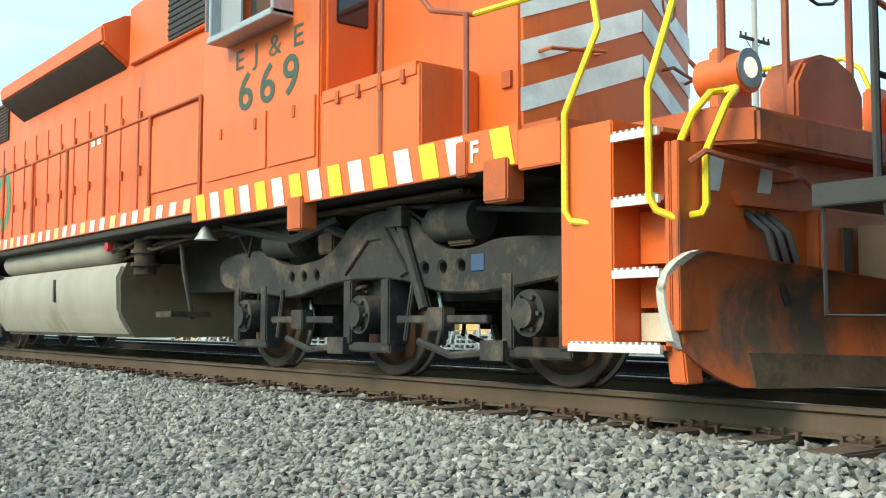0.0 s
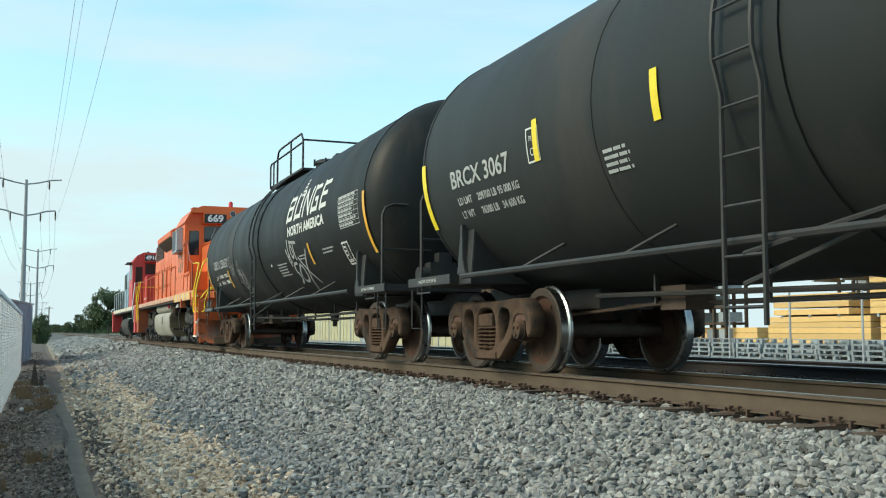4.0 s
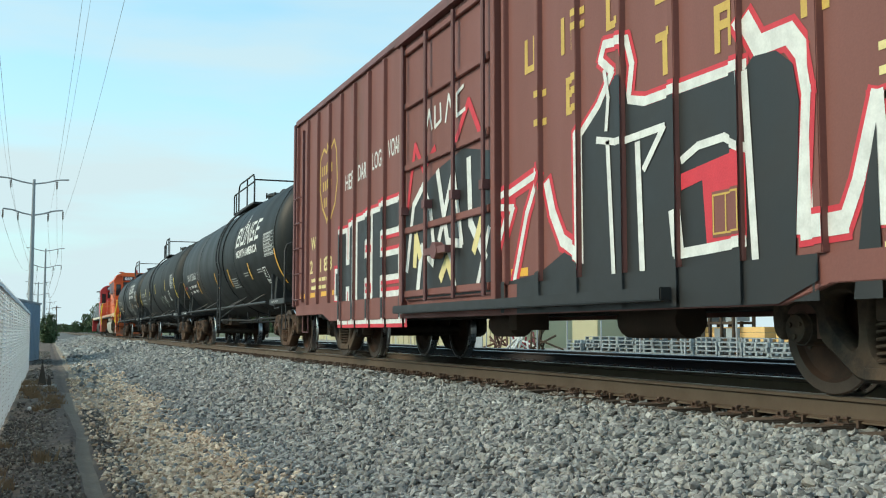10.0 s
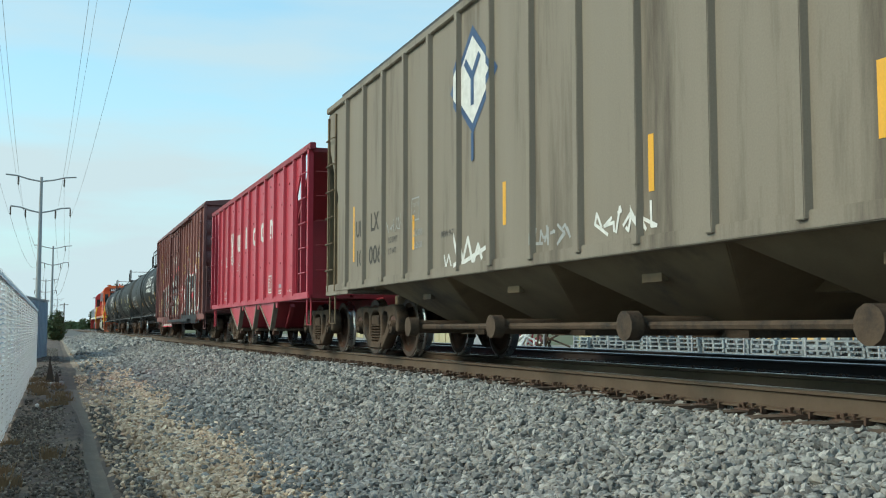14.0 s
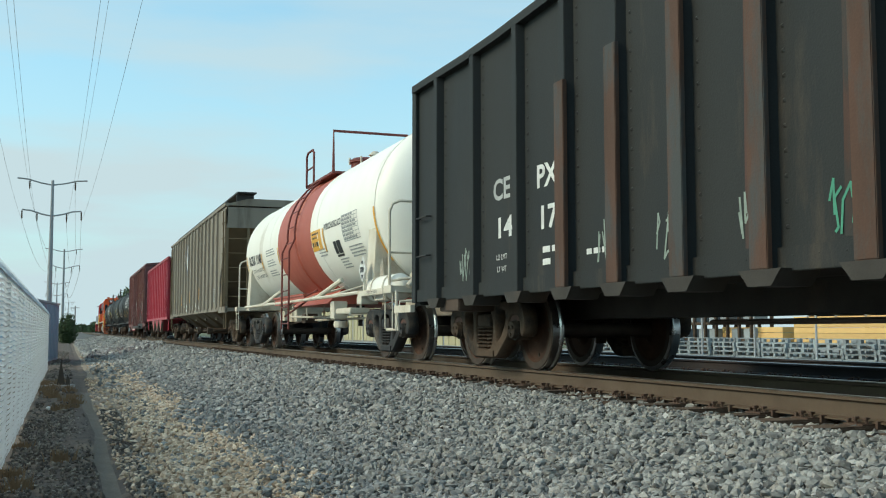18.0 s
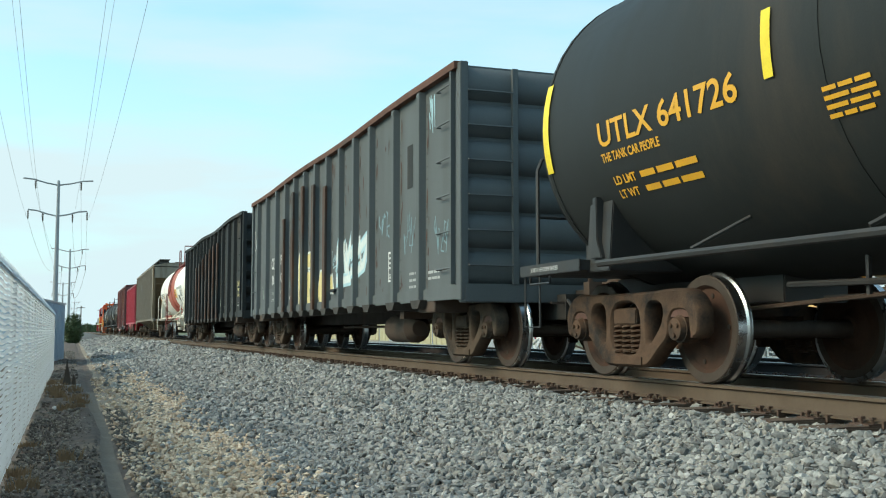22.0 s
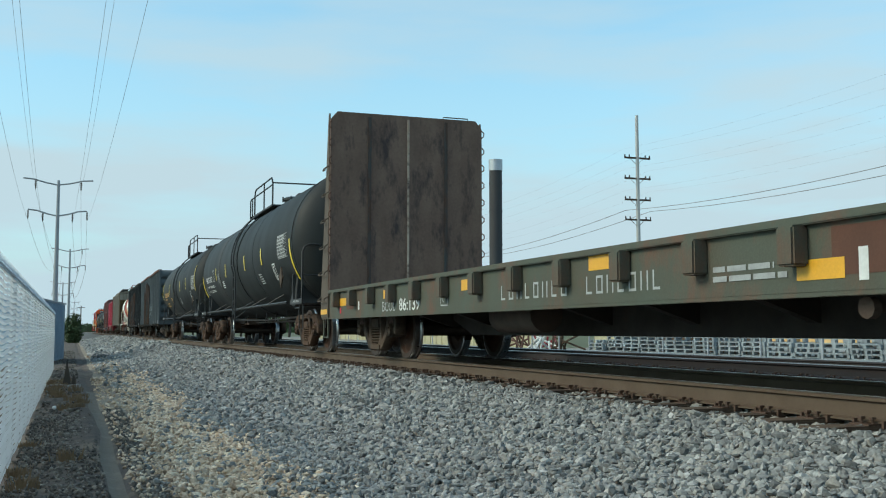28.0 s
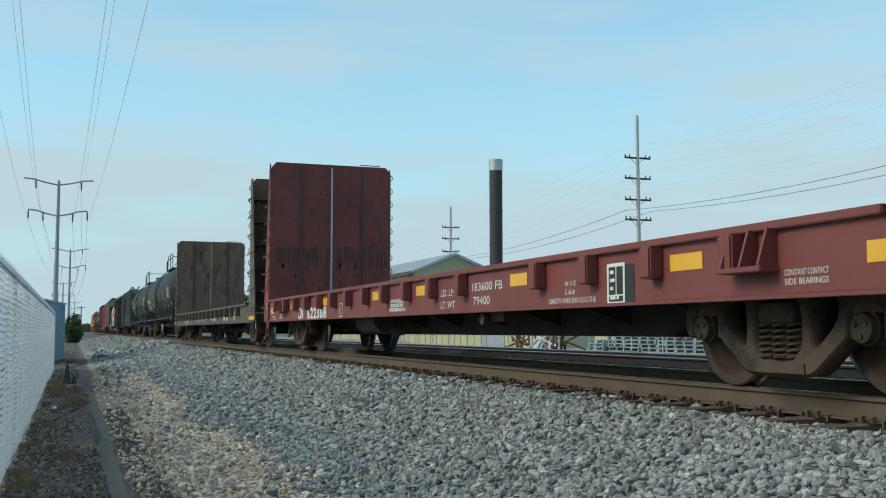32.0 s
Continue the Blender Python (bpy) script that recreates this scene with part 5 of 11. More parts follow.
def sign_tank(key, label, number, weights, capy, hy, ladder_y, plat, num_y, stripes, sign_y, panel_y, load_y):
    car, surf = tank_car(key, label, "black_tank", hy, ladder_y=ladder_y, plat=plat, stripes=stripes)
    letters(car, surf, number, num_y, 2.07, 0.21, M["dim_ink"], bold=0.005, length=2.03)
    for i, (a, b, c) in enumerate(weights):
        z = 1.82 - i * 0.17
        letters(car, surf, a, num_y + 0.02, z - 0.02, 0.085, M["white_ink"], bold=0.004, length=0.33 if i == 0 else 0.3)
        letters(car, surf, b, num_y - 0.58, z, 0.085, M["white_ink"], bold=0.004, length=0.5 if i == 0 else 0.46)
        letters(car, surf, c, num_y - 1.28, z, 0.085, M["white_ink"], bold=0.004, length=0.52)
    boxed_words(car, surf, 4.13, 2.02, 0.2, 0.26, ("PLATE", "C"), M["grey_ink"], 0.04)
    corporate_sign(car, surf, sign_y, 2.50)
    test_plate(car, surf, panel_y, 2.04, 1.07, 0.5, M["dim_ink"], 2)
    load_plate(car, surf, load_y, 1.44, M["white_ink"], 0.40)
    for i, t in enumerate(capy):
        letters(car, DishSurf(1.54, hy), t, 0.46 - (0.06 if i else 0), 2.94 - i * 0.12, 0.10 if i == 0 else 0.07, M["dim_ink"], bold=0.003, length=0.78 if i == 0 else 0.62)
    end = Flat(1.475)
    letters(car, end, "2 INCH HF COMP SHOES", -7.2, 1.03, 0.042, M["white_ink"], lift=0.004, length=0.62)
    letters(car, end, "2 INCH HF COMP SHOES", 7.75, 1.03, 0.042, M["white_ink"], lift=0.004, length=0.62)
    for y, z, w, n in ((sign_y + 1.35, 1.74, 0.95, 5), (sign_y - 0.6, 1.80, 0.6, 2), (sign_y - 2.25, 1.80, 0.75, 2)):
        bars(car, surf, y, z, w, n, M["grey_ink"], h=0.026, pitch=0.06, words=5, seed=int(z * 10))
    bars(car, DishSurf(1.54, hy), 0.42, 2.3, 0.5, 6, M["grey_ink"], h=0.03, pitch=0.07, words=4, seed=9)
    return car, surf


car, surf = sign_tank("tank_a", "long black tank car with white sign and spray scrawls", "DBUX 250652", (("LD LMT", "211400LB", "95850KG"), ("LT WT", "74600LB", "33850KG")),
                      ("DBUX 250652", "CAPY 25570 US GAL", "CAPY 21292", "CAPY 96 793 L"), 7.52, 0.62, (2.1, -1.1), 6.31,
                      [(7.38, 1.45, 2.5, 0.11, "yellow"), (-7.5, 1.55, 2.48, 0.11, "yellow"), (4.36, 1.5, 1.97, 0.11, "yellow"), (-3.95, 1.6, 2.0, 0.11, "yellow")], -2.5, -6.12, -5.96)
decal("spray_scrawl", car, surf, M["grey_ink"], stroke([(3.15, 1.85), (3.0, 2.15), (2.85, 1.95), (3.1, 1.8), (2.75, 1.75)], 0.02) + stroke([(3.2, 1.62), (2.95, 1.55), (2.95, 1.4), (2.7, 1.45)], 0.018))
TAG = ([(-2.2, 2.0), (-2.26, 1.84), (-2.34, 1.67)], [(-2.42, 2.17), (-2.36, 1.92), (-2.42, 1.74)], [(-2.26, 1.84), (-2.42, 1.88)], [(-2.6, 2.07), (-2.54, 1.93), (-2.62, 1.8), (-2.74, 1.86), (-2.72, 2.0), (-2.6, 2.07)],
       [(-2.57, 2.13), (-2.8, 2.1), (-3.06, 2.08)], [(-2.84, 2.1), (-2.82, 1.95), (-2.84, 1.77)], [(-2.74, 1.7), (-2.5, 1.7), (-2.42, 1.56), (-2.56, 1.46), (-2.48, 1.32), (-2.32, 1.28)], [(-2.92, 1.66), (-2.66, 1.52), (-2.62, 1.34), (-2.8, 1.28), (-3.04, 1.38), (-3.06, 1.58), (-2.92, 1.66)],
       [(-2.98, 1.8), (-3.3, 1.5), (-3.6, 1.22)], [(-3.66, 1.9), (-3.3, 1.55), (-3.1, 1.3), (-2.98, 1.07)])
polys = []
for line in TAG:
    soft = [line[0]]
    for a, b in zip(line, line[1:]):
        soft += [(a[0] * 0.75 + b[0] * 0.25, a[1] * 0.75 + b[1] * 0.25), (a[0] * 0.25 + b[0] * 0.75, a[1] * 0.25 + b[1] * 0.75)]
    polys += stroke(soft + [line[-1]], 0.058)
decal("spray_tag", car, surf, M["grey_ink"], polys)
for k in range(4):
    decal("spray_tag", car, surf, M["grey_ink"], stroke([(3.05 - 0.16 * k, 1.95 - 0.05 * k), (2.95 - 0.16 * k, 1.6), (2.78 - 0.14 * k, 1.30)] if k % 2 else [(3.0 - 0.16 * k, 1.9), (2.86 - 0.16 * k, 1.7), (2.98 - 0.16 * k, 1.5), (2.8 - 0.14 * k, 1.34)], 0.035))
decal("white_plate", car, surf, M["white_ink"], [rect(-0.58, -0.66, 1.76, 1.81)])
scrawl(car, surf, 3.95, 1.75, 0.35, 0.4, M["grey_ink"], 5, 0.015, 4)
car, surf = sign_tank("tank_c", "long black tank car with white sign and end railings", "DBUX 250662", (("LD LMT", "211700LB", "96000KG"), ("LT WT", "74300LB", "33700KG")),
                      ("DBUX250662", "CAPY 25580 US GAL", "CAPY 21300 IMP", "CAPY 96 831 L"), 7.68, -0.64, (1.1, -2.0), 6.47,
                      [(7.52, 1.27, 2.1, 0.10, "yellow"), (-7.62, 1.37, 2.15, 0.10, "yellow"), (4.2, 1.58, 2.0, 0.10, "yellow"), (0.65, 1.58, 2.05, 0.10, "yellow"), (-1.6, 1.57, 2.04, 0.10, "yellow"), (-4.46, 1.63, 2.03, 0.10, "yellow")], -3.05, -6.52, -5.95)
decal("red_tag", car, surf, M["red_ink"], [rect(7.16, 7.04, 1.81, 1.92)], lift=0.013)


def plain_tank(key, label, paint, number, hy, r, ladder_y, plat, m_ink, m_str, num_y, stripes_y, weights=None, sill_dip=0.0, seed=0, zc=2.40, fig=(0.19, 1.55), end_z=(1.65, 2.45), back=(-7.35, 1.6, 2.4), panel_y=-5.85, load_y=-4.9, stripe_z=(2.05, 2.45)):
    stripes = [(hy - 0.05, *end_z, 0.12, m_str), (*back, 0.11, m_str)] + yellow_set(stripes_y, *stripe_z, 0.1, m_str)
    car, surf = tank_car(key, label, paint, hy, r=r, ladder_y=ladder_y, plat=plat, stripes=stripes, sill_dip=sill_dip, group="black tank cars", zc=zc)
    letters(car, surf, number, num_y, 2.06, fig[0], M[m_ink], bold=0.005, length=fig[1])
    for i, row in enumerate(weights or ()):
        z = 1.86 - i * 0.16
        for j, t in enumerate(row):
            letters(car, surf, t, num_y - 0.10 - 0.54 * j, z, 0.08, M[m_ink], bold=0.003)
    if not weights:
        letters(car, surf, "THE TANK CAR PEOPLE", num_y, 1.92, 0.075, M[m_ink], bold=0.003, length=0.95)
        for t, z in (("LD LMT", 1.70), ("LT WT", 1.57)):
            letters(car, surf, t, num_y - 0.08, z, 0.075, M[m_ink], bold=0.003)
            bars(car, surf, num_y - 0.52, z + 0.01, 0.9, 1, M[m_ink], h=0.055, words=4, seed=seed)
    test_plate(car, surf, panel_y, 2.05, 1.08, 0.52, M["dim_ink"], seed)
    load_plate(car, surf, load_y, 1.60, M["white_ink"], 0.40)
    bars(car, surf, -0.55 if sill_dip else -3.2, 1.82, 0.5, 5, M["dim_ink"], h=0.03, pitch=0.06, words=3, seed=seed + 2)
    bars(car, surf, 3.25, 1.93, 0.48, 4, M[m_ink], h=0.03, pitch=0.06, words=3, seed=seed + 3)
    end = Flat(1.475)
    letters(car, end, "2 INCH HF COMP SHOES", -half_end(key) - 0.2, 1.03, 0.042, M["white_ink"], lift=0.004, length=0.62)
    letters(car, end, "2 INCH HF COMP SHOES", half_end(key) + 0.9, 1.03, 0.042, M["white_ink"], lift=0.004, length=0.62)
    return car, surf


def half_end(key):
    return SPOT[key][1] / 2 + 0.3


car, surf = plain_tank("tank_b", "faded dark grey tank car with pale spray scrawl", "grey_tank", "BRCX 3067", 7.45, 1.54, 1.3, (2.45, 0.3), "dim_ink", "lemon", 6.6, [4.4, 2.36, -0.2, -4.1], (("LD LMT", "209700 LB", "95 000 KG"), ("LT WT", "76300 LB", "34 600 KG")), seed=21)
boxed_words(car, surf, 4.6, 2.05, 0.26, 0.34, ("PLATE", "C"), M["white_ink"], 0.05)
decal("spray_tag", car, surf, M["chalk"], stroke([(-1.6, 1.85), (-1.75, 1.35), (-1.95, 1.8), (-2.1, 1.4)], 0.035) + stroke([(-2.2, 1.85), (-2.75, 1.8)], 0.035) + stroke([(-2.45, 1.85), (-2.5, 1.4)], 0.035) + stroke([(-2.9, 1.75), (-3.2, 1.7), (-2.9, 1.55), (-3.25, 1.4), (-2.95, 1.35)], 0.035)
      + stroke([(-3.4, 1.8), (-3.45, 1.35), (-3.5, 1.6), (-3.8, 1.55), (-3.85, 1.8), (-3.9, 1.3)], 0.035))
car, surf = plain_tank("tank_d", "dark grey tank car with yellow lettering and bent side pipe", "grey_tank", "UTLX 641726", 7.15, 1.53, 0.68, (1.6, -2.1), "yellow", "lemon", 6.1, [3.7, 1.35, -1.3, -3.66], None, sill_dip=0.03, seed=31, zc=2.40, fig=(0.21, 2.02), end_z=(1.97, 2.85), back=(-6.95, 1.97, 2.95), panel_y=-5.68, load_y=-4.83, stripe_z=(2.13, 2.6))
part("diamond_placard", Shape().prism([(-6.55, 1.62), (-6.35, 1.82), (-6.15, 1.62), (-6.35, 1.42)], "x", -1.50, -1.53), M["truck_grey"], car)
letters(car, DishSurf(1.53, 7.15), "UTLX 641726", 0.5, 3.0, 0.09, M["yellow"], bold=0.004, length=0.75)
part("air_reservoir", Shape().cyl((-1.15, -6.2, 1.32), (-1.15, -7.1, 1.32), 0.2, 14), M["black_steel"], car)
car, surf = plain_tank("tank_e", "dark grey tank car with white lettering and yellow stripes", "grey_tank", "BRCX 2019", 7.78, 1.54, 0.2, (1.61, -2.0), "white_ink", "lemon", 6.9, [4.34, 2.2, -1.4, -4.0], (("LD LMT", "209700 LB", "95 150 KG"), ("LT WT", "76300 LB", "34 550 KG")), seed=41, fig=(0.17, 1.42), end_z=(1.41, 2.33), back=(-7.55, 1.5, 2.4), panel_y=-6.1, load_y=-5.2)
boxed_words(car, surf, 5.2, 2.05, 0.27, 0.36, ("PLATE", "C"), M["white_ink"], 0.055)
scrawl(car, surf, 7.45, 1.55, 0.35, 0.4, M["grey_ink"], 6, 0.018, 5)
scrawl(car, surf, 4.05, 1.75, 0.4, 0.6, M["grey_ink"], 7, 0.018, 6)
part("diamond_placard", Shape().prism([(-6.75, 1.62), (-6.55, 1.85), (-6.35, 1.62), (-6.55, 1.39)], "x", -1.50, -1.53), M["truck_grey"], car)

# the short white acid tank
car, surf = tank_car("tank_white", "cream white tank car with a brick red middle band", "white", 6.1, r=1.36, zc=2.45, depth=0.55, ladder_y=-0.13, rungs_w=0.72, plat=(0.9, -1.55), steel="white_sill", acid=True, style="truck_black", band=(1.75, -1.55), group="tank cars", rail_mat=None,
                     stripes=[(6.0, 1.5, 2.4, 0.09, "yellow"), (3.9, 1.95, 2.35, 0.08, "yellow"), (1.84, 1.95, 2.35, 0.08, "yellow"), (-2.6, 1.93, 2.38, 0.08, "yellow"), (-6.05, 1.48, 2.4, 0.09, "yellow")], dome_y=-0.7, ext=0.55)
for o in car.children:
    if o.name.split(".")[0] in ("ladder_stile", "ladder_rung", "ladder_brace", "platform", "platform_railing"):
        o.data = o.data.copy()
        o.data.materials.clear()
        o.data.materials.append(M["band_dark"])
part("side_plate", Shape().box(-1.475, -1.455, -1.55, 1.45, 1.0, 1.16).box(-1.50, -1.42, -1.6, 1.5, 1.14, 1.18), M["red_band"], car)
part("spill_skirt", Shape().prism([(-1.05, 0.98), (1.05, 0.98), (0.7, 1.3), (-0.7, 1.3)], "y", -1.7, 1.55), M["red_band"], car)
letters(car, surf, "RCRX 1148", 5.7, 2.14, 0.23, M["black_ink"], bold=0.008, length=1.65)
letters(car, surf, "LD LMT 201600 LB 91450 KG", 5.4, 1.93, 0.09, M["black_ink"], length=1.55)
letters(car, surf, "LT WT   61400 LB 27850 KG", 5.3, 1.76, 0.09, M["black_ink"], length=1.5)
letters(car, surf, "HYDROCHLORIC ACID", -2.68, 2.33, 0.11, M["black_ink"], bold=0.003, length=1.26)
letters(car, DishSurf(1.36, 6.1, 2.45, 0.55), "RCRX 1148", 0.2, 3.13, 0.12, M["black_ink"], bold=0.004, length=0.85)
for y, z, w, n in ((3.3, 2.35, 1.15, 3), (3.3, 2.1, 1.0, 3), (3.3, 1.85, 0.95, 3), (-2.0, 1.98, 0.7, 3), (-3.25, 1.7, 0.6, 4), (-4.15, 1.88, 1.0, 4)):
    bars(car, surf, y, z, w, n, M["grey_ink"], h=0.025, pitch=0.06, words=4, seed=int(abs(y) * 7))
decal("yellow_label", car, surf, M["yellow"], [rect(-1.6, -2.38, 1.99, 2.39)])
bars(car, surf, -1.66, 2.31, 0.62, 1, M["black_ink"], h=0.03, words=4, seed=2)
bars(car, surf, -1.70, 2.23, 0.5, 1, M["black_ink"], h=0.035, words=4, seed=3)
bars(car, surf, -1.64, 2.08, 0.66, 1, M["black_ink"], h=0.085, words=5, seed=5)
decal("load_stencil", car, surf, M["black_ink"], [rect(-3.18, -3.38, 1.83, 2.07), rect(-3.41, -3.68, 1.83, 2.07), rect(-3.2, -3.66, 1.77, 1.81)])
rnd = random.Random(3)
for i in range(46):
    y, w = 0.56 + rnd.gauss(0, 0.11), rnd.uniform(0.008, 0.04)
    z0 = rnd.uniform(1.4, 1.75)
    z1 = z0 + rnd.uniform(0.3, 0.85)
    decal("drip_stain", car, DishSurf(1.36, 6.1, 2.45, 0.55), M["drip"], [[(y, z0), (y - w, z0), (y - w * 0.6, z1), (y - w * 0.4, z1)]], lift=0.004 + 0.0004 * i)
test_plate(car, surf, -3.98, 2.0, 1.06, 0.47, M["grey_ink"], 7)
part("diamond_placard", Shape().prism([(-6.02, 1.41), (-5.82, 1.61), (-5.62, 1.41), (-5.82, 1.21)], "x", -1.46, -1.48), M["white_ink"], car, "white diamond placard with a black number")
letters(car, Flat(1.48), "1789", -5.70, 1.375, 0.075, M["black_ink"], bold=0.006, name="placard_number")
decal("placard_mark", car, Flat(1.48), M["black_ink"], [[(-5.76, 1.33), (-5.88, 1.33), (-5.82, 1.25)], rect(-5.78, -5.86, 1.50, 1.55)])
part("placard_post", Shape().box(-1.46, -1.42, -5.85, -5.79, 1.0, 1.25), M["white_sill"], car)
part("vent_pipe", Shape().tube([(-1.2, -6.05, 1.1), (-1.2, -5.95, 1.72), (-1.17, -5.85, 1.84), (-1.12, -5.7, 1.86)], 0.05, 8), M["white_sill"], car)
part("air_reservoir", Shape().lathe([(-7.12, 0.0), (-7.08, 0.12), (-7.0, 0.2), (-5.75, 0.2), (-5.64, 0.12), (-5.6, 0.0)], "y", (-1.22, 0, 1.10), 20), M["white"], car)
for y in (-6.75, -6.1):
    part("reservoir_strap", Shape().lathe([(y - 0.03, 0.205), (y - 0.03, 0.214), (y + 0.03, 0.214), (y + 0.03, 0.205)], "y", (-1.22, 0, 1.10), 20), M["white_sill"], car)
part("reservoir_bracket", Shape().box(-1.48, -1.42, -6.95, -5.55, 0.99, 1.08).box(-1.48, -1.2, -5.78, -5.5, 0.87, 1.0), M["white_sill"], car, bevel=0.008)
letters(car, Flat(1.48), "HF COMP SHOES", -6.1, 1.015, 0.045, M["black_ink"], length=0.55)
part("head_brace", Shape().tube([(-1.28, -7.55, 1.08), (-0.55, -7.0, 1.88)], 0.04, 8), M["white_sill"], car)
part("head_gusset", Shape().prism([(-6.35, 1.45), (-7.05, 1.5), (-7.1, 1.98), (-6.6, 2.05)], "x", -0.42, -0.36), M["white_sill"], car, bevel=0.01)
part("brake_wheel", Shape().lathe([(-7.22, 0.25), (-7.20, 0.28), (-7.18, 0.25), (-7.20, 0.22), (-7.22, 0.25)], "y", (-0.42, 0, 1.95), 24).box(-0.45, -0.39, -7.22, -7.18, 1.7, 2.2).box(-0.67, -0.17, -7.22, -7.18, 1.92, 1.98).box(-0.52, -0.32, -7.18, -6.8, 1.8, 2.1), M["white_sill"], car)
part("step_frame", Shape().tube([(-1.44, -7.5, 1.02), (-1.44, -7.5, 0.46), (-1.44, -7.05, 0.46)], 0.022, 6).box(-1.46, -1.40, -8.2, -7.45, 0.70, 0.80), M["white_sill"], car)
part("uncoupling_lever", Shape().tube([(-1.44, -7.6, 0.45), (-1.46, -7.62, 0.62), (-1.44, -7.66, 0.86), (-0.3, -7.75, 0.9)], 0.02, 6), M["white_sill"], car)
for y in (-6.98, -7.3):
    part("platform_rail", Shape().tube([(-1.4, y - 0.15, 1.18), (-0.9, y - 0.25, 1.24), (1.4, y - 0.25, 1.24)], 0.018, 6), M["white_sill"], car)
part("outlet_box", Shape().box(-1.35, -1.1, -3.5, -3.2, 0.66, 0.98).cyl((-1.2, -3.4, 0.62), (-1.2, -3.4, 0.5), 0.13, 12).box(-1.35, -1.0, -4.6, -3.6, 0.74, 0.84), M["white_sill"], car, bevel=0.015)
for y in (2.9, -2.6):
    part("shell_brace", Shape().tube([(-1.46, y, 1.06), (-1.22, y - 0.95, 1.36)], 0.045, 8), M["white_sill"], car)


# ================= cars with flat sides =================
def grab_set(car, x, y, z0, z1, step, w, mat, along="y", name="ladder_rung"):
    z = z0
    sh = Shape()
    sgn = 1 if x > 0 else -1
    if along == "y":
        sh.tube([(x, y - w / 2, 0), (x + sgn * 0.06, y - w / 2, 0), (x + sgn * 0.06, y + w / 2, 0), (x, y + w / 2, 0)], 0.012, 5)
    else:
        sh.tube([(x, y, 0), (x, y + along, 0), (x + w, y + along, 0), (x + w, y, 0)], 0.012, 5)
    me = sh.mesh(name, [mat])
    while z < z1:
        part(name, me, None, car, at=(0, 0, z))
        z += step


def corrugated_end(car, y, half, z0, z1, n, mat, depth=0.09, out=1):
    """End wall with n rounded horizontal ribs."""
    prof = [(y, z0)]
    step = (z1 - z0) / n
    for i in range(n):
        za = z0 + i * step
        for f, d in ((0.05, 0.0), (0.12, 0.45), (0.27, 0.85), (0.42, 0.98), (0.58, 0.98), (0.73, 0.85), (0.88, 0.45), (0.95, 0.0)):
            prof.append((y + out * d * depth, za + f * step))
    prof.append((y, z1))
    poly = prof + [(y - out * 0.05, z1), (y - out * 0.05, z0)]
    return part("end_wall", Shape().prism(poly, "x", -half, half), mat, car, smooth=50)


def side_ribs(car, half, ribs, w, d, z0, z1, mat, both=True, name="side_rib"):
    me = Shape()
    me.add([(0.012, -w / 2, z0), (-d, -w * 0.36, z0), (-d, w * 0.36, z0), (0.012, w / 2, z0), (0.012, -w / 2, z1), (-d, -w * 0.36, z1), (-d, w * 0.36, z1), (0.012, w / 2, z1)],
           [(0, 1, 5, 4), (1, 2, 6, 5), (2, 3, 7, 6), (0, 3, 2, 1), (4, 5, 6, 7), (0, 4, 7, 3)])
    data = me.mesh(name, [mat], bevel=0.006)
    for y in ribs:
        part(name, data, None, car, at=(-half, y, 0))
        if both:
            part(name, data, None, car, at=Matrix.Translation((half, y, 0)) @ Matrix.Rotation(math.pi, 4, "Z"))


# ---- brown boxcar ----
yc, tc = SPOT["boxcar"]
car = vehicle("boxcar", "oxide brown ribbed boxcar with black and white graffiti", "boxcar", yc)
for k in (1, -1):
    add_truck(car, k * tc / 2, "truck_grey")
add_couplers(car, 8.35)
HB = 1.57
part("side_wall", Shape().box(-HB, -HB + 0.04, -7.78, 7.72, 0.86, 4.26), M["boxcar"], car)
part("side_wall", Shape().box(HB - 0.04, HB, -7.78, 7.72, 0.86, 4.26), M["boxcar"], car)
corrugated_end(car, 7.72, HB - 0.002, 0.9, 4.26, 7, M["boxcar_dark"], 0.06)
for sx in (-1, 1):
    for ye in (7.76, -7.82):
        part("corner_post", Shape().box(sx * HB - 0.07, sx * HB + 0.012, ye - 0.06, ye + 0.06, 0.88, 4.28), M["boxcar_dark"], car, bevel=0.008)
corrugated_end(car, -7.78, HB - 0.002, 0.9, 4.26, 7, M["boxcar_dark"], 0.06, -1)
part("roof", Shape().prism([(-1.62, 4.24), (-1.60, 4.36), (0, 4.53), (1.60, 4.36), (1.62, 4.24)], "y", -7.86, 7.8), M["boxcar_dark"], car, bevel=0.01)
part("floor", Shape().box(-1.5, 1.5, -7.7, 7.7, 0.86, 0.98), M["dark_under"], car)
for x in (-1, 1):
    part("side_sill", Shape().prism([(-7.78, 0.72), (-6.2, 0.72), (-5.75, 0.60), (5.3, 0.60), (5.75, 0.72), (7.72, 0.72), (7.72, 0.90), (-7.78, 0.90)], "x", x * HB - 0.02, x * HB + 0.03), M["boxcar"], car, bevel=0.006)
part("centre_sill", Shape().box(-0.3, 0.3, -8.0, 8.0, 0.62, 0.88), M["dark_under"], car)
ribs_b = [7.62, 6.85, 6.12, 5.36, 4.62, 3.87, 3.12, 2.38, 1.62, -1.62, -2.38, -3.12, -3.87, -4.62, -5.36, -6.12, -6.95, -7.68]
side_ribs(car, HB, ribs_b, 0.10, 0.05, 0.9, 4.2, M["boxcar"])
BS = Flat(HB, ribs_b, 0.08, 0.05)
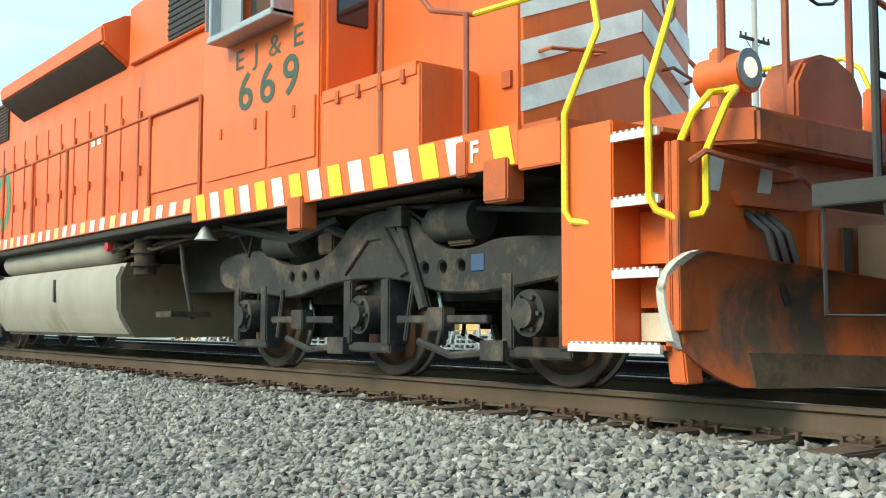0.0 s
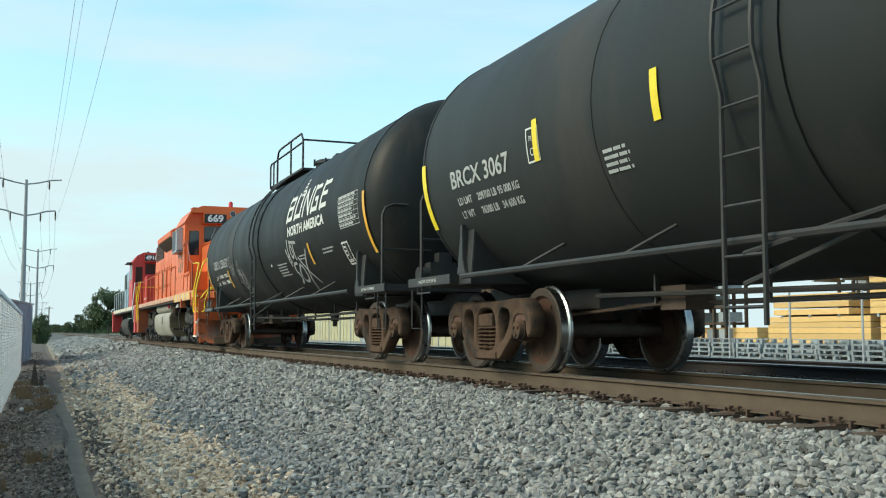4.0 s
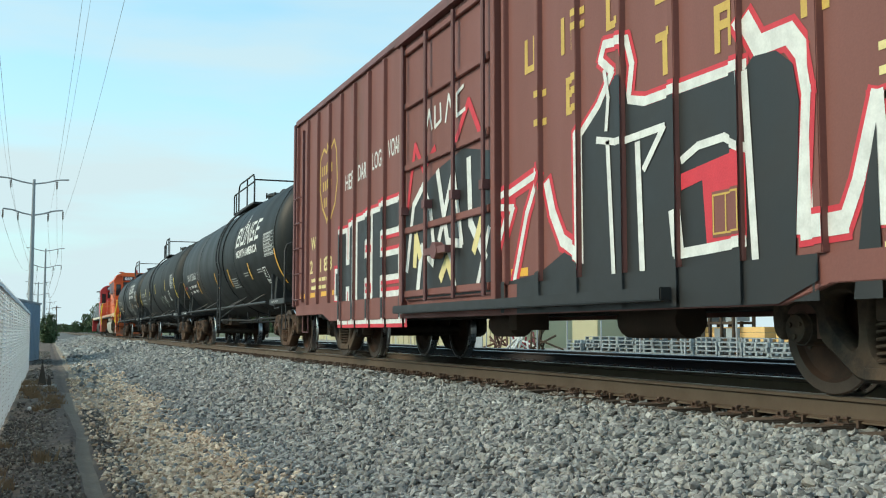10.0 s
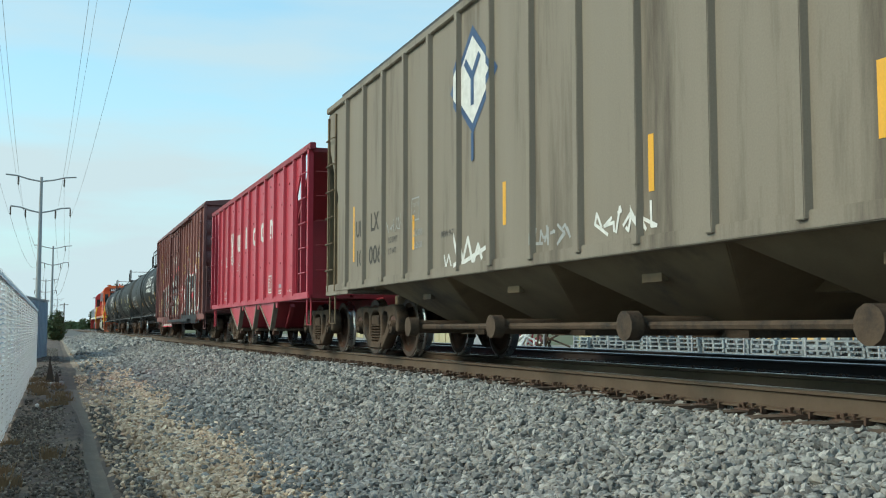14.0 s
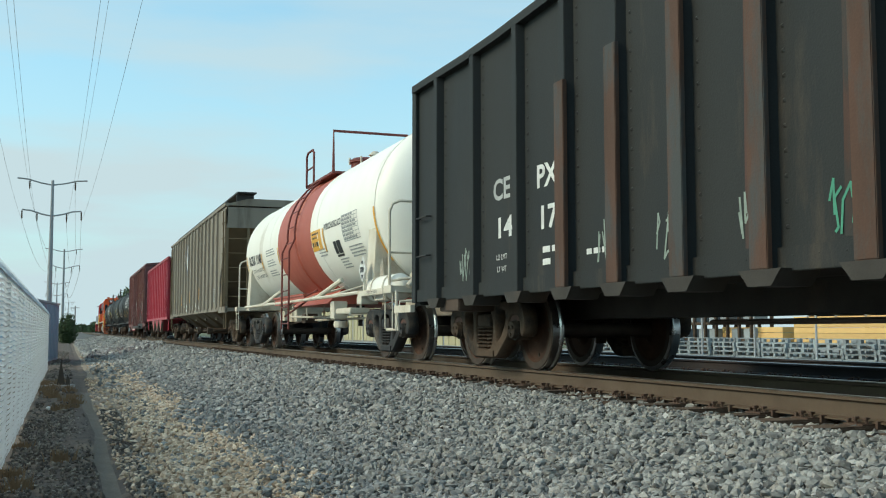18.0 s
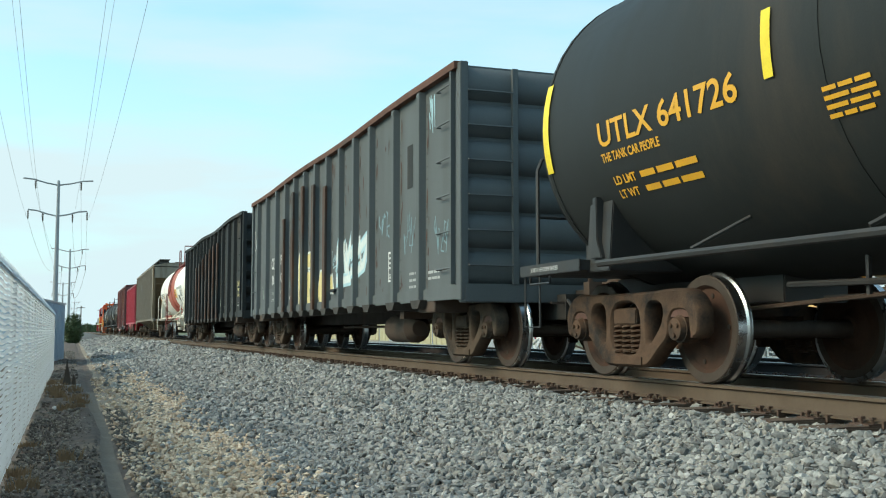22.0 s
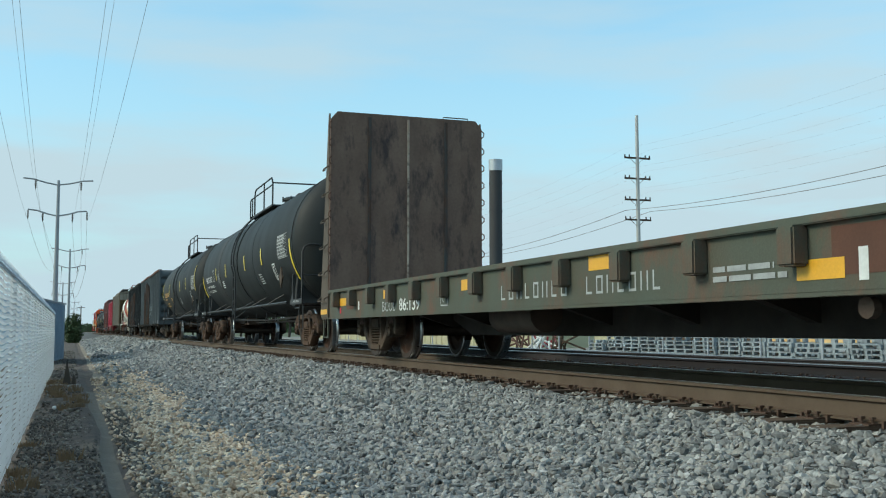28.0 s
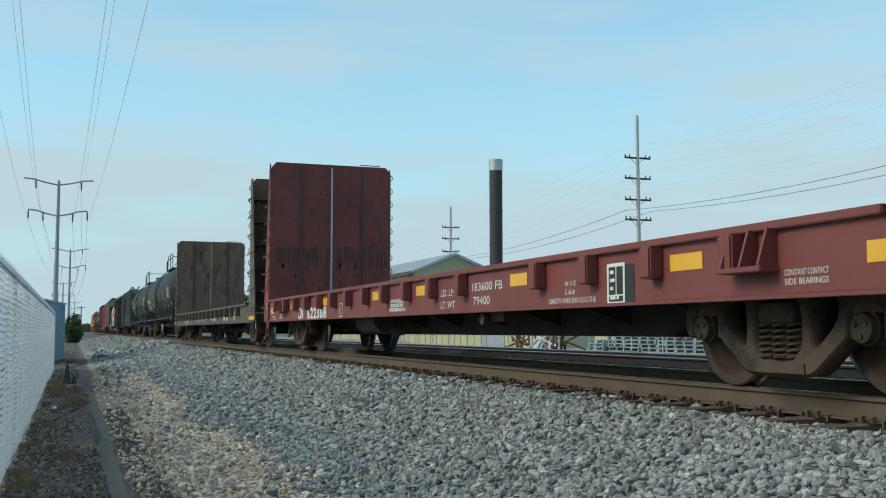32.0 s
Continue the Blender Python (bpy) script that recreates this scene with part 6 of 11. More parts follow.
for x in (-1, 1):
    d = part("door", Shape().box(x * (HB + 0.01), x * (HB + 0.055), -1.38, 1.38, 0.82, 4.12), M["boxcar"], car, bevel=0.006)
    for z in (0.9, 1.7, 2.5, 3.3, 4.0):
        part("door_rail", Shape().box(x * (HB + 0.05), x * (HB + 0.10), -1.36, 1.36, z - 0.04, z + 0.04), M["boxcar"], d, bevel=0.008)
    for y in (-1.3, -0.45, 0.45, 1.3):
        part("lock_bar", Shape().cyl((x * (HB + 0.13), y, 0.8), (x * (HB + 0.13), y, 4.05), 0.025, 7), M["boxcar_dark"], d)
        part("bar_bracket", Shape().box(x * (HB + 0.05), x * (HB + 0.16), y - 0.05, y + 0.05, 1.9, 2.0), M["boxcar_dark"], d)
    part("door_handle", Shape().box(x * (HB + 0.10), x * (HB + 0.19), -0.35, 0.35, 1.32, 1.40).cyl((x * (HB + 0.1), 0, 1.36), (x * (HB + 0.2), 0, 1.36), 0.1, 10), M["boxcar_dark"], d)
    part("door_track", Shape().box(x * (HB + 0.02), x * (HB + 0.16), -4.6, 1.6, 0.66, 0.76), M["black_ink" if x < 0 else "boxcar_dark"], car, bevel=0.01)
    part("door_track", Shape().box(x * (HB + 0.02), x * (HB + 0.14), -4.4, 1.6, 4.13, 4.2), M["boxcar_dark"], car)
    for y in (1.47, -1.47):
        part("door_post", Shape().box(x * (HB - 0.01), x * (HB + 0.10), y - 0.055, y + 0.055, 0.74, 4.2), M["boxcar"], car, bevel=0.006)
for k, y in ((1, 7.33), (-1, -7.33)):
    grab_set(car, -HB - 0.05, y, 1.0, 3.2 if k > 0 else 4.0, 0.46, 0.5, M["boxcar_dark"])
    ys = y - 0.26 if k > 0 else y + 0.28
    part("ladder_stile", Shape().box(-HB - 0.075, -HB - 0.03, ys - 0.02, ys + 0.02, 0.95, 4.05), M["boxcar_dark"], car)
    part("sill_step", u_iron(-1.5, y - 0.2, y + 0.2, 0.74, 0.32, 0.016), M["boxcar_dark"], car)
# end hand rails: one long bar and a short three-bar frame by the near corner, each end
for k in (1, -1):
    ye = k * 7.97
    part("end_rail", Shape().tube([(-1.56, k * 7.85, 2.31), (-1.55, ye, 2.31), (-0.1, ye, 2.29), (-0.1, k * 7.85, 2.29)], 0.018, 6), M["boxcar_dark"], car)
    part("end_ladder", Shape().tube([(-1.54, ye, 0.95), (-1.54, ye, 2.3)], 0.018, 6).tube([(-1.11, k * 7.85, 0.97), (-1.11, ye, 0.97), (-1.11, ye, 1.88), (-1.54, ye, 1.88)], 0.02, 6).tube([(-1.54, ye, 1.43), (-1.11, ye, 1.43)], 0.018, 6).tube([(-1.54, ye, 0.97), (-1.11, ye, 0.97)], 0.018, 6), M["boxcar_dark"], car)
    part("crossover_board", Shape().box(-0.92, 0.92, min(k * 7.88, k * 8.12), max(k * 7.88, k * 8.12), 1.10, 1.13), M["galvanised"], car, bevel=0.004)
part("air_reservoir", Shape().cyl((-0.5, -2.2, 0.54), (-0.5, -3.2, 0.54), 0.17, 14), M["brown_under"], car)
part("brake_cylinder", Shape().cyl((-0.8, -0.3, 0.52), (-0.8, 0.3, 0.52), 0.15, 12).box(-1.0, -0.6, -0.6, -0.4, 0.45, 0.66), M["brown_under"], car)
INK = (M["red_ink"], M["white_ink"], M["black_ink"])


def block_letters(car, surf, rects, grow=(0.13, 0.08, 0.0), lift=0.004, holes=()):
    """Fat spray letters: red halo, white outline, black body, built from upright blocks."""
    for i, (g, m) in enumerate(zip(grow, INK)):
        polys = []
        for y0, y1, z0, z1 in rects:
            a, b = max(y0, y1) + g, min(y0, y1) - g
            polys.append(rect(a, b, z0 - g, z1 + g))
        decal("spray_letters", car, surf, m, [p for p in polys], lift=lift + 0.0035 * i)


end_face = DishSurf(60.0, 7.30, 2.45, 0.57)
for y, z, w, n in ((0.49, 2.82, 0.34, 3), (0.55, 2.17, 0.42, 1), (0.42, 1.70, 0.26, 2), (-0.2, 3.3, 0.3, 2)):
    bars(car, end_face, y, z, w, n, M["dim_ink"], h=0.04, pitch=0.085, words=3, seed=int(z * 9))
shield = [(6.02, 3.35), (5.8, 3.5), (5.62, 3.42), (5.48, 3.6), (5.33, 3.45), (5.12, 3.55), (4.98, 3.35), (4.92, 2.85), (5.05, 2.5), (5.45, 2.18), (5.85, 2.5), (6.03, 2.85), (6.02, 3.35)]
decal("railway_shield", car, BS, M["gold_ink"], stroke(shield, 0.05))
for i, (w, z) in enumerate(((0.8, 3.05), (0.7, 2.78), (0.25, 2.5))):
    decal("shield_bars", car, BS, M["gold_ink"], [rect(5.9 - k * 0.12 - i * 0.06, 5.84 - k * 0.12 - i * 0.06, z, z + 0.16) for k in range(int(w / 0.12))])
letters(car, BS, "WC", 6.62, 1.86, 0.2, M["cream_ink"], length=0.5, bold=0.01)
letters(car, BS, "21183", 6.72, 1.44, 0.22, M["cream_ink"], length=1.5, bold=0.008, spacing=1.5)
bars(car, BS, 6.6, 1.28, 1.2, 2, M["cream_ink"], h=0.06, pitch=0.13, words=4, seed=2)
for y in (7.2, 6.45, 5.7, 4.98):
    decal("reflective_stripe", car, BS, M["yellow"], [rect(y + 0.22, y - 0.22, 1.02, 1.10)])
for y in (-7.46, -1.9):
    decal("reflective_stripe", car, BS, M["yellow"], [rect(y + 0.19, y - 0.19, 0.97, 1.05)])
for i, (body, y) in enumerate((("HEEF", 4.45), ("DARK", 3.75), ("LOGC", 3.02), ("VOAK", 2.28))):
    letters(car, BS, body, y, 2.62 + 0.06 * i, 0.24, M["white_ink"], length=0.58, bold=0.004, name="spray_tag")
# the first word: H E E in blocks
block_letters(car, BS, [(4.95, 4.72, 1.0, 1.35), (4.68, 4.35, 0.62, 1.95), (4.35, 4.15, 1.12, 1.45), (4.15, 3.85, 0.62, 2.02), (3.72, 3.35, 0.62, 2.06), (3.35, 3.05, 1.75, 2.08), (3.35, 3.08, 1.2, 1.48), (3.35, 3.0, 0.62, 0.9), (2.95, 2.6, 0.62, 2.1),
                       (2.6, 1.62, 1.82, 2.14), (2.6, 1.7, 1.2, 1.45), (2.6, 1.6, 0.62, 0.9)])
decal("spray_fill", car, BS, M["black_ink"], [rect(4.68, 1.6, 0.62, 0.86)], lift=0.0145)
DS = Flat(HB + 0.056)
decal("spray_fill", car, DS, M["black_ink"], [[(1.36, 0.84), (-1.36, 0.84), (-1.36, 2.3), (-0.6, 2.45), (0.1, 2.35), (0.7, 2.2), (1.36, 1.9)]], lift=0.004)
decal("spray_strokes", car, DS, M["white_ink"], stroke([(1.3, 1.2), (1.05, 2.0), (0.7, 2.2), (0.45, 1.9), (0.35, 1.5)], 0.10) + stroke([(0.9, 0.9), (0.75, 1.45), (0.35, 1.25)], 0.12) + stroke([(0.2, 2.3), (-0.1, 1.5), (-0.35, 0.9)], 0.11)
      + stroke([(0.15, 1.5), (-0.3, 2.25), (-0.55, 1.4), (-0.1, 1.45)], 0.10) + stroke([(-0.75, 2.3), (-0.8, 1.6), (-1.2, 1.2)], 0.12) + stroke([(-1.0, 0.95), (-1.3, 1.5)], 0.08), lift=0.008)
decal("spray_strokes", car, DS, M["cream_ink"], stroke([(1.0, 1.25), (0.95, 1.6), (0.8, 1.35)], 0.13) + stroke([(0.1, 1.05), (-0.1, 1.25), (-0.3, 1.0)], 0.12) + stroke([(-0.9, 1.3), (-1.1, 1.6)], 0.12), lift=0.010)
decal("spray_strokes", car, DS, M["red_ink"], stroke([(1.3, 1.95), (1.0, 2.75), (0.7, 2.4), (0.3, 2.6)], 0.09) + stroke([(-0.3, 2.5), (-0.75, 2.95), (-1.1, 2.5)], 0.09), lift=0.006)
decal("spray_tag", car, DS, M["white_ink"], stroke([(0.6, 2.85), (0.5, 3.1), (0.4, 2.85)], 0.045) + stroke([(0.3, 3.1), (0.3, 2.85), (0.1, 2.9), (0.12, 3.1)], 0.045) + stroke([(-0.05, 2.85), (-0.15, 3.15), (-0.3, 2.85)], 0.045) + stroke([(-0.6, 3.15), (-0.4, 3.1), (-0.4, 2.85), (-0.65, 2.88)], 0.045), lift=0.006)
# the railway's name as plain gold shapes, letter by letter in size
def gold_shape(kind, y, z, h=0.34, w=0.25, t=0.065):
    up = {"open": [], "left": [rect(y, y - t, z, z + h)], "both": [rect(y, y - t, z, z + h), rect(y - w + t, y - w, z, z + h)], "mid": [rect(y - w / 2 + t / 2, y - w / 2 - t / 2, z, z + h)]}
    flat = {"top": [rect(y, y - w, z + h - t, z + h)], "foot": [rect(y, y - w, z, z + t)], "bar": [rect(y, y - w, z + h * 0.45, z + h * 0.45 + t)]}
    a, *rest = kind.split()
    decal("railway_name", car, BS, M["gold_ink"], up[a] + [q for k in rest for q in flat[k]], lift=0.005)


for kind, y in (("both foot", -2.05), ("mid", -2.72), ("left top bar", -3.0), ("left top foot", -3.62), ("both top foot", -4.36), ("both", -5.1), ("left top bar", -5.82), ("mid", -6.12), ("both", -6.53)):
    gold_shape(kind, y, 2.93)
for kind, y in (("left top foot", -2.26), ("left top bar foot", -2.9), ("mid top", -4.36), ("both top bar", -5.1), ("both top bar", -5.98), ("left foot", -6.56)):
    gold_shape(kind, y, 2.36)
# second word: lightning, hook, flame pillar, arch with a window, and a last spike
ZIG = [(-1.32, 1.03), (-1.77, 1.66), (-1.13, 1.72), (-2.35, 1.93), (-2.08, 1.57), (-1.77, 0.89)]
HOOK = [(-2.51, 1.8), (-2.62, 1.52), (-2.81, 1.25), (-3.28, 1.04)]
FLAME = [(-3.17, 1.0), (-3.15, 2.14), (-3.48, 2.34), (-3.71, 2.57), (-3.52, 2.71), (-3.59, 2.83), (-3.94, 2.78), (-4.02, 2.56), (-3.96, 2.28), (-4.2, 2.22), (-5.43, 2.21)]
SPIRE = [(-5.44, 2.5), (-5.57, 2.3), (-5.87, 2.3), (-5.99, 2.15), (-6.04, 1.89), (-5.96, 1.06), (-6.3, 1.07)]
TAIL = [(-6.3, 1.07), (-6.42, 1.3), (-6.58, 1.76), (-6.62, 1.05), (-6.84, 1.56), (-6.83, 0.72)]
for line, halo, white in ((ZIG, 0.18, 0.07), (HOOK, 0.22, 0.12), (FLAME, 0.15, 0.075), (SPIRE, 0.22, 0.14), (TAIL, 0.17, 0.10)):
    decal("spray_halo", car, BS, M["red_ink"], stroke(line, halo), lift=0.004)
    decal("spray_outline", car, BS, M["white_ink"], stroke(line, white), lift=0.0075)
decal("spray_fill", car, Flat(HB + 0.031), M["black_ink"], [[(-1.9, 0.61), (-1.9, 0.9), (-5.72, 0.9), (-6.1, 0.9), (-6.1, 0.74), (-5.74, 0.61)]], lift=0.004)
decal("spray_fill", car, BS, M["black_ink"], [[(-1.5, 0.62), (-1.5, 0.92), (-2.35, 0.98), (-2.85, 1.14), (-3.28, 0.98), (-6.1, 0.86), (-6.1, 0.62)]], lift=0.011)
decal("spray_fill", car, BS, M["black_ink"], [[(-3.2, 0.9), (-3.19, 2.12), (-3.5, 2.3), (-3.72, 2.5), (-3.9, 2.5), (-3.95, 2.25), (-4.2, 2.18), (-4.25, 0.9)]], lift=0.0115)
decal("spray_fill", car, BS, M["black_ink"], [[(-4.25, 0.88), (-4.2, 2.18), (-5.43, 2.17), (-5.52, 2.24), (-5.75, 2.22), (-5.9, 2.1), (-5.95, 1.86), (-5.88, 0.88)]], lift=0.012)
decal("spray_fill", car, BS, M["black_ink"], [[(-6.36, 0.62), (-6.46, 1.2), (-6.57, 1.6), (-6.58, 0.62)]], lift=0.0125)
decal("spray_window", car, BS, M["red_ink"], [[(-4.68, 1.58), (-5.42, 1.66), (-5.42, 1.05), (-4.98, 1.03), (-4.94, 1.5), (-4.68, 1.46)]], lift=0.0155)
decal("spray_window", car, BS, M["boxcar"], [rect(-5.05, -5.41, 1.08, 1.40)], lift=0.0185)
decal("spray_window", car, BS, M["gold_ink"], border(-5.06, -5.40, 1.10, 1.38, 0.014) + [rect(-5.20, -5.214, 1.10, 1.38)], lift=0.021)
for line, w in (([(-3.64, 1.99), (-3.72, 0.77)], 0.06), ([(-4.1, 1.9), (-4.15, 0.76)], 0.075), ([(-3.47, 2.04), (-3.83, 1.96), (-4.47, 1.97), (-4.19, 1.69)], 0.06), ([(-5.43, 2.15), (-5.51, 0.82)], 0.07), ([(-4.63, 1.3), (-4.67, 1.0), (-4.98, 1.01), (-5.4, 1.03)], 0.075),
                ([(-4.7, 1.68), (-4.9, 1.75), (-5.2, 1.76), (-5.42, 1.65)], 0.06), ([(-3.6, 2.6), (-3.66, 2.36), (-3.62, 2.1)], 0.05)):
    decal("spray_strokes", car, BS, M["white_ink"], stroke(line, w), lift=0.0185)
for y in (-0.2, -1.55, -3.0, -3.4, -4.1):
    decal("spray_drip", car, BS, M["white_ink"], [rect(y, y - 0.1, 0.62, 0.74)], lift=0.0065)
letters(car, BS, "KUDES", -5.84, 2.73, 0.17, M["white_ink"], length=0.62, bold=0.004, lift=0.012, name="spray_tag")
bars(car, BS, -6.6, 2.0, 0.22, 9, M["cream_ink"], h=0.05, pitch=0.14, words=1, seed=8)
bars(car, BS, 6.7, 0.8, 0.5, 2, M["white_ink"], h=0.03, pitch=0.06, words=2, seed=3)

# ---- red aggregate hopper ----
yc, tc = SPOT["hopper_red"]
car = vehicle("open_hopper", "bright red ribbed open hopper car with sloping bays", "hopper car", yc)
for k in (1, -1):
    add_truck(car, k * tc / 2, "truck_grey")
add_couplers(car, 6.95)
HV = 1.55
for x in (-1, 1):
    part("side_wall", Shape().prism([(-4.98, 1.02), (4.86, 1.02), (4.86, 3.0), (5.55, 3.72), (-5.6, 3.72), (-4.98, 3.0)], "x", x * HV, x * (HV - 0.03)), M["red"], car)
    part("top_chord", Shape().box(x * HV - 0.05, x * HV + 0.06, -6.3, 6.25, 3.70, 3.82), M["red_dark"], car, bevel=0.01)
    part("side_sill", Shape().box(x * HV - 0.04, x * HV + 0.05, -6.2, 6.0, 0.98, 1.10), M["red"], car, bevel=0.01)
part("end_sheet", Shape().prism([(6.2, 3.74), (6.2, 3.66), (3.1, 1.0), (3.05, 1.06)], "x", -HV + 0.03, HV - 0.03), M["red_dark"], car)
part("end_sheet", Shape().prism([(-6.2, 3.74), (-6.2, 3.66), (-3.4, 1.0), (-3.35, 1.06)], "x", -HV + 0.03, HV - 0.03), M["red_dark"], car)
part("bulkhead_plate", Shape().box(-HV + 0.03, HV - 0.03, -5.0, -4.96, 1.02, 2.9), M["red_dark"], car)
part("bulkhead_plate", Shape().box(-HV + 0.03, HV - 0.03, 4.84, 4.88, 1.02, 2.9), M["red_dark"], car)
part("centre_sill", Shape().box(-0.3, 0.3, -6.6, 6.6, 0.72, 1.0), M["red_dark"], car, bevel=0.01)
ribs_v = [4.75, 4.02, 3.10, 2.08, 1.06, 0.03, -0.97, -1.97, -3.0, -4.0, -4.9]
side_ribs(car, HV, ribs_v, 0.12, 0.06, 1.06, 3.72, M["red"])
VS = Flat(HV, ribs_v, 0.085, 0.06)
for k in (1, -1):
    part("end_floor", Shape().box(-HV, HV, min(k * 4.9, k * 6.2), max(k * 4.9, k * 6.2), 0.98, 1.05), M["red_dark"], car, bevel=0.006)
    for x in (-1, 1):
        part("corner_post", Shape().box(x * HV - 0.05, x * HV + 0.05, k * 6.12 - 0.05, k * 6.12 + 0.05, 1.0, 3.75), M["red"], car, bevel=0.006)
        part("ladder_stile", Shape().box(x * HV - 0.04, x * HV + 0.04, k * 5.55 - 0.03, k * 5.55 + 0.03, 1.05, 3.7), M["red"], car)
    grab_set(car, -HV - 0.02, k * 5.83, 1.45, 3.7, 0.46 if k < 0 else 0.8, 0.55, M["red"])
    for i in range(5):
        part("end_rung", Shape().tube([(-HV + 0.1, k * 6.2, 1.5 + 0.45 * i), (-HV + 0.75, k * 6.2, 1.5 + 0.45 * i)], 0.013, 5), M["red_dark"], car)
    part("ladder_stile", Shape().box(-HV + 0.74, -HV + 0.82, k * 6.17 - 0.03, k * 6.17 + 0.03, 1.0, 3.7), M["red"], car)
    for x in (-0.45, 0.45):
        part("end_post", Shape().box(x - 0.06, x + 0.06, k * 6.1 - 0.06, k * 6.1 + 0.06, 1.0, 3.7), M["red_dark"], car, bevel=0.008)
    part("sill_step", u_iron(-1.5, k * 5.75, k * 6.05, 1.0, 0.5, 0.018), M["red"], car)
for y in (2.95, 0.87, -1.21):
    a, b = 1.26, 1.69
    for x in (-1, 1):
        part("chute_plate", Shape().prism([(y, 1.0), (y - b, 1.0), (y - a - 0.02, 0.44), (y - a + 0.06, 0.43)], "x", x * (HV - 0.02), x * (HV - 0.06)), M["red"], car, bevel=0.004)
        part("chute_edge", Shape().prism([(y - b, 1.0), (y - b - 0.06, 1.0), (y - a - 0.05, 0.40), (y - a, 0.43)], "x", x * (HV + 0.0), x * (HV - 0.10)), M["tan"], car)
        part("chute_lip", Shape().prism([(y + 0.02, 1.0), (y + 0.08, 1.0), (y - a + 0.02, 0.39), (y - a - 0.03, 0.42)], "x", x * (HV + 0.0), x * (HV - 0.08)), M["tan"], car)
        part("chute_gusset", Shape().prism([(y - b - 0.08, 1.02), (y - b - 0.36, 1.02), (y - b - 0.28, 0.86), (y - b - 0.16, 0.86)], "x", x * (HV - 0.01), x * (HV - 0.05)), M["red"], car, bevel=0.004)
    part("hopper_bay", Shape().prism([(y - 0.1, 1.0), (y - b - 0.05, 1.0), (y - a - 0.1, 0.46), (y - a + 0.1, 0.44)], "x", -HV + 0.1, HV - 0.1), M["red_dark"], car)
    part("gate", Shape().box(-HV + 0.05, HV - 0.05, y - a - 0.5, y - a + 0.05, 0.38, 0.43), M["truck_grey"], car, bevel=0.006)
    part("gate_arm", Shape().box(-1.24, -1.16, y - a - 0.75, y - a - 0.05, 0.64, 0.74, turn=Matrix.Rotation(-0.72, 3, "X")), M["red_dark"], car, bevel=0.008)
    part("gate_latch", Shape().cyl((-1.5, y - a - 0.12, 0.36), (-1.38, y - a - 0.12, 0.36), 0.06, 10), M["cap_red"], car)
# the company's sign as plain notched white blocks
for y, w, h, notch in ((2.85, 0.36, 0.54, "up"), (1.82, 0.38, 0.43, "cup"), (0.66, 0.17, 0.53, ""), (-0.39, 0.26, 0.41, "side"), (-1.38, 0.35, 0.43, "low"), (-2.41, 0.33, 0.41, "down")):
    z, t = 2.36, w * 0.36
    polys = [rect(y, y - w, z, z + h)]
    if notch == "up":
        q = y - w / 2
        polys = [[(y, z + h), (y - t, z + h), (q, z + 0.17), (q, z), (y - t * 0.65, z)], [(y - w + t, z + h), (y - w, z + h), (y - w + t * 0.65, z), (q, z), (q, z + 0.17)]]
    elif notch == "cup":
        polys = [rect(y, y - t, z + 0.05, z + h), rect(y - t, y - w + t, z, z + 0.12), rect(y - w + t, y - w, z, z + h)]
    elif notch == "down":
        polys = [rect(y, y - t, z, z + h), rect(y - t, y - w + t, z + h - 0.13, z + h), rect(y - w + t, y - w, z, z + h - 0.04)]
    elif notch:
        polys = [rect(y, y - t, z + 0.03, z + h - 0.03), rect(y - t, y - w, z + h - 0.12, z + h), rect(y - t, y - w, z, z + 0.12)] + ([rect(y - w + t, y - w, z + 0.12, z + h - 0.12)] if notch == "low" else [])
    decal("company_sign", car, VS, M["white_ink"], polys)
for y in (2.45, 1.6, 0.55, -0.5, -1.45, -2.45, -3.5, -4.45):
    for z in (1.75, 2.35, 2.95, 3.4):
        part("rivet_head", Shape().cyl((-HV - 0.012, y + 0.13 * math.sin(z * 9 + y), z + 0.09 * math.cos(y * 5)), (-HV + 0.01, y + 0.13 * math.sin(z * 9 + y), z + 0.09 * math.cos(y * 5)), 0.022, 7), M["red_dark"], car)
letters(car, VS, "VU", 4.47, 2.08, 0.23, M["white_ink"], bold=0.012, length=0.38)
letters(car, VS, "LX", 3.64, 2.08, 0.25, M["white_ink"], bold=0.012, length=0.38)
letters(car, VS, "9361", 2.84, 2.09, 0.25, M["white_ink"], bold=0.012, length=0.62)
letters(car, VS, "WARNING", 4.4, 1.6, 0.06, M["lemon"], length=0.28)
bars(car, VS, 4.36, 1.53, 0.22, 4, M["lemon"], h=0.025, pitch=0.045, words=2, seed=4)
letters(car, VS, "LD LMT", 3.85, 1.33, 0.075, M["white_ink"])
letters(car, VS, "LT WT", 3.85, 1.18, 0.075, M["white_ink"])
bars(car, VS, 3.45, 1.34, 0.3, 2, M["white_ink"], h=0.07, pitch=0.15, words=2, seed=5)
decal("spray_tag", car, VS, M["white_ink"], stroke([(1.72, 2.15), (1.65, 1.98), (1.78, 1.95)], 0.015) + stroke([(1.58, 2.15), (1.55, 1.98)], 0.015) + stroke([(1.44, 2.15), (1.4, 2.05), (1.5, 2.0)], 0.015))
letters(car, VS, "11-4-70", 1.85, 1.86, 0.07, M["white_ink"], name="spray_tag")
load_plate(car, VS, -2.3, 1.19, M["white_ink"], 0.38)
decal("data_plate", car, VS, M["galvanised"], [rect(4.45, 4.25, 1.12, 1.28)])
letters(car, VS, "2 INCH HF COMP SHOES", -4.2, 1.15, 0.045, M["white_ink"], length=0.42)
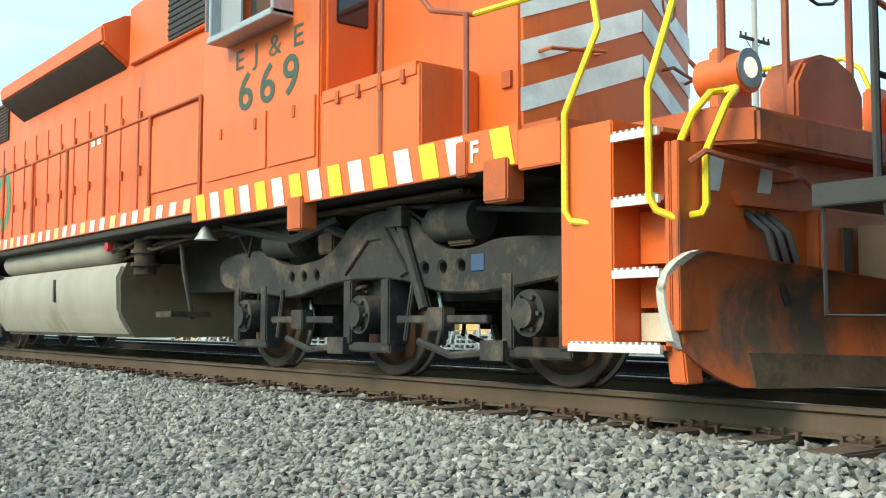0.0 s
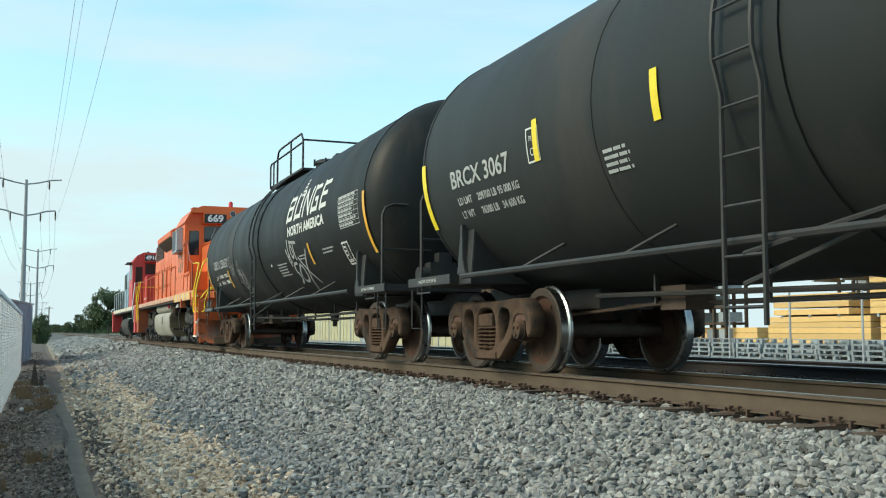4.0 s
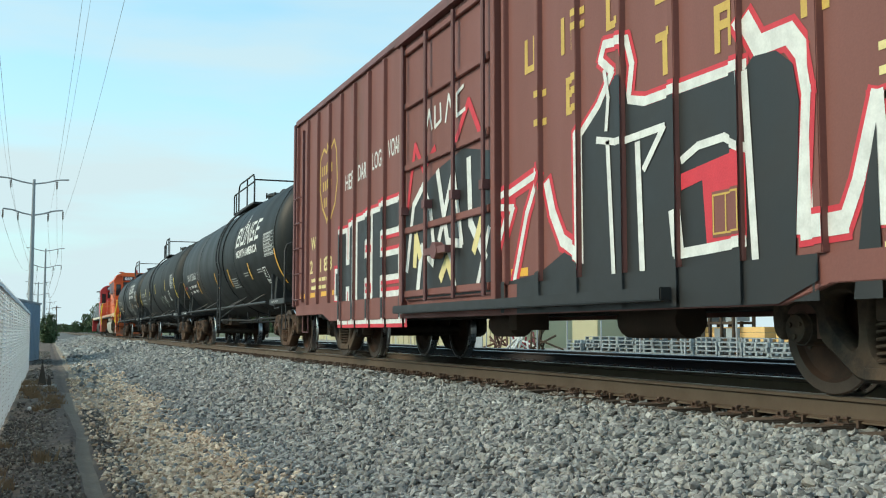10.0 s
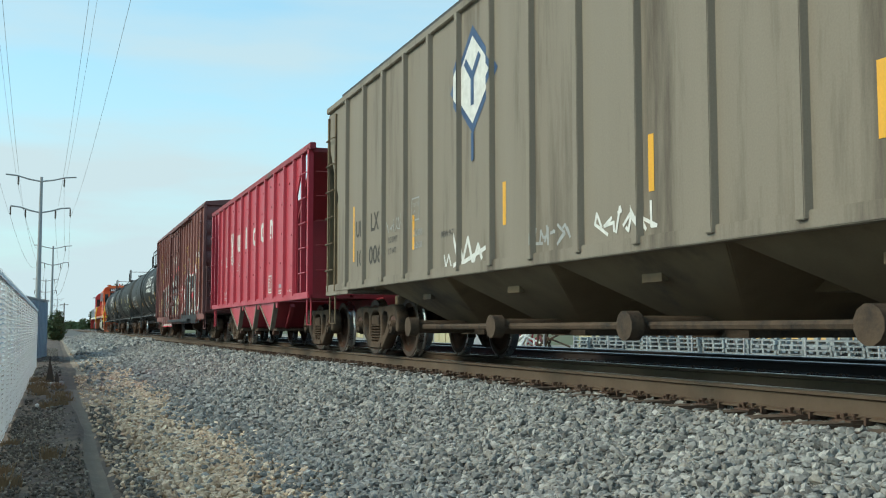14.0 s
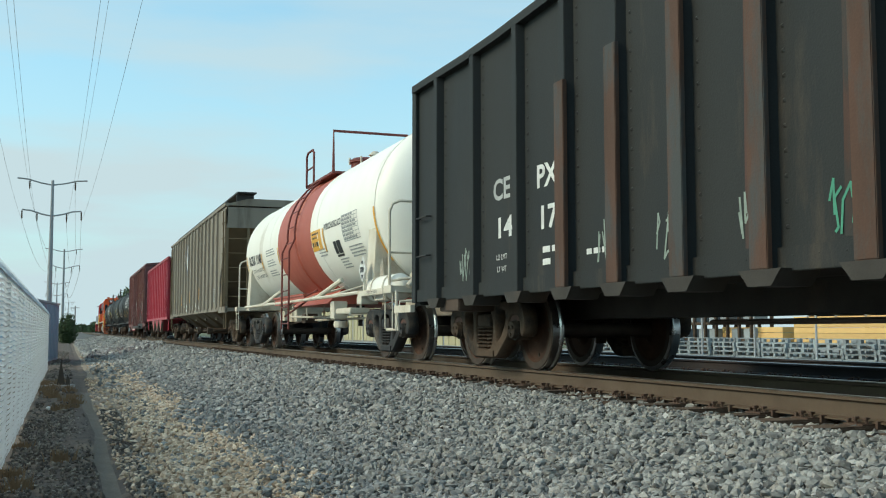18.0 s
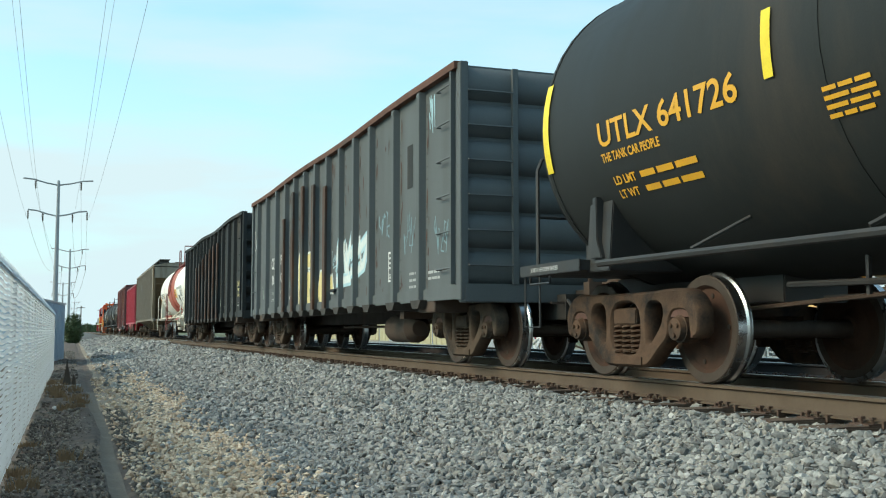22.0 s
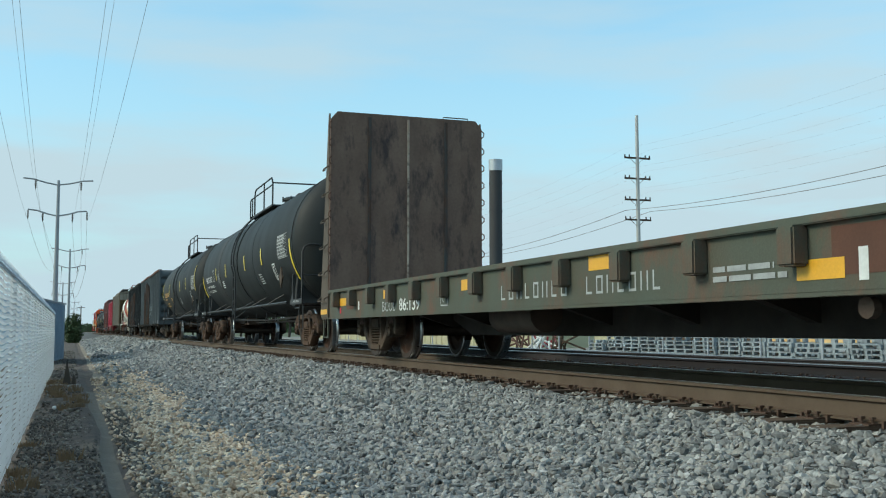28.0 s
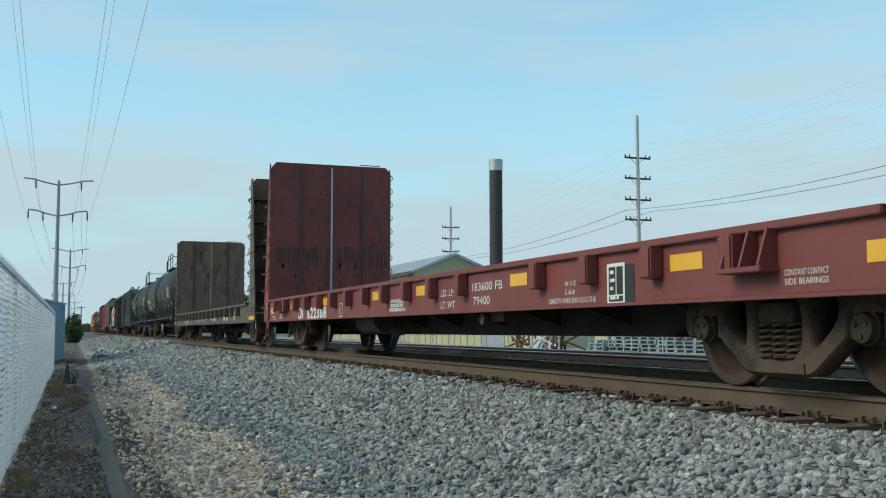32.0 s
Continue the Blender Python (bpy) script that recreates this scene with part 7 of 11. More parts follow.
decal("data_plate", car, VS, M["galvanised"], [rect(-3.4, -3.64, 1.27, 1.34)])
bars(car, VS, -3.38, 1.19, 0.30, 2, M["white_ink"], h=0.03, pitch=0.05, words=3, seed=6)

# ---- tan covered hopper ----
yc, tc = SPOT["hopper_tan"]
car = vehicle("covered_hopper", "dusty tan ribbed covered hopper with faint scrawls", "hopper car", yc)
for k in (1, -1):
    add_truck(car, k * tc / 2, "truck_grey")
add_couplers(car, 8.75)
HU = 1.55
for x in (-1, 1):
    part("side_wall", Shape().prism([(-7.0, 1.10), (7.6, 1.10), (7.6, 2.6), (8.2, 3.55), (8.2, 4.15), (-8.25, 4.15), (-8.25, 3.55), (-7.0, 1.9)], "x", x * HU, x * (HU - 0.03)), M["tan"], car)
    part("side_sill", Shape().box(x * HU - 0.03, x * HU + 0.06, -7.05, 7.62, 1.04, 1.16), M["tan"], car, bevel=0.008)
    part("eave", Shape().box(x * HU - 0.05, x * HU + 0.07, -8.27, 8.22, 4.08, 4.18), M["tan"], car, bevel=0.01)
part("roof", Shape().prism([(-1.56, 4.15), (-0.9, 4.32), (0.9, 4.32), (1.56, 4.15), (1.5, 4.1), (-1.5, 4.1)], "y", -8.25, 8.2), M["tan"], car, bevel=0.01)
part("hatch", Shape().box(-0.32, 0.32, -7.0, 7.0, 4.3, 4.44), M["tan"], car, bevel=0.03)
for x in (-1.0, 1.0):
    for z in range(1):
        part("running_board", Shape().box(x - 0.28, x + 0.28, -8.45, 8.4, 4.45, 4.49), M["black_steel"], car)
    for y in (-8.1, -6.0, -4.0, -2.0, 0.0, 2.0, 4.0, 6.0, 8.0):
        part("board_bracket", Shape().box(x - 0.25, x + 0.25, y - 0.03, y + 0.03, 4.22, 4.45), M["black_steel"], car)
for k in (1, -1):
    part("end_sheet", Shape().prism([(k * 8.2, 4.05), (k * 8.2, 3.5), (k * 5.6, 1.0), (k * 5.5, 1.06)], "x", -HU + 0.03, HU - 0.03), M["tan_dark"], car)
    part("end_cap", Shape().box(-HU, HU, min(k * 8.2, k * 8.25), max(k * 8.2, k * 8.25), 3.45, 4.06), M["tan"], car)
    part("end_floor", Shape().box(-HU, HU, min(k * 6.9, k * 8.3), max(k * 6.9, k * 8.3), 1.02, 1.12).box(-HU - 0.02, -HU + 0.06, min(k * 6.9, k * 8.3), max(k * 6.9, k * 8.3), 0.98, 1.16), M["tan"], car, bevel=0.008)
    for x in (-HU + 0.03, -HU + 0.65, 0.35, HU - 0.65, HU - 0.03):
        part("end_post", Shape().box(x - 0.04, x + 0.04, k * 8.18 - 0.05, k * 8.18 + 0.05, 1.05, 3.6), M["tan_dark"], car, bevel=0.006)
    part("ladder_stile", Shape().box(-HU - 0.03, -HU + 0.03, k * 7.72 - 0.03, k * 7.72 + 0.03, 1.05, 4.0), M["tan_dark"], car)
    part("ladder_stile", Shape().box(-HU - 0.03, -HU + 0.03, k * 8.18 - 0.03, k * 8.18 + 0.03, 1.05, 4.0), M["tan_dark"], car)
    grab_set(car, -HU, k * 7.95, 1.4, 4.0, 0.44, 0.46, M["tan_dark"])
    for i in range(6):
        part("end_rung", Shape().tube([(-HU + 0.05, k * 8.22, 1.45 + 0.42 * i), (-HU + 0.65, k * 8.22, 1.45 + 0.42 * i)], 0.013, 5), M["tan_dark"], car)
    part("end_gusset", Shape().prism([(k * 7.0, 1.1), (k * 7.5, 2.5), (k * 7.7, 2.5), (k * 7.7, 1.1)], "x", -HU + 0.01, -HU + 0.04), M["tan_dark"], car)
    part("air_reservoir", Shape().cyl((-0.75, k * 7.4, 1.6), (0.75, k * 7.4, 1.6), 0.26, 14), M["tan_dark"], car)
    part("sill_step", u_iron(-1.52, k * 7.85, k * 8.2, 1.0, 0.48, 0.018), M["tan_dark"], car)
part("centre_sill", Shape().box(-0.3, 0.3, -8.4, 8.4, 0.72, 1.0), M["tan_dark"], car)
ribs_u = [6.98, 6.0, 5.04, 4.08, 3.12, 2.15, 1.2, 0.22, -0.75, -1.72, -2.7, -3.65, -4.6, -5.58, -6.55]
side_ribs(car, HU, ribs_u, 0.12, 0.06, 1.10, 4.1, M["tan"])
US = Flat(HU, ribs_u, 0.085, 0.06)
for y in (4.1, 1.35, -1.4, -4.1):
    part("hopper_bay", Shape().add([(-1.50, y + 1.35, 1.06), (1.50, y + 1.35, 1.06), (1.50, y - 1.35, 1.06), (-1.50, y - 1.35, 1.06), (-0.55, y + 0.35, 0.42), (0.55, y + 0.35, 0.42), (0.55, y - 0.35, 0.42), (-0.55, y - 0.35, 0.42)],
                                   [(0, 4, 5, 1), (1, 5, 6, 2), (2, 6, 7, 3), (3, 7, 4, 0), (4, 7, 6, 5), (0, 1, 2, 3)]), M["tan_dark"], car, bevel=0.01)
    part("outlet_gate", Shape().cyl((-1.45, y, 0.46), (1.45, y, 0.46), 0.085, 12).box(-0.6, 0.6, y - 0.4, y + 0.4, 0.36, 0.44).cyl((-1.52, y, 0.46), (-1.40, y, 0.46), 0.125, 12), M["truck_grey"], car)
    part("bay_bracket", Shape().box(-1.25, -1.19, y - 0.15, y + 0.15, 0.82, 0.90), M["tan_dark"], car)
part("drain_pipe", Shape().tube([(-1.32, 4.4, 0.46), (-1.32, -4.4, 0.46)], 0.035, 7), M["truck_grey"], car)
letters(car, US, "UE", 6.5, 1.83, 0.24, M["soft_black"], bold=0.006, length=0.34)
letters(car, US, "LX", 5.72, 1.86, 0.26, M["soft_black"], bold=0.006, length=0.4)
letters(car, US, "10", 6.5, 1.38, 0.24, M["soft_black"], bold=0.006, length=0.3)
letters(car, US, "006", 5.8, 1.38, 0.26, M["soft_black"], bold=0.006, length=0.62)
letters(car, US, "LD LMT", 4.85, 1.62, 0.08, M["black_ink"])
letters(car, US, "LT WT", 4.85, 1.46, 0.08, M["black_ink"])
letters(car, US, "200400", 3.8, 1.62, 0.085, M["grey_ink"])
letters(car, US, "62600", 3.75, 1.46, 0.085, M["grey_ink"])
letters(car, US, "REW 9-77", 2.75, 1.52, 0.075, M["black_ink"])
boxed_words(car, US, 3.85, 1.82, 0.3, 0.3, ("PLATE", "C"), M["grey_ink"], 0.05)
for y, z0, z1 in ((6.62, 1.46, 2.32), (3.78, 1.45, 1.9), (0.9, 1.5, 1.95), (-1.9, 1.5, 1.95), (-4.3, 1.5, 1.95)):
    decal("reflective_stripe", car, US, M["yellow"], [rect(y + 0.04, y - 0.04, z0, z1)])
dm = [(2.35, 3.2), (1.75, 2.72), (1.15, 3.2), (1.75, 3.72)]
decal("diamond_logo", car, US, M["blue_ink"], [[(2.45, 3.2), (1.75, 2.6), (1.05, 3.2), (1.75, 3.84)]], lift=0.004)
decal("diamond_logo", car, US, M["white_ink"], [dm], lift=0.0075)
decal("diamond_logo", car, US, M["blue_ink"], stroke([(1.95, 3.45), (1.75, 3.25), (1.55, 3.45)], 0.09) + stroke([(1.75, 3.25), (1.75, 2.95)], 0.09) + [rect(1.79, 1.71, 2.3, 2.62)], lift=0.011)
decal("spray_tag", car, US, M["white_ink"], stroke([(2.65, 1.3), (2.6, 1.15), (2.5, 1.3), (2.4, 1.12)], 0.03) + stroke([(2.3, 1.2), (2.2, 1.5), (2.05, 1.2), (1.9, 1.45), (1.75, 1.15), (1.6, 1.35), (1.5, 1.2)], 0.055) + stroke([(2.2, 1.15), (1.4, 1.3)], 0.05), lift=0.004)
scrawl(car, US, 4.95, 1.75, 0.8, 0.2, M["grey_ink"], 7, 0.015, 3)
scrawl(car, US, 0.2, 1.2, 0.7, 0.2, M["grey_ink"], 6, 0.03, 8)
scrawl(car, US, -1.0, 1.2, 0.9, 0.25, M["white_ink"], 6, 0.03, 9)
load_plate(car, US, -5.7, 1.35, M["grey_ink"], 0.4)

# ---- two long gondolas ----
GON_RIBS = [6.53, 5.32, 4.13, 3.05, 2.1, 1.14, 0.18, -0.78, -1.72, -2.68, -3.64, -4.9, -6.05]


def gondola(key, label, paint, patched, sag):
    yc, tc = SPOT[key]
    car = vehicle("gondola_car", label, "gondola car", yc)
    hw, end, z0, z1 = 1.52, 7.45, 0.86, 3.62
    for k in (1, -1):
        add_truck(car, k * tc / 2, "truck_grey")
    add_couplers(car, 8.05)
    m = M[paint]
    for x in (-1, 1):
        part("side_wall", Shape().box(x * hw, x * (hw - 0.03), -end, end, z0, z1), m, car)
        # top chord, a little bent from use
        pts = [(y, z1 + (sag * math.sin(y * 0.9) if abs(y) < 7 else 0)) for y in [-end + i * 2 * end / 16 for i in range(17)]]
        n = len(pts)
        s = Shape().add([(x * hw + dx, y, z + dz) for y, z in pts for dx, dz in ((-0.09, -0.02), (0.07, -0.02), (0.07, 0.07), (-0.09, 0.07))],
                        [(4 * i + j, 4 * i + (j + 1) % 4, 4 * i + 4 + (j + 1) % 4, 4 * i + 4 + j) for i in range(n - 1) for j in range(4)] + [(0, 3, 2, 1), (4 * n - 4, 4 * n - 3, 4 * n - 2, 4 * n - 1)])
        part("top_chord", s, M["rust"] if paint == "gon_grey" else m, car)
        part("side_sill", Shape().box(x * hw - 0.03, x * hw + 0.02, -end, end, z0 - 0.04, z0 + 0.12), m, car, bevel=0.005)
        tagged(part("rivet_row", rivets(x * (hw + 0.021), z0 + 0.06, -end + 0.2, end - 0.2, 0.24), m, car), kind="stuff")
    part("floor", Shape().box(-hw, hw, -end, end, z0, z0 + 0.08), M["dark_under"], car)
    part("centre_sill", Shape().box(-0.32, 0.32, -7.8, 7.8, 0.58, 0.88), M["dark_under"], car)
    for k in (1, -1):
        corrugated_end(car, k * (end - 0.01), hw - 0.01, z0 + 0.1, z1 + 0.03, 6, m, 0.10, k)
        for x in (-1, 1):
            part("corner_post", Shape().box(x * hw - 0.05, x * hw + 0.05, k * (end + 0.03) - 0.08, k * (end + 0.03) + 0.08, z0 - 0.05, z1 + 0.05), m, car, bevel=0.008)
        part("end_sill", Shape().box(-hw, hw, min(k * (end - 0.1), k * (end + 0.12)), max(k * (end - 0.1), k * (end + 0.12)), 0.78, 1.0), m, car, bevel=0.01)
        part("end_ladder_stile", Shape().box(-hw + 0.62, -hw + 0.69, k * (end + 0.1) - 0.03, k * (end + 0.1) + 0.03, 1.0, z1), m, car)
        for i in range(6):
            part("end_rung", Shape().tube([(-hw + 0.05, k * (end + 0.02), 1.25 + 0.42 * i), (-hw + 0.05, k * (end + 0.13), 1.22 + 0.42 * i), (-hw + 0.62, k * (end + 0.13), 1.22 + 0.42 * i)], 0.013, 5), m, car)
    side_ribs(car, hw, GON_RIBS, 0.17, 0.09, z0 - 0.02, z1 - 0.02, m)
    for y in GON_RIBS:
        for d in (-0.15, 0.15):
            s = Shape()
            for i in range(16):
                s.add(rivets(-hw, z0 + 0.25 + 0.165 * i, y + d, y + d + 0.01, 0.24).v, [(0, 1, 4), (1, 2, 4), (2, 3, 4), (3, 0, 4)])
            tagged(part("rivet_row", s, m, car), kind="stuff")
        part("rib_foot", Shape().prism([(y - 0.22, z0 - 0.02), (y + 0.22, z0 - 0.02), (y + 0.12, z0 - 0.13), (y - 0.12, z0 - 0.13)], "x", -hw - 0.12, -hw + 0.2), M["dark_under"], car)
    for y, zt in patched:
        part("rib_patch", Shape().box(-hw - 0.125, -hw - 0.08, y - 0.095, y + 0.095, z0 - 0.02, zt), M["rib_rust"], car, "rust brown repair plate on the rib", bevel=0.006)
    grab_set(car, -hw - 0.01, -7.0, 1.2, 3.6, 0.45, 0.5, m)
    part("ladder_stile", Shape().box(-hw - 0.08, -hw - 0.02, -7.3, -7.25, 1.0, 3.6), m, car)
    grab_set(car, -hw - 0.01, 7.1, 1.4, 2.3, 0.5, 0.4, m)
    part("air_reservoir", Shape().cyl((-0.9, -2.9, 0.48), (-0.9, -3.9, 0.48), 0.22, 14).cyl((-0.9, -2.75, 0.48), (-0.9, -2.9, 0.48), 0.12, 14, 0.22).cyl((-0.9, -3.9, 0.48), (-0.9, -4.05, 0.48), 0.22, 14, 0.12), M["brown_under"], car)
    part("brake_beam", Shape().box(-1.3, -0.5, -4.5, -4.3, 0.62, 0.72).tube([(-0.6, -4.4, 0.66), (-0.4, -2.6, 0.52), (-0.4, 2.5, 0.52)], 0.025, 6), M["brown_under"], car)
    for y in (-6.55, 5.9):
        part("bolster_end", Shape().box(-hw - 0.02, -hw + 0.5, y, y + 0.65, 0.68, 0.84), M["brown_under"], car, bevel=0.01)
    return car, Flat(hw, GON_RIBS, 0.12, 0.09)


def rivets(x, z, y0, y1, step):
    s = Shape()
    y = y0
    d = 0.014 if x < 0 else -0.014
    while y < y1:
        s.add([(x, y - 0.016, z - 0.016), (x, y + 0.016, z - 0.016), (x, y + 0.016, z + 0.016), (x, y - 0.016, z + 0.016), (x - d, y, z)], [(0, 1, 4), (1, 2, 4), (2, 3, 4), (3, 0, 4)])
        y += step
    return s


car, surf = gondola("gon_black", "grimy black ribbed gondola with rust brown rib patches", "gon_black", [(3.05, 2.75), (2.1, 2.85), (1.14, 2.95), (0.18, 3.05), (-0.78, 3.15), (-1.72, 3.2), (-2.68, 3.2)], 0.035)
letters(car, surf, "CE", 4.88, 1.85, 0.22, M["dim_ink"], bold=0.008, length=0.45)
letters(car, surf, "PX", 3.78, 1.85, 0.22, M["white_ink"], bold=0.008, length=0.46)
letters(car, surf, "14", 4.82, 1.44, 0.21, M["white_ink"], bold=0.008, length=0.38)
letters(car, surf, "17", 3.75, 1.44, 0.22, M["white_ink"], bold=0.008, length=0.36)
letters(car, surf, "LD LMT", 4.80, 1.2, 0.06, M["white_ink"])
letters(car, surf, "LT WT", 4.78, 1.07, 0.06, M["white_ink"])
bars(car, surf, 3.65, 1.2, 0.3, 2, M["white_ink"], h=0.06, pitch=0.12, words=2, seed=3)
bars(car, surf, 2.75, 1.12, 0.35, 1, M["white_ink"], h=0.05, words=3, seed=6)
for y, zt in ((3.05, 2.8), (2.1, 2.85), (1.14, 2.9), (0.18, 3.3), (-0.78, 3.4), (-1.72, 3.4)):
    decal("rust_stain", car, surf, M["rust_stain"], [[(y + 0.29, 1.0), (y + 0.11, 1.0), (y + 0.11, zt), (y + 0.25, zt - 0.1), (y + 0.27, 2.0)]], lift=0.003)
load_plate(car, surf, -4.33, 1.12, M["white_ink"], 0.42)
bars(car, surf, -5.38, 1.38, 0.5, 4, M["dim_ink"], h=0.038, pitch=0.066, words=5, seed=7)
bars(car, surf, -6.36, 1.20, 0.36, 2, M["dim_ink"], h=0.035, pitch=0.068, words=4, seed=8)
for i, (y, m) in enumerate(((5.9, "chalk"), (2.55, "chalk"), (1.6, "chalk"), (0.6, "chalk"), (-0.3, "green_ink"), (-1.25, "chalk"), (-2.2, "chalk"), (-3.12, "chalk"), (-3.3, "chalk"))):
    scrawl(car, surf, y, 1.0 if i < 5 else 1.1, 0.45, 0.4, M[m], 6, 0.02, 30 + i)
SCRIBBLE = [[(0, .52), (.05, .62), (.10, .50), (.05, .38), (.02, .42), (.10, .48)], [(.13, .60), (.12, .40), (.17, .55), (.22, .42), (.20, .62)], [(.25, .58), (.24, .42), (.30, .40)], [(.24, .5), (.29, .52)], [(.31, .62), (.28, .56), (.34, .50), (.31, .42)],
            [(.08, .34), (.14, .22), (.20, .34), (.10, .30), (.22, .26)], [(.24, .34), (.23, .18), (.30, .22), (.26, .28), (.32, .32)], [(.06, .12), (.12, .0), (.14, .14), (.20, .02), (.22, .13)], [(.25, .12), (.32, .10), (.27, .02), (.34, .03)], [(.03, .17), (.05, .15)]]
decal("spray_tag", car, surf, M["cream_ink"], [q for s in SCRIBBLE for q in stroke([(-6.34 - u * 1.15, 1.39 + v * 0.72) for u, v in s], 0.018)], lift=0.005)
decal("spray_tag", car, surf, M["white_ink"], [rect(-3.55, -3.58, 1.95, 2.3)], lift=0.005)

car, surf = gondola("gon_grey", "weathered grey ribbed gondola with pale yellow graffiti", "gon_grey", [(3.05, 2.84), (2.1, 3.3), (1.14, 3.3), (0.18, 3.2), (-0.78, 3.05)], 0.02)
decal("stencil_ground", car, surf, M["stencil_grey"], [rect(5.2, 4.26, 1.42, 2.13)], lift=0.003)
decal("stencil_ground", car, surf, M["stencil_grey"], [rect(3.98, 3.2, 1.46, 2.2)], lift=0.003)
for (body, y, z) in (("CE", 4.95, 1.86), ("PX", 3.86, 1.92), ("10", 4.95, 1.50), ("05", 3.84, 1.52)):
    letters(car, surf, body, y, z, 0.25 if body == "CE" else 0.21, M["white_ink"], bold=0.008, length=0.38, lift=0.007)
letters(car, surf, "LD LMT", 4.88, 1.27, 0.06, M["dim_ink"], length=0.30)
letters(car, surf, "LT WT", 4.87, 1.12, 0.06, M["white_ink"], length=0.26)
letters(car, surf, "197800", 3.84, 1.27, 0.075, M["white_ink"], length=0.36, bold=0.003)
letters(car, surf, "65200", 3.78, 1.12, 0.075, M["white_ink"], length=0.30, bold=0.003)
bars(car, surf, 2.82, 1.11, 0.43, 1, M["white_ink"], h=0.06, words=5, seed=9)
decal("spray_tag", car, surf, M["white_ink"], stroke([(2.68, 1.57), (2.44, 1.62), (2.47, 1.48), (2.68, 1.57)], 0.02))
decal("spray_tag", car, surf, M["white_ink"], stroke([(2.40, 1.63), (2.30, 1.60), (2.27, 1.54)], 0.02))
scrawl(car, surf, 2.86, 1.18, 0.46, 0.5, M["dim_aqua"], 8, 0.016, 61)
scrawl(car, surf, 6.15, 1.12, 0.55, 0.46, M["chalk"], 8, 0.016, 62)


def rust_flakes(car, surf, ribs, z0, z1, n, seed):
    """Ragged rust where the paint has gone, thickest beside the ribs, with runs below."""
    rnd = random.Random(seed)
    polys = []
    for _ in range(n):
        y = rnd.choice(ribs) + rnd.choice((-1, 1)) * rnd.uniform(0.13, 0.22) if rnd.random() < 0.8 else rnd.uniform(min(ribs), max(ribs))
        z, w, h = rnd.uniform(z0, z1), rnd.uniform(0.008, 0.03), rnd.uniform(0.03, 0.22)
        if any(abs(y - q) < 0.13 for q in ribs):
            continue
        polys.append([(y + w * rnd.uniform(0.5, 1.2), z), (y + w * 0.2, z - h * rnd.uniform(0.3, 1.0)), (y - w * rnd.uniform(0.4, 1.2), z), (y - w * rnd.uniform(0.5, 1.0), z + h * 0.5), (y, z + h * rnd.uniform(0.6, 1.0)), (y + w, z + h * 0.4)])
    tagged(decal("rust_flakes", car, surf, M["rust_stain"], polys, lift=0.003), kind="stuff")


rust_flakes(car, surf, [q for q in GON_RIBS if q < 4], 1.0, 3.4, 240, 9)
STEM = [(1.86, 0.86), (1.90, 1.34), (1.91, 1.76), (1.87, 1.92), (1.76, 2.02), (1.58, 2.06), (1.36, 2.03), (1.24, 1.93), (1.22, 0.88)]
ARM = [(1.24, 1.93), (0.46, 1.97), (0.44, 1.66), (1.24, 1.70)]
BOWL = [(1.22, 1.6), (0.45, 1.56), (0.36, 0.98), (0.88, 0.86), (1.22, 0.88)]
PEAKS = [(0.37, 1.54), (0.12, 1.2), (-0.06, 1.53), (-0.29, 1.54), (-0.31, 1.2), (-0.59, 1.69), (-0.74, 1.51), (-0.75, 0.87), (0.24, 0.86)]
END = [(-0.75, 1.40), (-1.0, 1.42), (-1.1, 1.13), (-0.76, 1.14)]
for i, poly in enumerate((STEM, ARM, BOWL, PEAKS, END)):
    decal("spray_outline", car, surf, M["pale_spray"], stroke(poly + poly[:1], 0.085), lift=0.004 + 0.0002 * i)
    decal("spray_fill", car, surf, M["cream_ink"], [poly], lift=0.0075 + 0.0003 * i)
decal("spray_gap", car, surf, M["gon_grey"], [[(0.84, 1.25), (0.48, 1.36), (0.49, 1.09), (0.8, 1.05)]], lift=0.0115)
decal("spray_gap", car, surf, M["gon_grey"], [[(0.16, 0.86), (0.02, 1.08), (-0.08, 0.86)]], lift=0.0115)
decal("spray_tag", car, surf, M["aqua_ink"], stroke([(-1.0, 1.86), (-1.03, 1.6), (-1.1, 1.62), (-1.08, 1.72)], 0.018) + stroke([(-1.14, 1.78), (-1.15, 1.66)], 0.018) + stroke([(-1.19, 1.66), (-1.22, 1.76), (-1.26, 1.67), (-1.30, 1.76), (-1.34, 1.66)], 0.018) + stroke([(-1.37, 1.72), (-1.44, 1.76), (-1.40, 1.66), (-1.48, 1.68)], 0.018) + stroke([(-1.05, 1.55), (-1.4, 1.6), (-1.2, 1.48)], 0.02))
part("tie_cleat", Shape().box(-1.60, -1.52, -1.42, -1.10, 1.12, 1.17), M["gon_black"], car, bevel=0.006)
SPIKY = [(-1.54, 1.42), (-1.83, 1.91), (-1.98, 1.45), (-2.48, 2.15), (-2.41, 1.6), (-2.75, 1.72), (-3.43, 1.95), (-3.1, 1.49), (-2.21, 1.31), (-1.7, 1.3)]
decal("spray_halo", car, surf, M["aqua_ink"], stroke(SPIKY, 0.24), lift=0.004)
decal("spray_outline", car, surf, M["pale_spray"], stroke(SPIKY, 0.13) + stroke([(-2.0, 1.9), (-2.15, 1.4)], 0.1) + stroke([(-2.85, 1.95), (-2.95, 1.5)], 0.1), lift=0.0075)
scrawl(car, surf, -3.95, 1.75, 0.5, 0.5, M["dim_aqua"], 6, 0.025, 51)
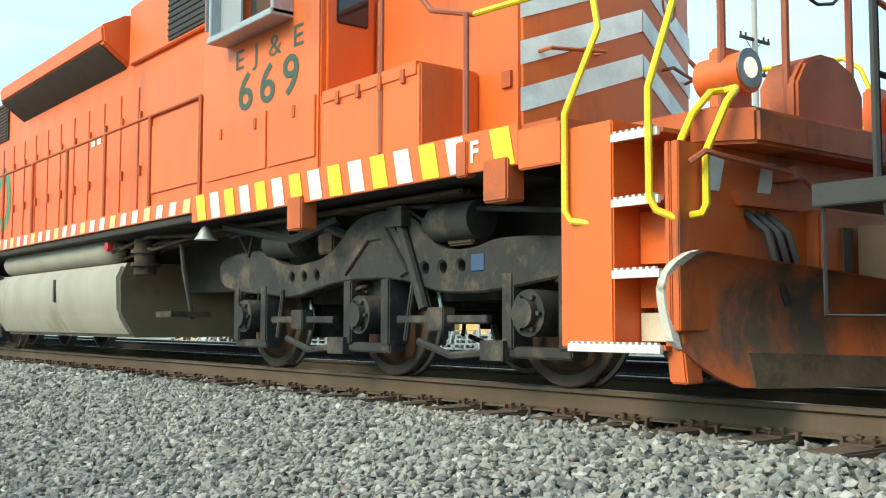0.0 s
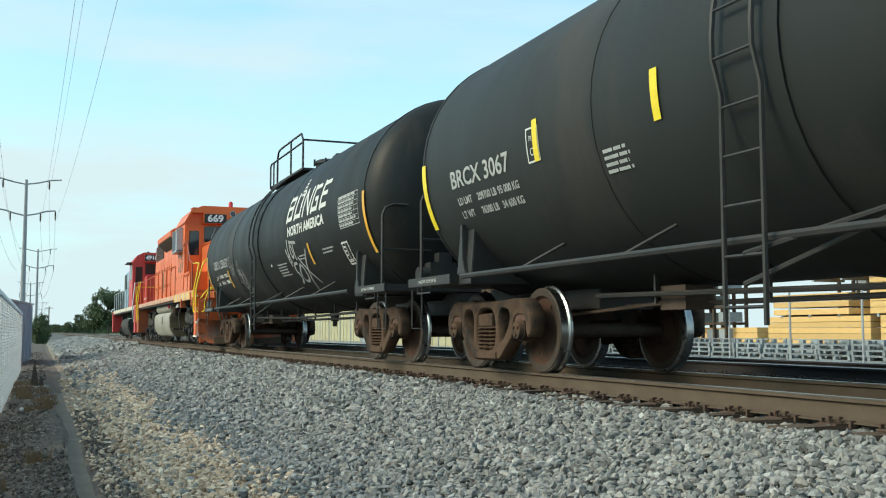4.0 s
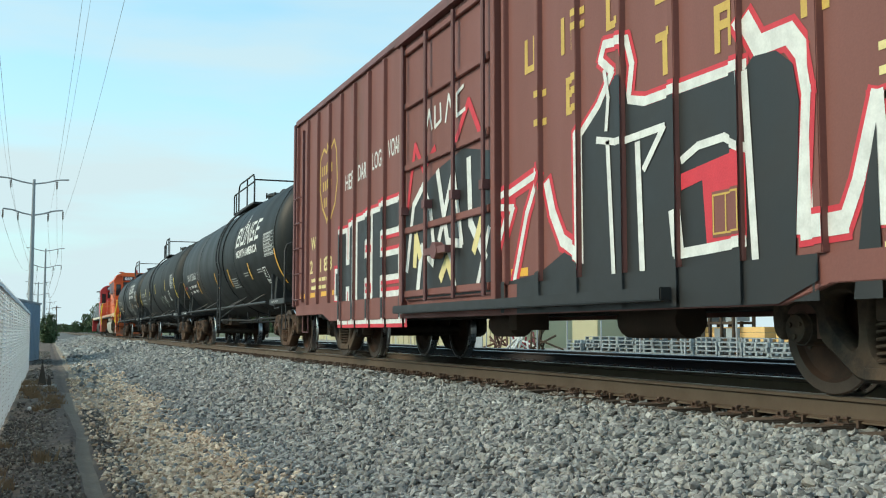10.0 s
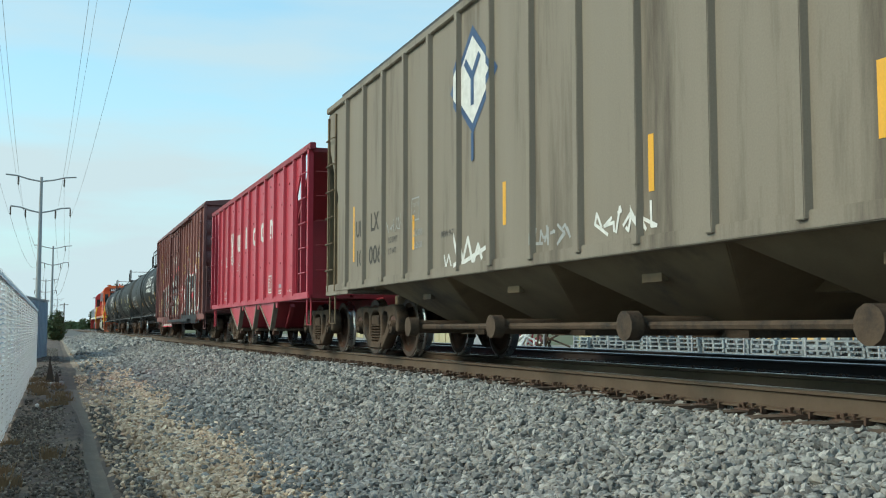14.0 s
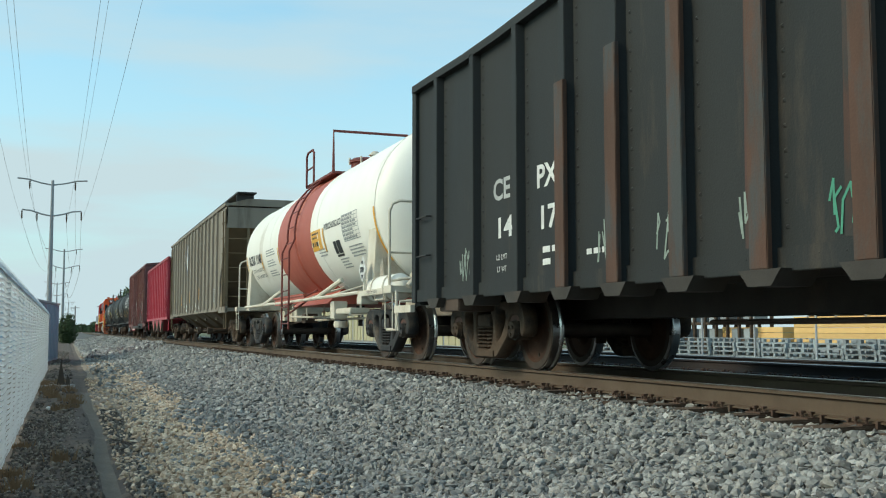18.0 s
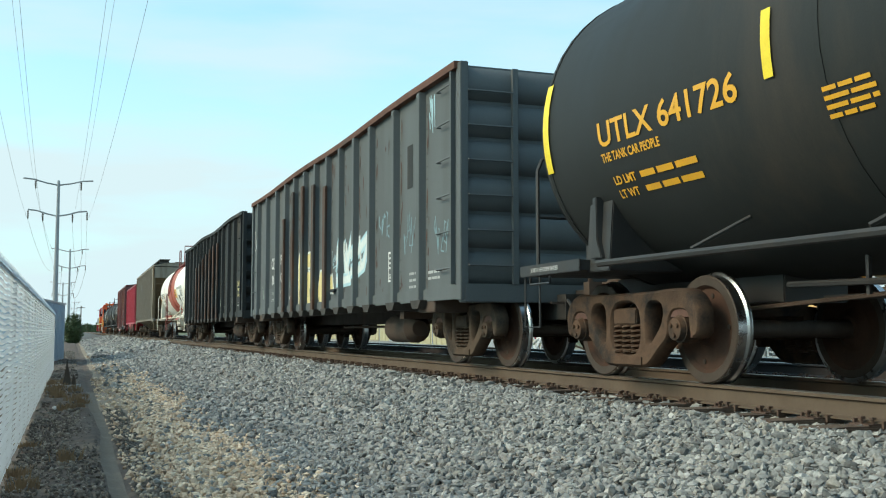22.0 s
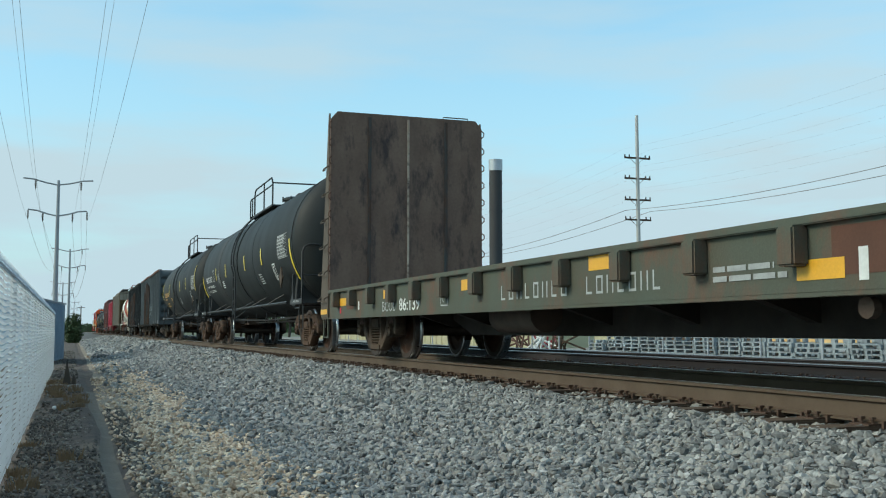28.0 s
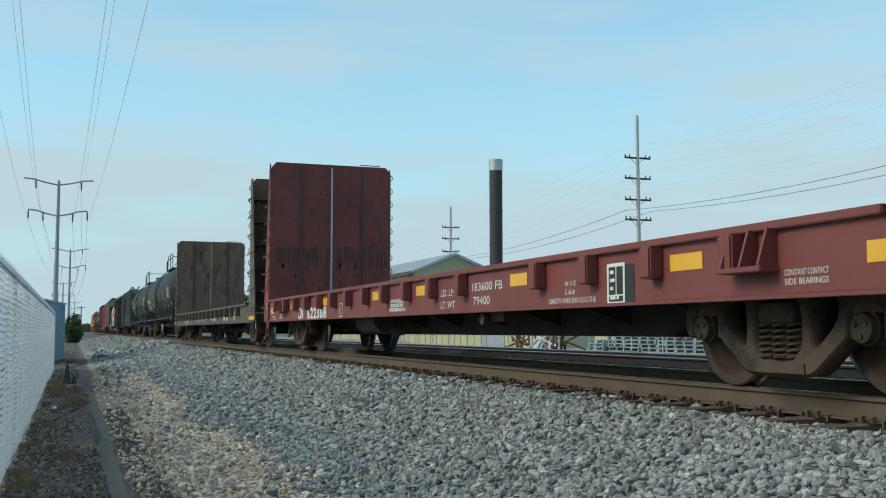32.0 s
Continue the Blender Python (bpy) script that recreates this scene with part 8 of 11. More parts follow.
scrawl(car, surf, -5.1, 1.5, 0.6, 0.6, M["dim_aqua"], 7, 0.018, 52)
scrawl(car, surf, -6.4, 1.4, 0.6, 0.5, M["dim_aqua"], 6, 0.02, 53)
scrawl(car, surf, -6.25, 3.0, 0.25, 0.5, M["aqua_ink"], 5, 0.02, 54)
decal("spray_tag", car, surf, M["white_ink"], stroke([(7.36, 2.9), (7.27, 2.96), (7.3, 2.7), (7.29, 2.45), (7.2, 2.5)], 0.022) + stroke([(7.12, 2.72), (7.1, 2.5)], 0.022) + stroke([(7.02, 2.55), (6.98, 2.75), (6.93, 2.58), (6.88, 2.76), (6.83, 2.58)], 0.022) + stroke([(6.78, 2.68), (6.7, 2.74), (6.68, 2.62), (6.6, 2.6)], 0.022))
load_plate(car, surf, -4.45, 1.15, M["white_ink"], 0.44)
bars(car, surf, -5.45, 1.2, 0.45, 3, M["grey_ink"], h=0.035, pitch=0.09, words=2, seed=12)
bars(car, surf, -6.25, 1.18, 0.45, 2, M["dim_ink"], h=0.035, pitch=0.08, words=3, seed=13)
decal("patch_plate", car, surf, M["gon_black"], [rect(-5.35, -5.6, 2.4, 3.0)])


# ---- two bulkhead flatcars ----
def bulkhead_flat(key, label, side, face, flank, length, posts, stripe_ys, front, rung):
    yc, tc = SPOT[key]
    car = vehicle("bulkhead_flatcar", label, "flatcar", yc)
    hw, zt, zb = 1.47, 1.14, 0.68
    m = M[side]
    for k in (1, -1):
        add_truck(car, k * tc / 2, "truck_grey")
    add_couplers(car, length + 0.55)
    part("deck", Shape().box(-hw + 0.034, hw - 0.034, -length, front, zt - 0.08, zt), M["brown_under"], car)
    for x in (-1, 1):
        part("side_sill", Shape().box(x * hw, x * (hw - 0.03), -length, front, zb, zt - 0.02).box(x * hw + (0.0 if x > 0 else -0.012), x * hw + (0.012 if x > 0 else 0.0), -length, front, zb - 0.03, zb), m, car, bevel=0.004)
        part("rub_rail", Shape().box(x * hw - 0.05, x * hw + 0.10, -length + 0.9, front - 0.62, zt - 0.03, zt + 0.03), m, car, bevel=0.008)
    pk = Shape().box(-0.13, 0.0, -0.085, 0.085, -0.26, 0.0).mesh("stake_pocket", [m], bevel=0.015)
    for y in posts:
        part("stake_pocket", pk, None, car, at=(-hw + 0.002, y, zt - 0.03))
        part("stake_pocket", pk, None, car, at=Matrix.Translation((hw - 0.002, y, zt - 0.03)) @ Matrix.Rotation(math.pi, 4, "Z"))
    part("centre_sill", Shape().prism([(-length, zt - 0.1), (length, zt - 0.1), (length, 0.72), (tc / 2 - 1.4, 0.72), (tc / 2 - 2.6, 0.38), (-tc / 2 + 2.6, 0.38), (-tc / 2 + 1.4, 0.72), (-length, 0.72)], "x", -0.36, 0.36), M["dark_under"], car, bevel=0.01)
    for y in [i * 1.65 for i in range(-4, 5)]:
        part("cross_bearer", Shape().prism([(-hw + 0.04, zt - 0.1), (-hw + 0.04, 0.85), (-0.37, 0.5), (0.37, 0.5), (hw - 0.04, 0.85), (hw - 0.04, zt - 0.1)], "y", y - 0.06, y + 0.06), M["dark_under"], car)
    part("air_reservoir", Shape().cyl((-0.95, 3.2, 0.62), (-0.95, 2.0, 0.62), 0.2, 14), M["brown_under"], car)
    part("hand_valve", Shape().box(-1.25, -1.0, -3.7, -3.3, 0.55, 0.68).cyl((-1.3, -3.3, 0.58), (-1.36, -3.3, 0.58), 0.07, 10), M["brown_under"], car)
    for k in (1, -1):
        last = front if k > 0 else length
        yi = front - 0.62 if k > 0 else -(length - 0.48)
        yo, top_o = (yi + 0.62, yi + 0.14) if k > 0 else (yi - 0.95, yi - 0.33)
        part("bulkhead_face", Shape().prism([(-1.49, zt), (1.49, zt), (1.49, 4.32), (1.36, 4.47), (-1.36, 4.47), (-1.49, 4.32)], "y", yi, yi + k * 0.07), M[face], car, bevel=0.006)
        for x in (-0.75, 0.0, 0.75):
            part("face_strap", Shape().box(x - (0.02 if x == 0 else 0.03), x + (0.02 if x == 0 else 0.03), min(yi - k * 0.02, yi), max(yi - k * 0.02, yi), zt + 0.05, 4.4), M["galvanised"] if x == 0 and face == "bulk_red" else M["pale_rust"] if x == 0 else M["rib_rust"], car)
        for x in (-1, 1):
            part("bulkhead_flank", Shape().prism([(yi + k * 0.06, zb), (yo, zb), (yo, zt - 0.02), (top_o, 4.44), (yi + k * 0.06, 4.44)], "x", x * 1.50, x * 1.475), M[flank], car, bevel=0.01)
        for x in (-0.9, -0.3, 0.3, 0.9):
            part("bulkhead_brace", Shape().prism([(yi + k * 0.08, zt), (yo - k * 0.1, zt), (yo - k * 0.14, 1.5), (top_o, 4.2), (yi + k * 0.08, 4.3)], "x", x - 0.05, x + 0.05), M[flank], car, bevel=0.006)
        for z in (1.5, 2.1, 2.7, 3.3, 3.9):
            part("bulkhead_rail", Shape().box(-1.42, 1.42, min(yi + k * 0.07, yi + k * 0.2), max(yi + k * 0.07, yi + k * 0.2), z - 0.022, z + 0.022), M[flank], car)
        for i in range(int(3.3 / rung) + 1):
            zg = 1.0 + rung * i
            f = max(0.0, (zg - zt) / (4.44 - zt))
            ya, yb = yi + k * 0.09, yo + (top_o - yo) * f - k * 0.05
            if abs(yb - ya) > 0.12:
                part("grab_iron", Shape().tube([(-1.495, ya, zg + 0.06), (-1.56, ya, zg + 0.02), (-1.57, ya, zg - 0.02), (-1.57, yb, zg - 0.02), (-1.56, yb, zg + 0.02), (-1.495, yb, zg + 0.06)], 0.013, 5), M[flank], car)
        for i in range(9):
            part("edge_ring", Shape().tube([(-1.48, yi - k * 0.01, 1.5 + 0.33 * i), (-1.52, yi - k * 0.02, 1.54 + 0.33 * i), (-1.52, yi - k * 0.02, 1.6 + 0.33 * i), (-1.48, yi - k * 0.01, 1.64 + 0.33 * i)], 0.012, 5), M["rust"], car)
            part("edge_ring", Shape().tube([(1.48, yi - k * 0.01, 1.5 + 0.33 * i), (1.525, yi - k * 0.02, 1.54 + 0.33 * i), (1.525, yi - k * 0.02, 1.6 + 0.33 * i), (1.48, yi - k * 0.01, 1.64 + 0.33 * i)], 0.012, 5), M["rust"], car)
        part("top_grab", Shape().tube([(0.7, yi, 4.44), (0.7, yi, 4.5), (1.2, yi, 4.5), (1.2, yi, 4.44)], 0.012, 5), M[flank], car)
        part("end_sill", Shape().box(-1.47, 1.47, min(k * last, k * (last - 0.2)), max(k * last, k * (last - 0.2)), zb - 0.02, zt - 0.09), m, car, bevel=0.01)
        part("sill_step", u_iron(-1.45, k * (last - 0.40), k * (last - 0.07), zb, 0.36, 0.02), m, car)
        part("uncoupling_lever", Shape().tube([(-1.4, k * (last + 0.07), 0.5), (-1.4, k * (last + 0.05), 0.9), (-0.2, k * (last + 0.1), 0.95)], 0.014, 5), M["galvanised"], car)
    part("brake_wheel", Shape().lathe([(-length - 0.55, 0.24), (-length - 0.53, 0.27), (-length - 0.51, 0.24), (-length - 0.53, 0.21), (-length - 0.55, 0.24)], "y", (-0.35, 0, 2.55), 24).box(-0.38, -0.32, -length - 0.55, -length - 0.5, 2.3, 2.8).box(-0.6, -0.1, -length - 0.55, -length - 0.5, 2.52, 2.58)
         .box(-0.5, -0.2, -length - 0.5, -length - 0.1, 2.4, 2.7).cyl((-0.3, -length - 0.3, 1.2), (-0.3, -length - 0.3, 2.4), 0.025, 6), M["black_steel"], car)
    surf = Flat(hw + 0.001)
    for y, z in stripe_ys:
        decal("reflective_stripe", car, surf, M["yellow"], [rect(y + 0.22, y - 0.22, z - 0.06, z + 0.07)])
    return car, surf


post_ys = [9.3 - 1.105 * i for i in range(17)]
car, surf = bulkhead_flat("flat_green", "weathered green bulkhead flatcar with brown end walls", "flat_green", "bulkhead", "bulk_side", 10.62, post_ys, [(9.0, 0.93), (6.33, 0.98), (3.04, 0.98), (-0.2, 1.04), (-3.04, 0.82), (-6.0, 0.80)], 10.56, 0.48)
decal("reflective_stripe", car, Flat(1.503), M["yellow"], [rect(10.54, 10.04, 0.74, 0.83)])
decal("reflective_stripe", car, Flat(1.503), M["yellow"], [rect(-10.2, -11.05, 0.73, 0.82)])
boxed_words(car, surf, 4.0, 0.75, 0.26, 0.26, ("PLATE", "C"), M["dim_ink"], 0.04)
letters(car, surf, "BCOL", 6.62, 0.73, 0.15, M["dim_ink"], length=0.66)
letters(car, surf, "86:139", 5.76, 0.73, 0.17, M["white_ink"], length=0.92, bold=0.004)
for y0, n, stp in ((2.04, 8, 0.208), (0.07, 7, 0.19)):
    for i in range(n):
        y = y0 - i * stp
        decal("company_sign", car, surf, M["dim_ink"], (border(y, y - 0.12, 0.77, 0.93, 0.022) if i % 3 == 1 else [rect(y, y - 0.022, 0.77, 0.93), rect(y - 0.098, y - 0.12, 0.77, 0.93)] if i % 3 else [rect(y, y - 0.022, 0.77, 0.93), rect(y - 0.022, y - 0.11, 0.77, 0.792)]))
bars(car, surf, -1.9, 0.86, 0.9, 2, M["grey_ink"], h=0.04, pitch=0.07, words=5, seed=4)
for y0, y1, z0, z1 in ((-5.2, -5.45, 0.76, 0.96), (-7.2, -7.45, 0.75, 1.0), (8.0, 7.92, 0.78, 0.92), (-3.38, -3.46, 0.74, 0.94)):
    decal("stencil_panel", car, surf, M["white_ink"], [rect(y0, y1, z0, z1)])
for y0, y1, z0, z1 in ((-3.15, -3.95, 0.78, 1.08), (8.75, 8.3, 0.8, 1.06)):
    decal("rust_patch", car, surf, M["rust"], [rect(y0, y1, z0, z1)], lift=0.003)
for y0, y1, z0, z1 in ((9.22, 9.12, 0.74, 0.84), (-9.56, -9.68, 0.78, 0.88)):
    decal("red_tag", car, surf, M["red_ink"], [rect(y0, y1, z0, z1)])

post_yr = [8.68 - 1.068 * i for i in range(17) if i != 12]
car, surf = bulkhead_flat("flat_red", "oxide red bulkhead flatcar with scraped red end walls", "flat_red", "bulk_red", "bulk_red", 10.72, post_yr, [(9.42, 0.9), (7.1, 0.95), (4.21, 0.97), (0.74, 0.97), (-1.43, 0.97), (-4.62, 0.97), (-7.75, 0.96), (-9.87, 0.9)], 10.42, 0.40)
letters(car, surf, "CN", 6.56, 0.69, 0.21, M["white_ink"], length=0.50, bold=0.012)
letters(car, surf, "622388", 5.67, 0.68, 0.21, M["white_ink"], length=1.62, bold=0.012, spacing=1.2)
boxed_words(car, surf, 3.05, 0.68, 0.2, 0.24, ("PLATE", "C"), M["white_ink"], 0.03)
letters(car, surf, "LD. LMT", -2.2, 0.87, 0.085, M["white_ink"], length=0.6)
letters(car, surf, "LT. WT", -2.2, 0.72, 0.085, M["white_ink"], length=0.5)
letters(car, surf, "183600 FB", -3.25, 0.90, 0.095, M["white_ink"], length=0.9)
letters(car, surf, "79400", -3.32, 0.74, 0.095, M["white_ink"], length=0.5)
for i, t in enumerate(("LOAD TO BE EQUALLY", "DISTRIBUTED OVER", "ENTIRE LENGTH OF CAR")):
    letters(car, surf, t, 0.0 if i < 2 else 0.04, 0.845 - 0.062 * i, 0.044, M["white_ink"], bold=0.003, length=0.70 if i == 0 else 0.62 if i == 1 else 0.78)
for t, z in (("IH 11-0", 0.86), ("IL 66-8", 0.78)):
    letters(car, surf, t, -5.7, z, 0.05, M["white_ink"])
letters(car, surf, "LENGTH OVER END SILLS 71-8", -5.35, 0.70, 0.05, M["white_ink"], length=0.95)
for t, z in (("CONSTANT CONTACT", 0.80), ("SIDE BEARINGS", 0.74)):
    letters(car, surf, t, -8.9, z, 0.04, M["white_ink"], length=0.42)
    letters(car, surf, t, 8.6, z - 0.02, 0.04, M["white_ink"], length=0.42)
decal("load_stencil", car, surf, M["black_ink"], [rect(-6.55, -6.98, 0.68, 1.0)], lift=0.003)
load_plate(car, surf, -6.52, 0.66, M["white_ink"], 0.36)
for y in (-8.6, 8.02):
    part("jacking_bracket", Shape().box(-1.63, -1.47, y - 0.25, y + 0.25, 0.83, 0.87), M["flat_red"], car, bevel=0.006)
    for q in (-0.22, -0.02, 0.2):
        part("bracket_fin", Shape().prism([(-1.63, 0.87), (-1.47, 0.87), (-1.47, 1.12), (-1.55, 1.12)], "y", y + q - 0.012, y + q + 0.012), M["flat_red"], car)
part("tie_loop", Shape().tube([(-1.47, 8.98, 0.92), (-1.53, 8.96, 0.90), (-1.53, 8.76, 0.89), (-1.47, 8.74, 0.90)], 0.014, 5), M["flat_red"], car)
letters(car, surf, "EQUIPPED WITH", 9.44, 0.745, 0.035, M["white_ink"], length=0.36)
letters(car, surf, "TREADGUARD SHOES", 9.48, 0.695, 0.035, M["white_ink"], length=0.44)
# red tag on the flank with a pale worn foot, and a faint older scrawl over it
tag_face = Flat(1.503)
decal("spray_tag", car, tag_face, M["red_ink"], [[(10.12, 1.33), (9.96, 1.38), (9.90, 1.12), (10.08, 1.07)]])
decal("spray_tag", car, tag_face, M["white_ink"], [[(10.08, 1.08), (9.99, 1.10), (9.97, 0.94), (10.05, 0.90)]])
decal("spray_tag", car, tag_face, M["red_ink"], stroke([(10.3, 1.65), (10.26, 1.42), (10.16, 1.45), (10.14, 1.62)], 0.03) + stroke([(10.08, 1.62), (10.0, 1.56), (10.07, 1.5), (9.99, 1.44)], 0.03))


def scraped_band(car, y, out, z0, z1, n, seed, mat):
    """Bare scraped steel across the end wall with a ragged lower edge and scattered chips."""
    rnd = random.Random(seed)
    s, x = Shape(), -1.36
    verts, faces = [], []

    def sheet(pts):
        faces.append(list(range(len(verts), len(verts) + len(pts))))
        verts.extend((px, y - out, pz) for px, pz in pts)
    while x < 1.36:
        w = rnd.uniform(0.02, 0.09)
        low = z0 + rnd.uniform(-0.12, 0.3) * rnd.random()
        if rnd.random() < 0.95 and not -0.05 < x < 0.05:
            sheet([(x, low), (x + w * 0.5, low - rnd.uniform(0.0, 0.06)), (x + w, low + 0.03), (x + w, z1 + rnd.uniform(-0.1, 0.05)), (x, z1 + rnd.uniform(-0.1, 0.05))])
        x += w + (0.003 if rnd.random() < 0.8 else rnd.uniform(0.02, 0.08))
    for _ in range(n):
        cx, cz = rnd.uniform(-1.35, 1.35), rnd.uniform(z0 - 0.85, z0 + 0.1) if rnd.random() < 0.7 else rnd.uniform(z1, z1 + 1.6)
        a, b = rnd.uniform(0.008, 0.035), rnd.uniform(0.015, 0.075)
        sheet([(cx + a * rnd.uniform(0.6, 1.3) * math.cos(q), cz + b * rnd.uniform(0.6, 1.3) * math.sin(q)) for q in (0.2, 1.1, 2.0, 2.9, 3.8, 4.7, 5.6)])
    s.v, s.f, s.m = verts, faces, [0] * len(faces)
    return tagged(part("scraped_patch", s, mat, car), kind="stuff")


scraped_band(car, 9.8, 0.004, 1.95, 2.45, 150, 5, M["bare_scrape"])


# ================= locomotives =================
def loco_truck(car, y, axles, r, mat="truck_black"):
    """Cast frame truck with pedestals, hangers, brake gear and bearings."""
    m = M[mat]
    span = axles[-1]
    tr = part("truck", Shape().box(-0.95, 0.95, -0.3, 0.3, 0.55, 0.95).box(-0.7, 0.7, -span - 0.9, span + 0.9, 0.62, 0.78).box(-0.6, 0.6, -span - 0.5, -span + 0.5, 0.3, 0.7).box(-0.6, 0.6, span - 0.5, span + 0.5, 0.3, 0.7), m, car, at=(0, y, 0), bevel=0.01)
    if r not in WHEEL_ME:
        WHEEL_ME[r] = wheelset_mesh(r)
    for a in axles:
        w = part("wheelset", WHEEL_ME[r], None, tr, at=(0, a, r))
        WHEELSETS.append((w, Vector((0, a, r)), r))
    for sx in (-1, 1):
        x0 = sx * 1.02
        s = Shape()
        if len(axles) == 3:
            top = [(-span - 0.75, 0.98), (-span + 0.35, 1.06), (-1.35, 0.98), (-0.95, 1.0), (-0.55, 1.36), (0.15, 1.36), (0.6, 1.02), (1.2, 0.96), (span - 0.55, 1.0), (span - 0.25, 1.16), (span + 0.7, 1.12)]
            bot = [(span + 0.7, 0.82), (span + 0.2, 0.74), (span - 0.45, 0.70), (1.25, 0.66), (0.45, 0.80), (-0.45, 0.80), (-1.0, 0.66), (-span + 0.45, 0.66), (-span - 0.2, 0.74), (-span - 0.75, 0.80)]
        else:
            top = [(-span - 0.7, 0.95), (-0.5, 1.02), (-0.3, 1.2), (0.3, 1.2), (0.5, 1.02), (span + 0.7, 0.95)]
            bot = [(span + 0.7, 0.78), (span - 0.4, 0.70), (0.5, 0.62), (-0.5, 0.62), (-span + 0.4, 0.70), (-span - 0.7, 0.78)]
        holes = [[(a + k * 0.22 + 0.05 * math.cos(-q * 0.785), 0.86 + 0.05 * math.sin(-q * 0.785)) for q in range(8)] for a in [(p + q) / 2 for p, q in zip(axles, axles[1:])] for k in (-1, 0, 1)]
        part("side_frame", cast_plate((top + bot)[::-1], holes if len(axles) == 3 else [], 0.09, 0.015), m, tr, at=(x0, 0, 0))
        if len(axles) == 3:
            part("frame_rib", Shape().prism([(-0.62, 0.84), (-0.30, 1.22), (0.0, 1.22), (0.36, 0.90), (0.30, 0.84), (-0.05, 1.12), (-0.25, 1.12), (-0.5, 0.80)], "x", x0 + sx * 0.08, x0 + sx * 0.115), m, tr, bevel=0.008)
            part("maker_plate", Shape().box(x0 + sx * 0.09, x0 + sx * 0.098, -1.52, -1.38, 0.82, 0.94), M["blue_ink"], tr, "small blue maker's plate")
        for a in axles:
            j = Shape().box(x0 - 0.10, x0 + 0.10, a - 0.34, a - 0.22, 0.26, 0.80).box(x0 - 0.10, x0 + 0.10, a + 0.22, a + 0.34, 0.26, 0.80).box(x0 - 0.08, x0 + 0.08, a - 0.33, a + 0.33, 0.20, 0.28)
            part("pedestal", j, m, tr, bevel=0.012)
            b = Shape().cyl((x0 + sx * 0.16, a, r), (x0 - sx * 0.08, a, r), 0.16, 16).cyl((x0 + sx * 0.22, a, r), (x0 + sx * 0.16, a, r), 0.10, 14)
            for k in range(6):
                b.cyl((x0 + sx * 0.19, a + 0.12 * math.cos(k * 1.05), r + 0.12 * math.sin(k * 1.05)), (x0 + sx * 0.16, a + 0.12 * math.cos(k * 1.05), r + 0.12 * math.sin(k * 1.05)), 0.018, 6)
            part("bearing", b, m, tr)
            for d in (-0.3, 0.3):
                pts = []
                for i in range(25):
                    q = 2 * math.pi * i / 8
                    pts.append((x0 + 0.05 * math.cos(q), a + d * 0.62 + 0.05 * math.sin(q), 0.70 + 0.2 * i / 24))
                part("coil_spring", Shape().tube(pts, 0.016, 5), M["truck_grey"], tr)
        for a in [(p + q) / 2 for p, q in zip(axles, axles[1:])]:
            part("brake_hanger", Shape().box(x0 + sx * 0.06, x0 + sx * 0.12, a - 0.55, a + 0.55, 0.44, 0.50).box(x0 + sx * 0.04, x0 + sx * 0.16, a - 0.1, a + 0.1, 0.38, 0.56).tube([(x0 + sx * 0.1, a + 0.35, 0.75), (x0 + sx * 0.1, a + 0.45, 0.3)], 0.025, 6), m, tr, bevel=0.008)
            part("brake_hanger", Shape().tube([(x0 + sx * 0.08, a - 0.6, 0.24), (x0 + sx * 0.08, a - 0.1, 0.2), (x0 + sx * 0.08, a + 0.3, 0.3)], 0.03, 6).box(x0 + sx * 0.02, x0 + sx * 0.14, a - 0.75, a - 0.5, 0.18, 0.32), m, tr)
        for a in (-span * 0.55, span * 0.72) if len(axles) == 3 else (0.0,):
            part("brake_cylinder", Shape().cyl((x0 + sx * 0.02, a - 0.28, 1.2), (x0 + sx * 0.02, a + 0.22, 1.2), 0.15, 14).cyl((x0 + sx * 0.02, a + 0.22, 1.2), (x0 + sx * 0.02, a + 0.34, 1.2), 0.09, 12), m, tr)
            part("brake_pipe", Shape().tube([(x0 + sx * 0.05, a + 0.3, 1.2), (x0 + sx * 0.1, a + 0.5, 1.32), (x0 + sx * 0.1, a + 0.6, 1.1), (x0 + sx * 0.1, a + 0.8, 1.3)], 0.018, 6), M["rubber"], tr)
        part("equaliser_rod", Shape().tube([(x0 + sx * 0.06, -span - 0.6, 1.15), (x0 + sx * 0.06, 0, 1.42), (x0 + sx * 0.06, span + 0.5, 1.32)], 0.022, 6), m, tr)
        part("damper", Shape().tube([(x0 + sx * 0.12, -0.5, 1.3), (x0 + sx * 0.12, -0.85, 0.55)], 0.045, 8).box(x0 + sx * 0.05, x0 + sx * 0.18, -0.62, -0.42, 1.2, 1.36), m, tr)
        part("snubber_box", Shape().box(x0 - 0.08, x0 + 0.1, 0.55, 0.8, 1.05, 1.3), M["truck_grey"], tr, bevel=0.015)
        part("snubber_box", Shape().box(x0 - 0.06, x0 + 0.12, -1.35, -1.05, 1.02, 1.22), M["truck_grey"], tr, bevel=0.015)
    return tr


def hand_rail(pts, mat, car, r=0.02, name="hand_rail", label=""):
    return part(name, Shape().tube(pts, r, 7), mat, car, label)


def walkway_rail(car, x, ys, z0, z1, mat):
    for y in ys:
        part("rail_post", Shape().cyl((x, y, z0), (x, y, z1), 0.024, 7), mat, car)
    part("walkway_rail", Shape().tube([(x, ys[0], z1), (x, ys[-1], z1)], 0.02, 7), mat, car)


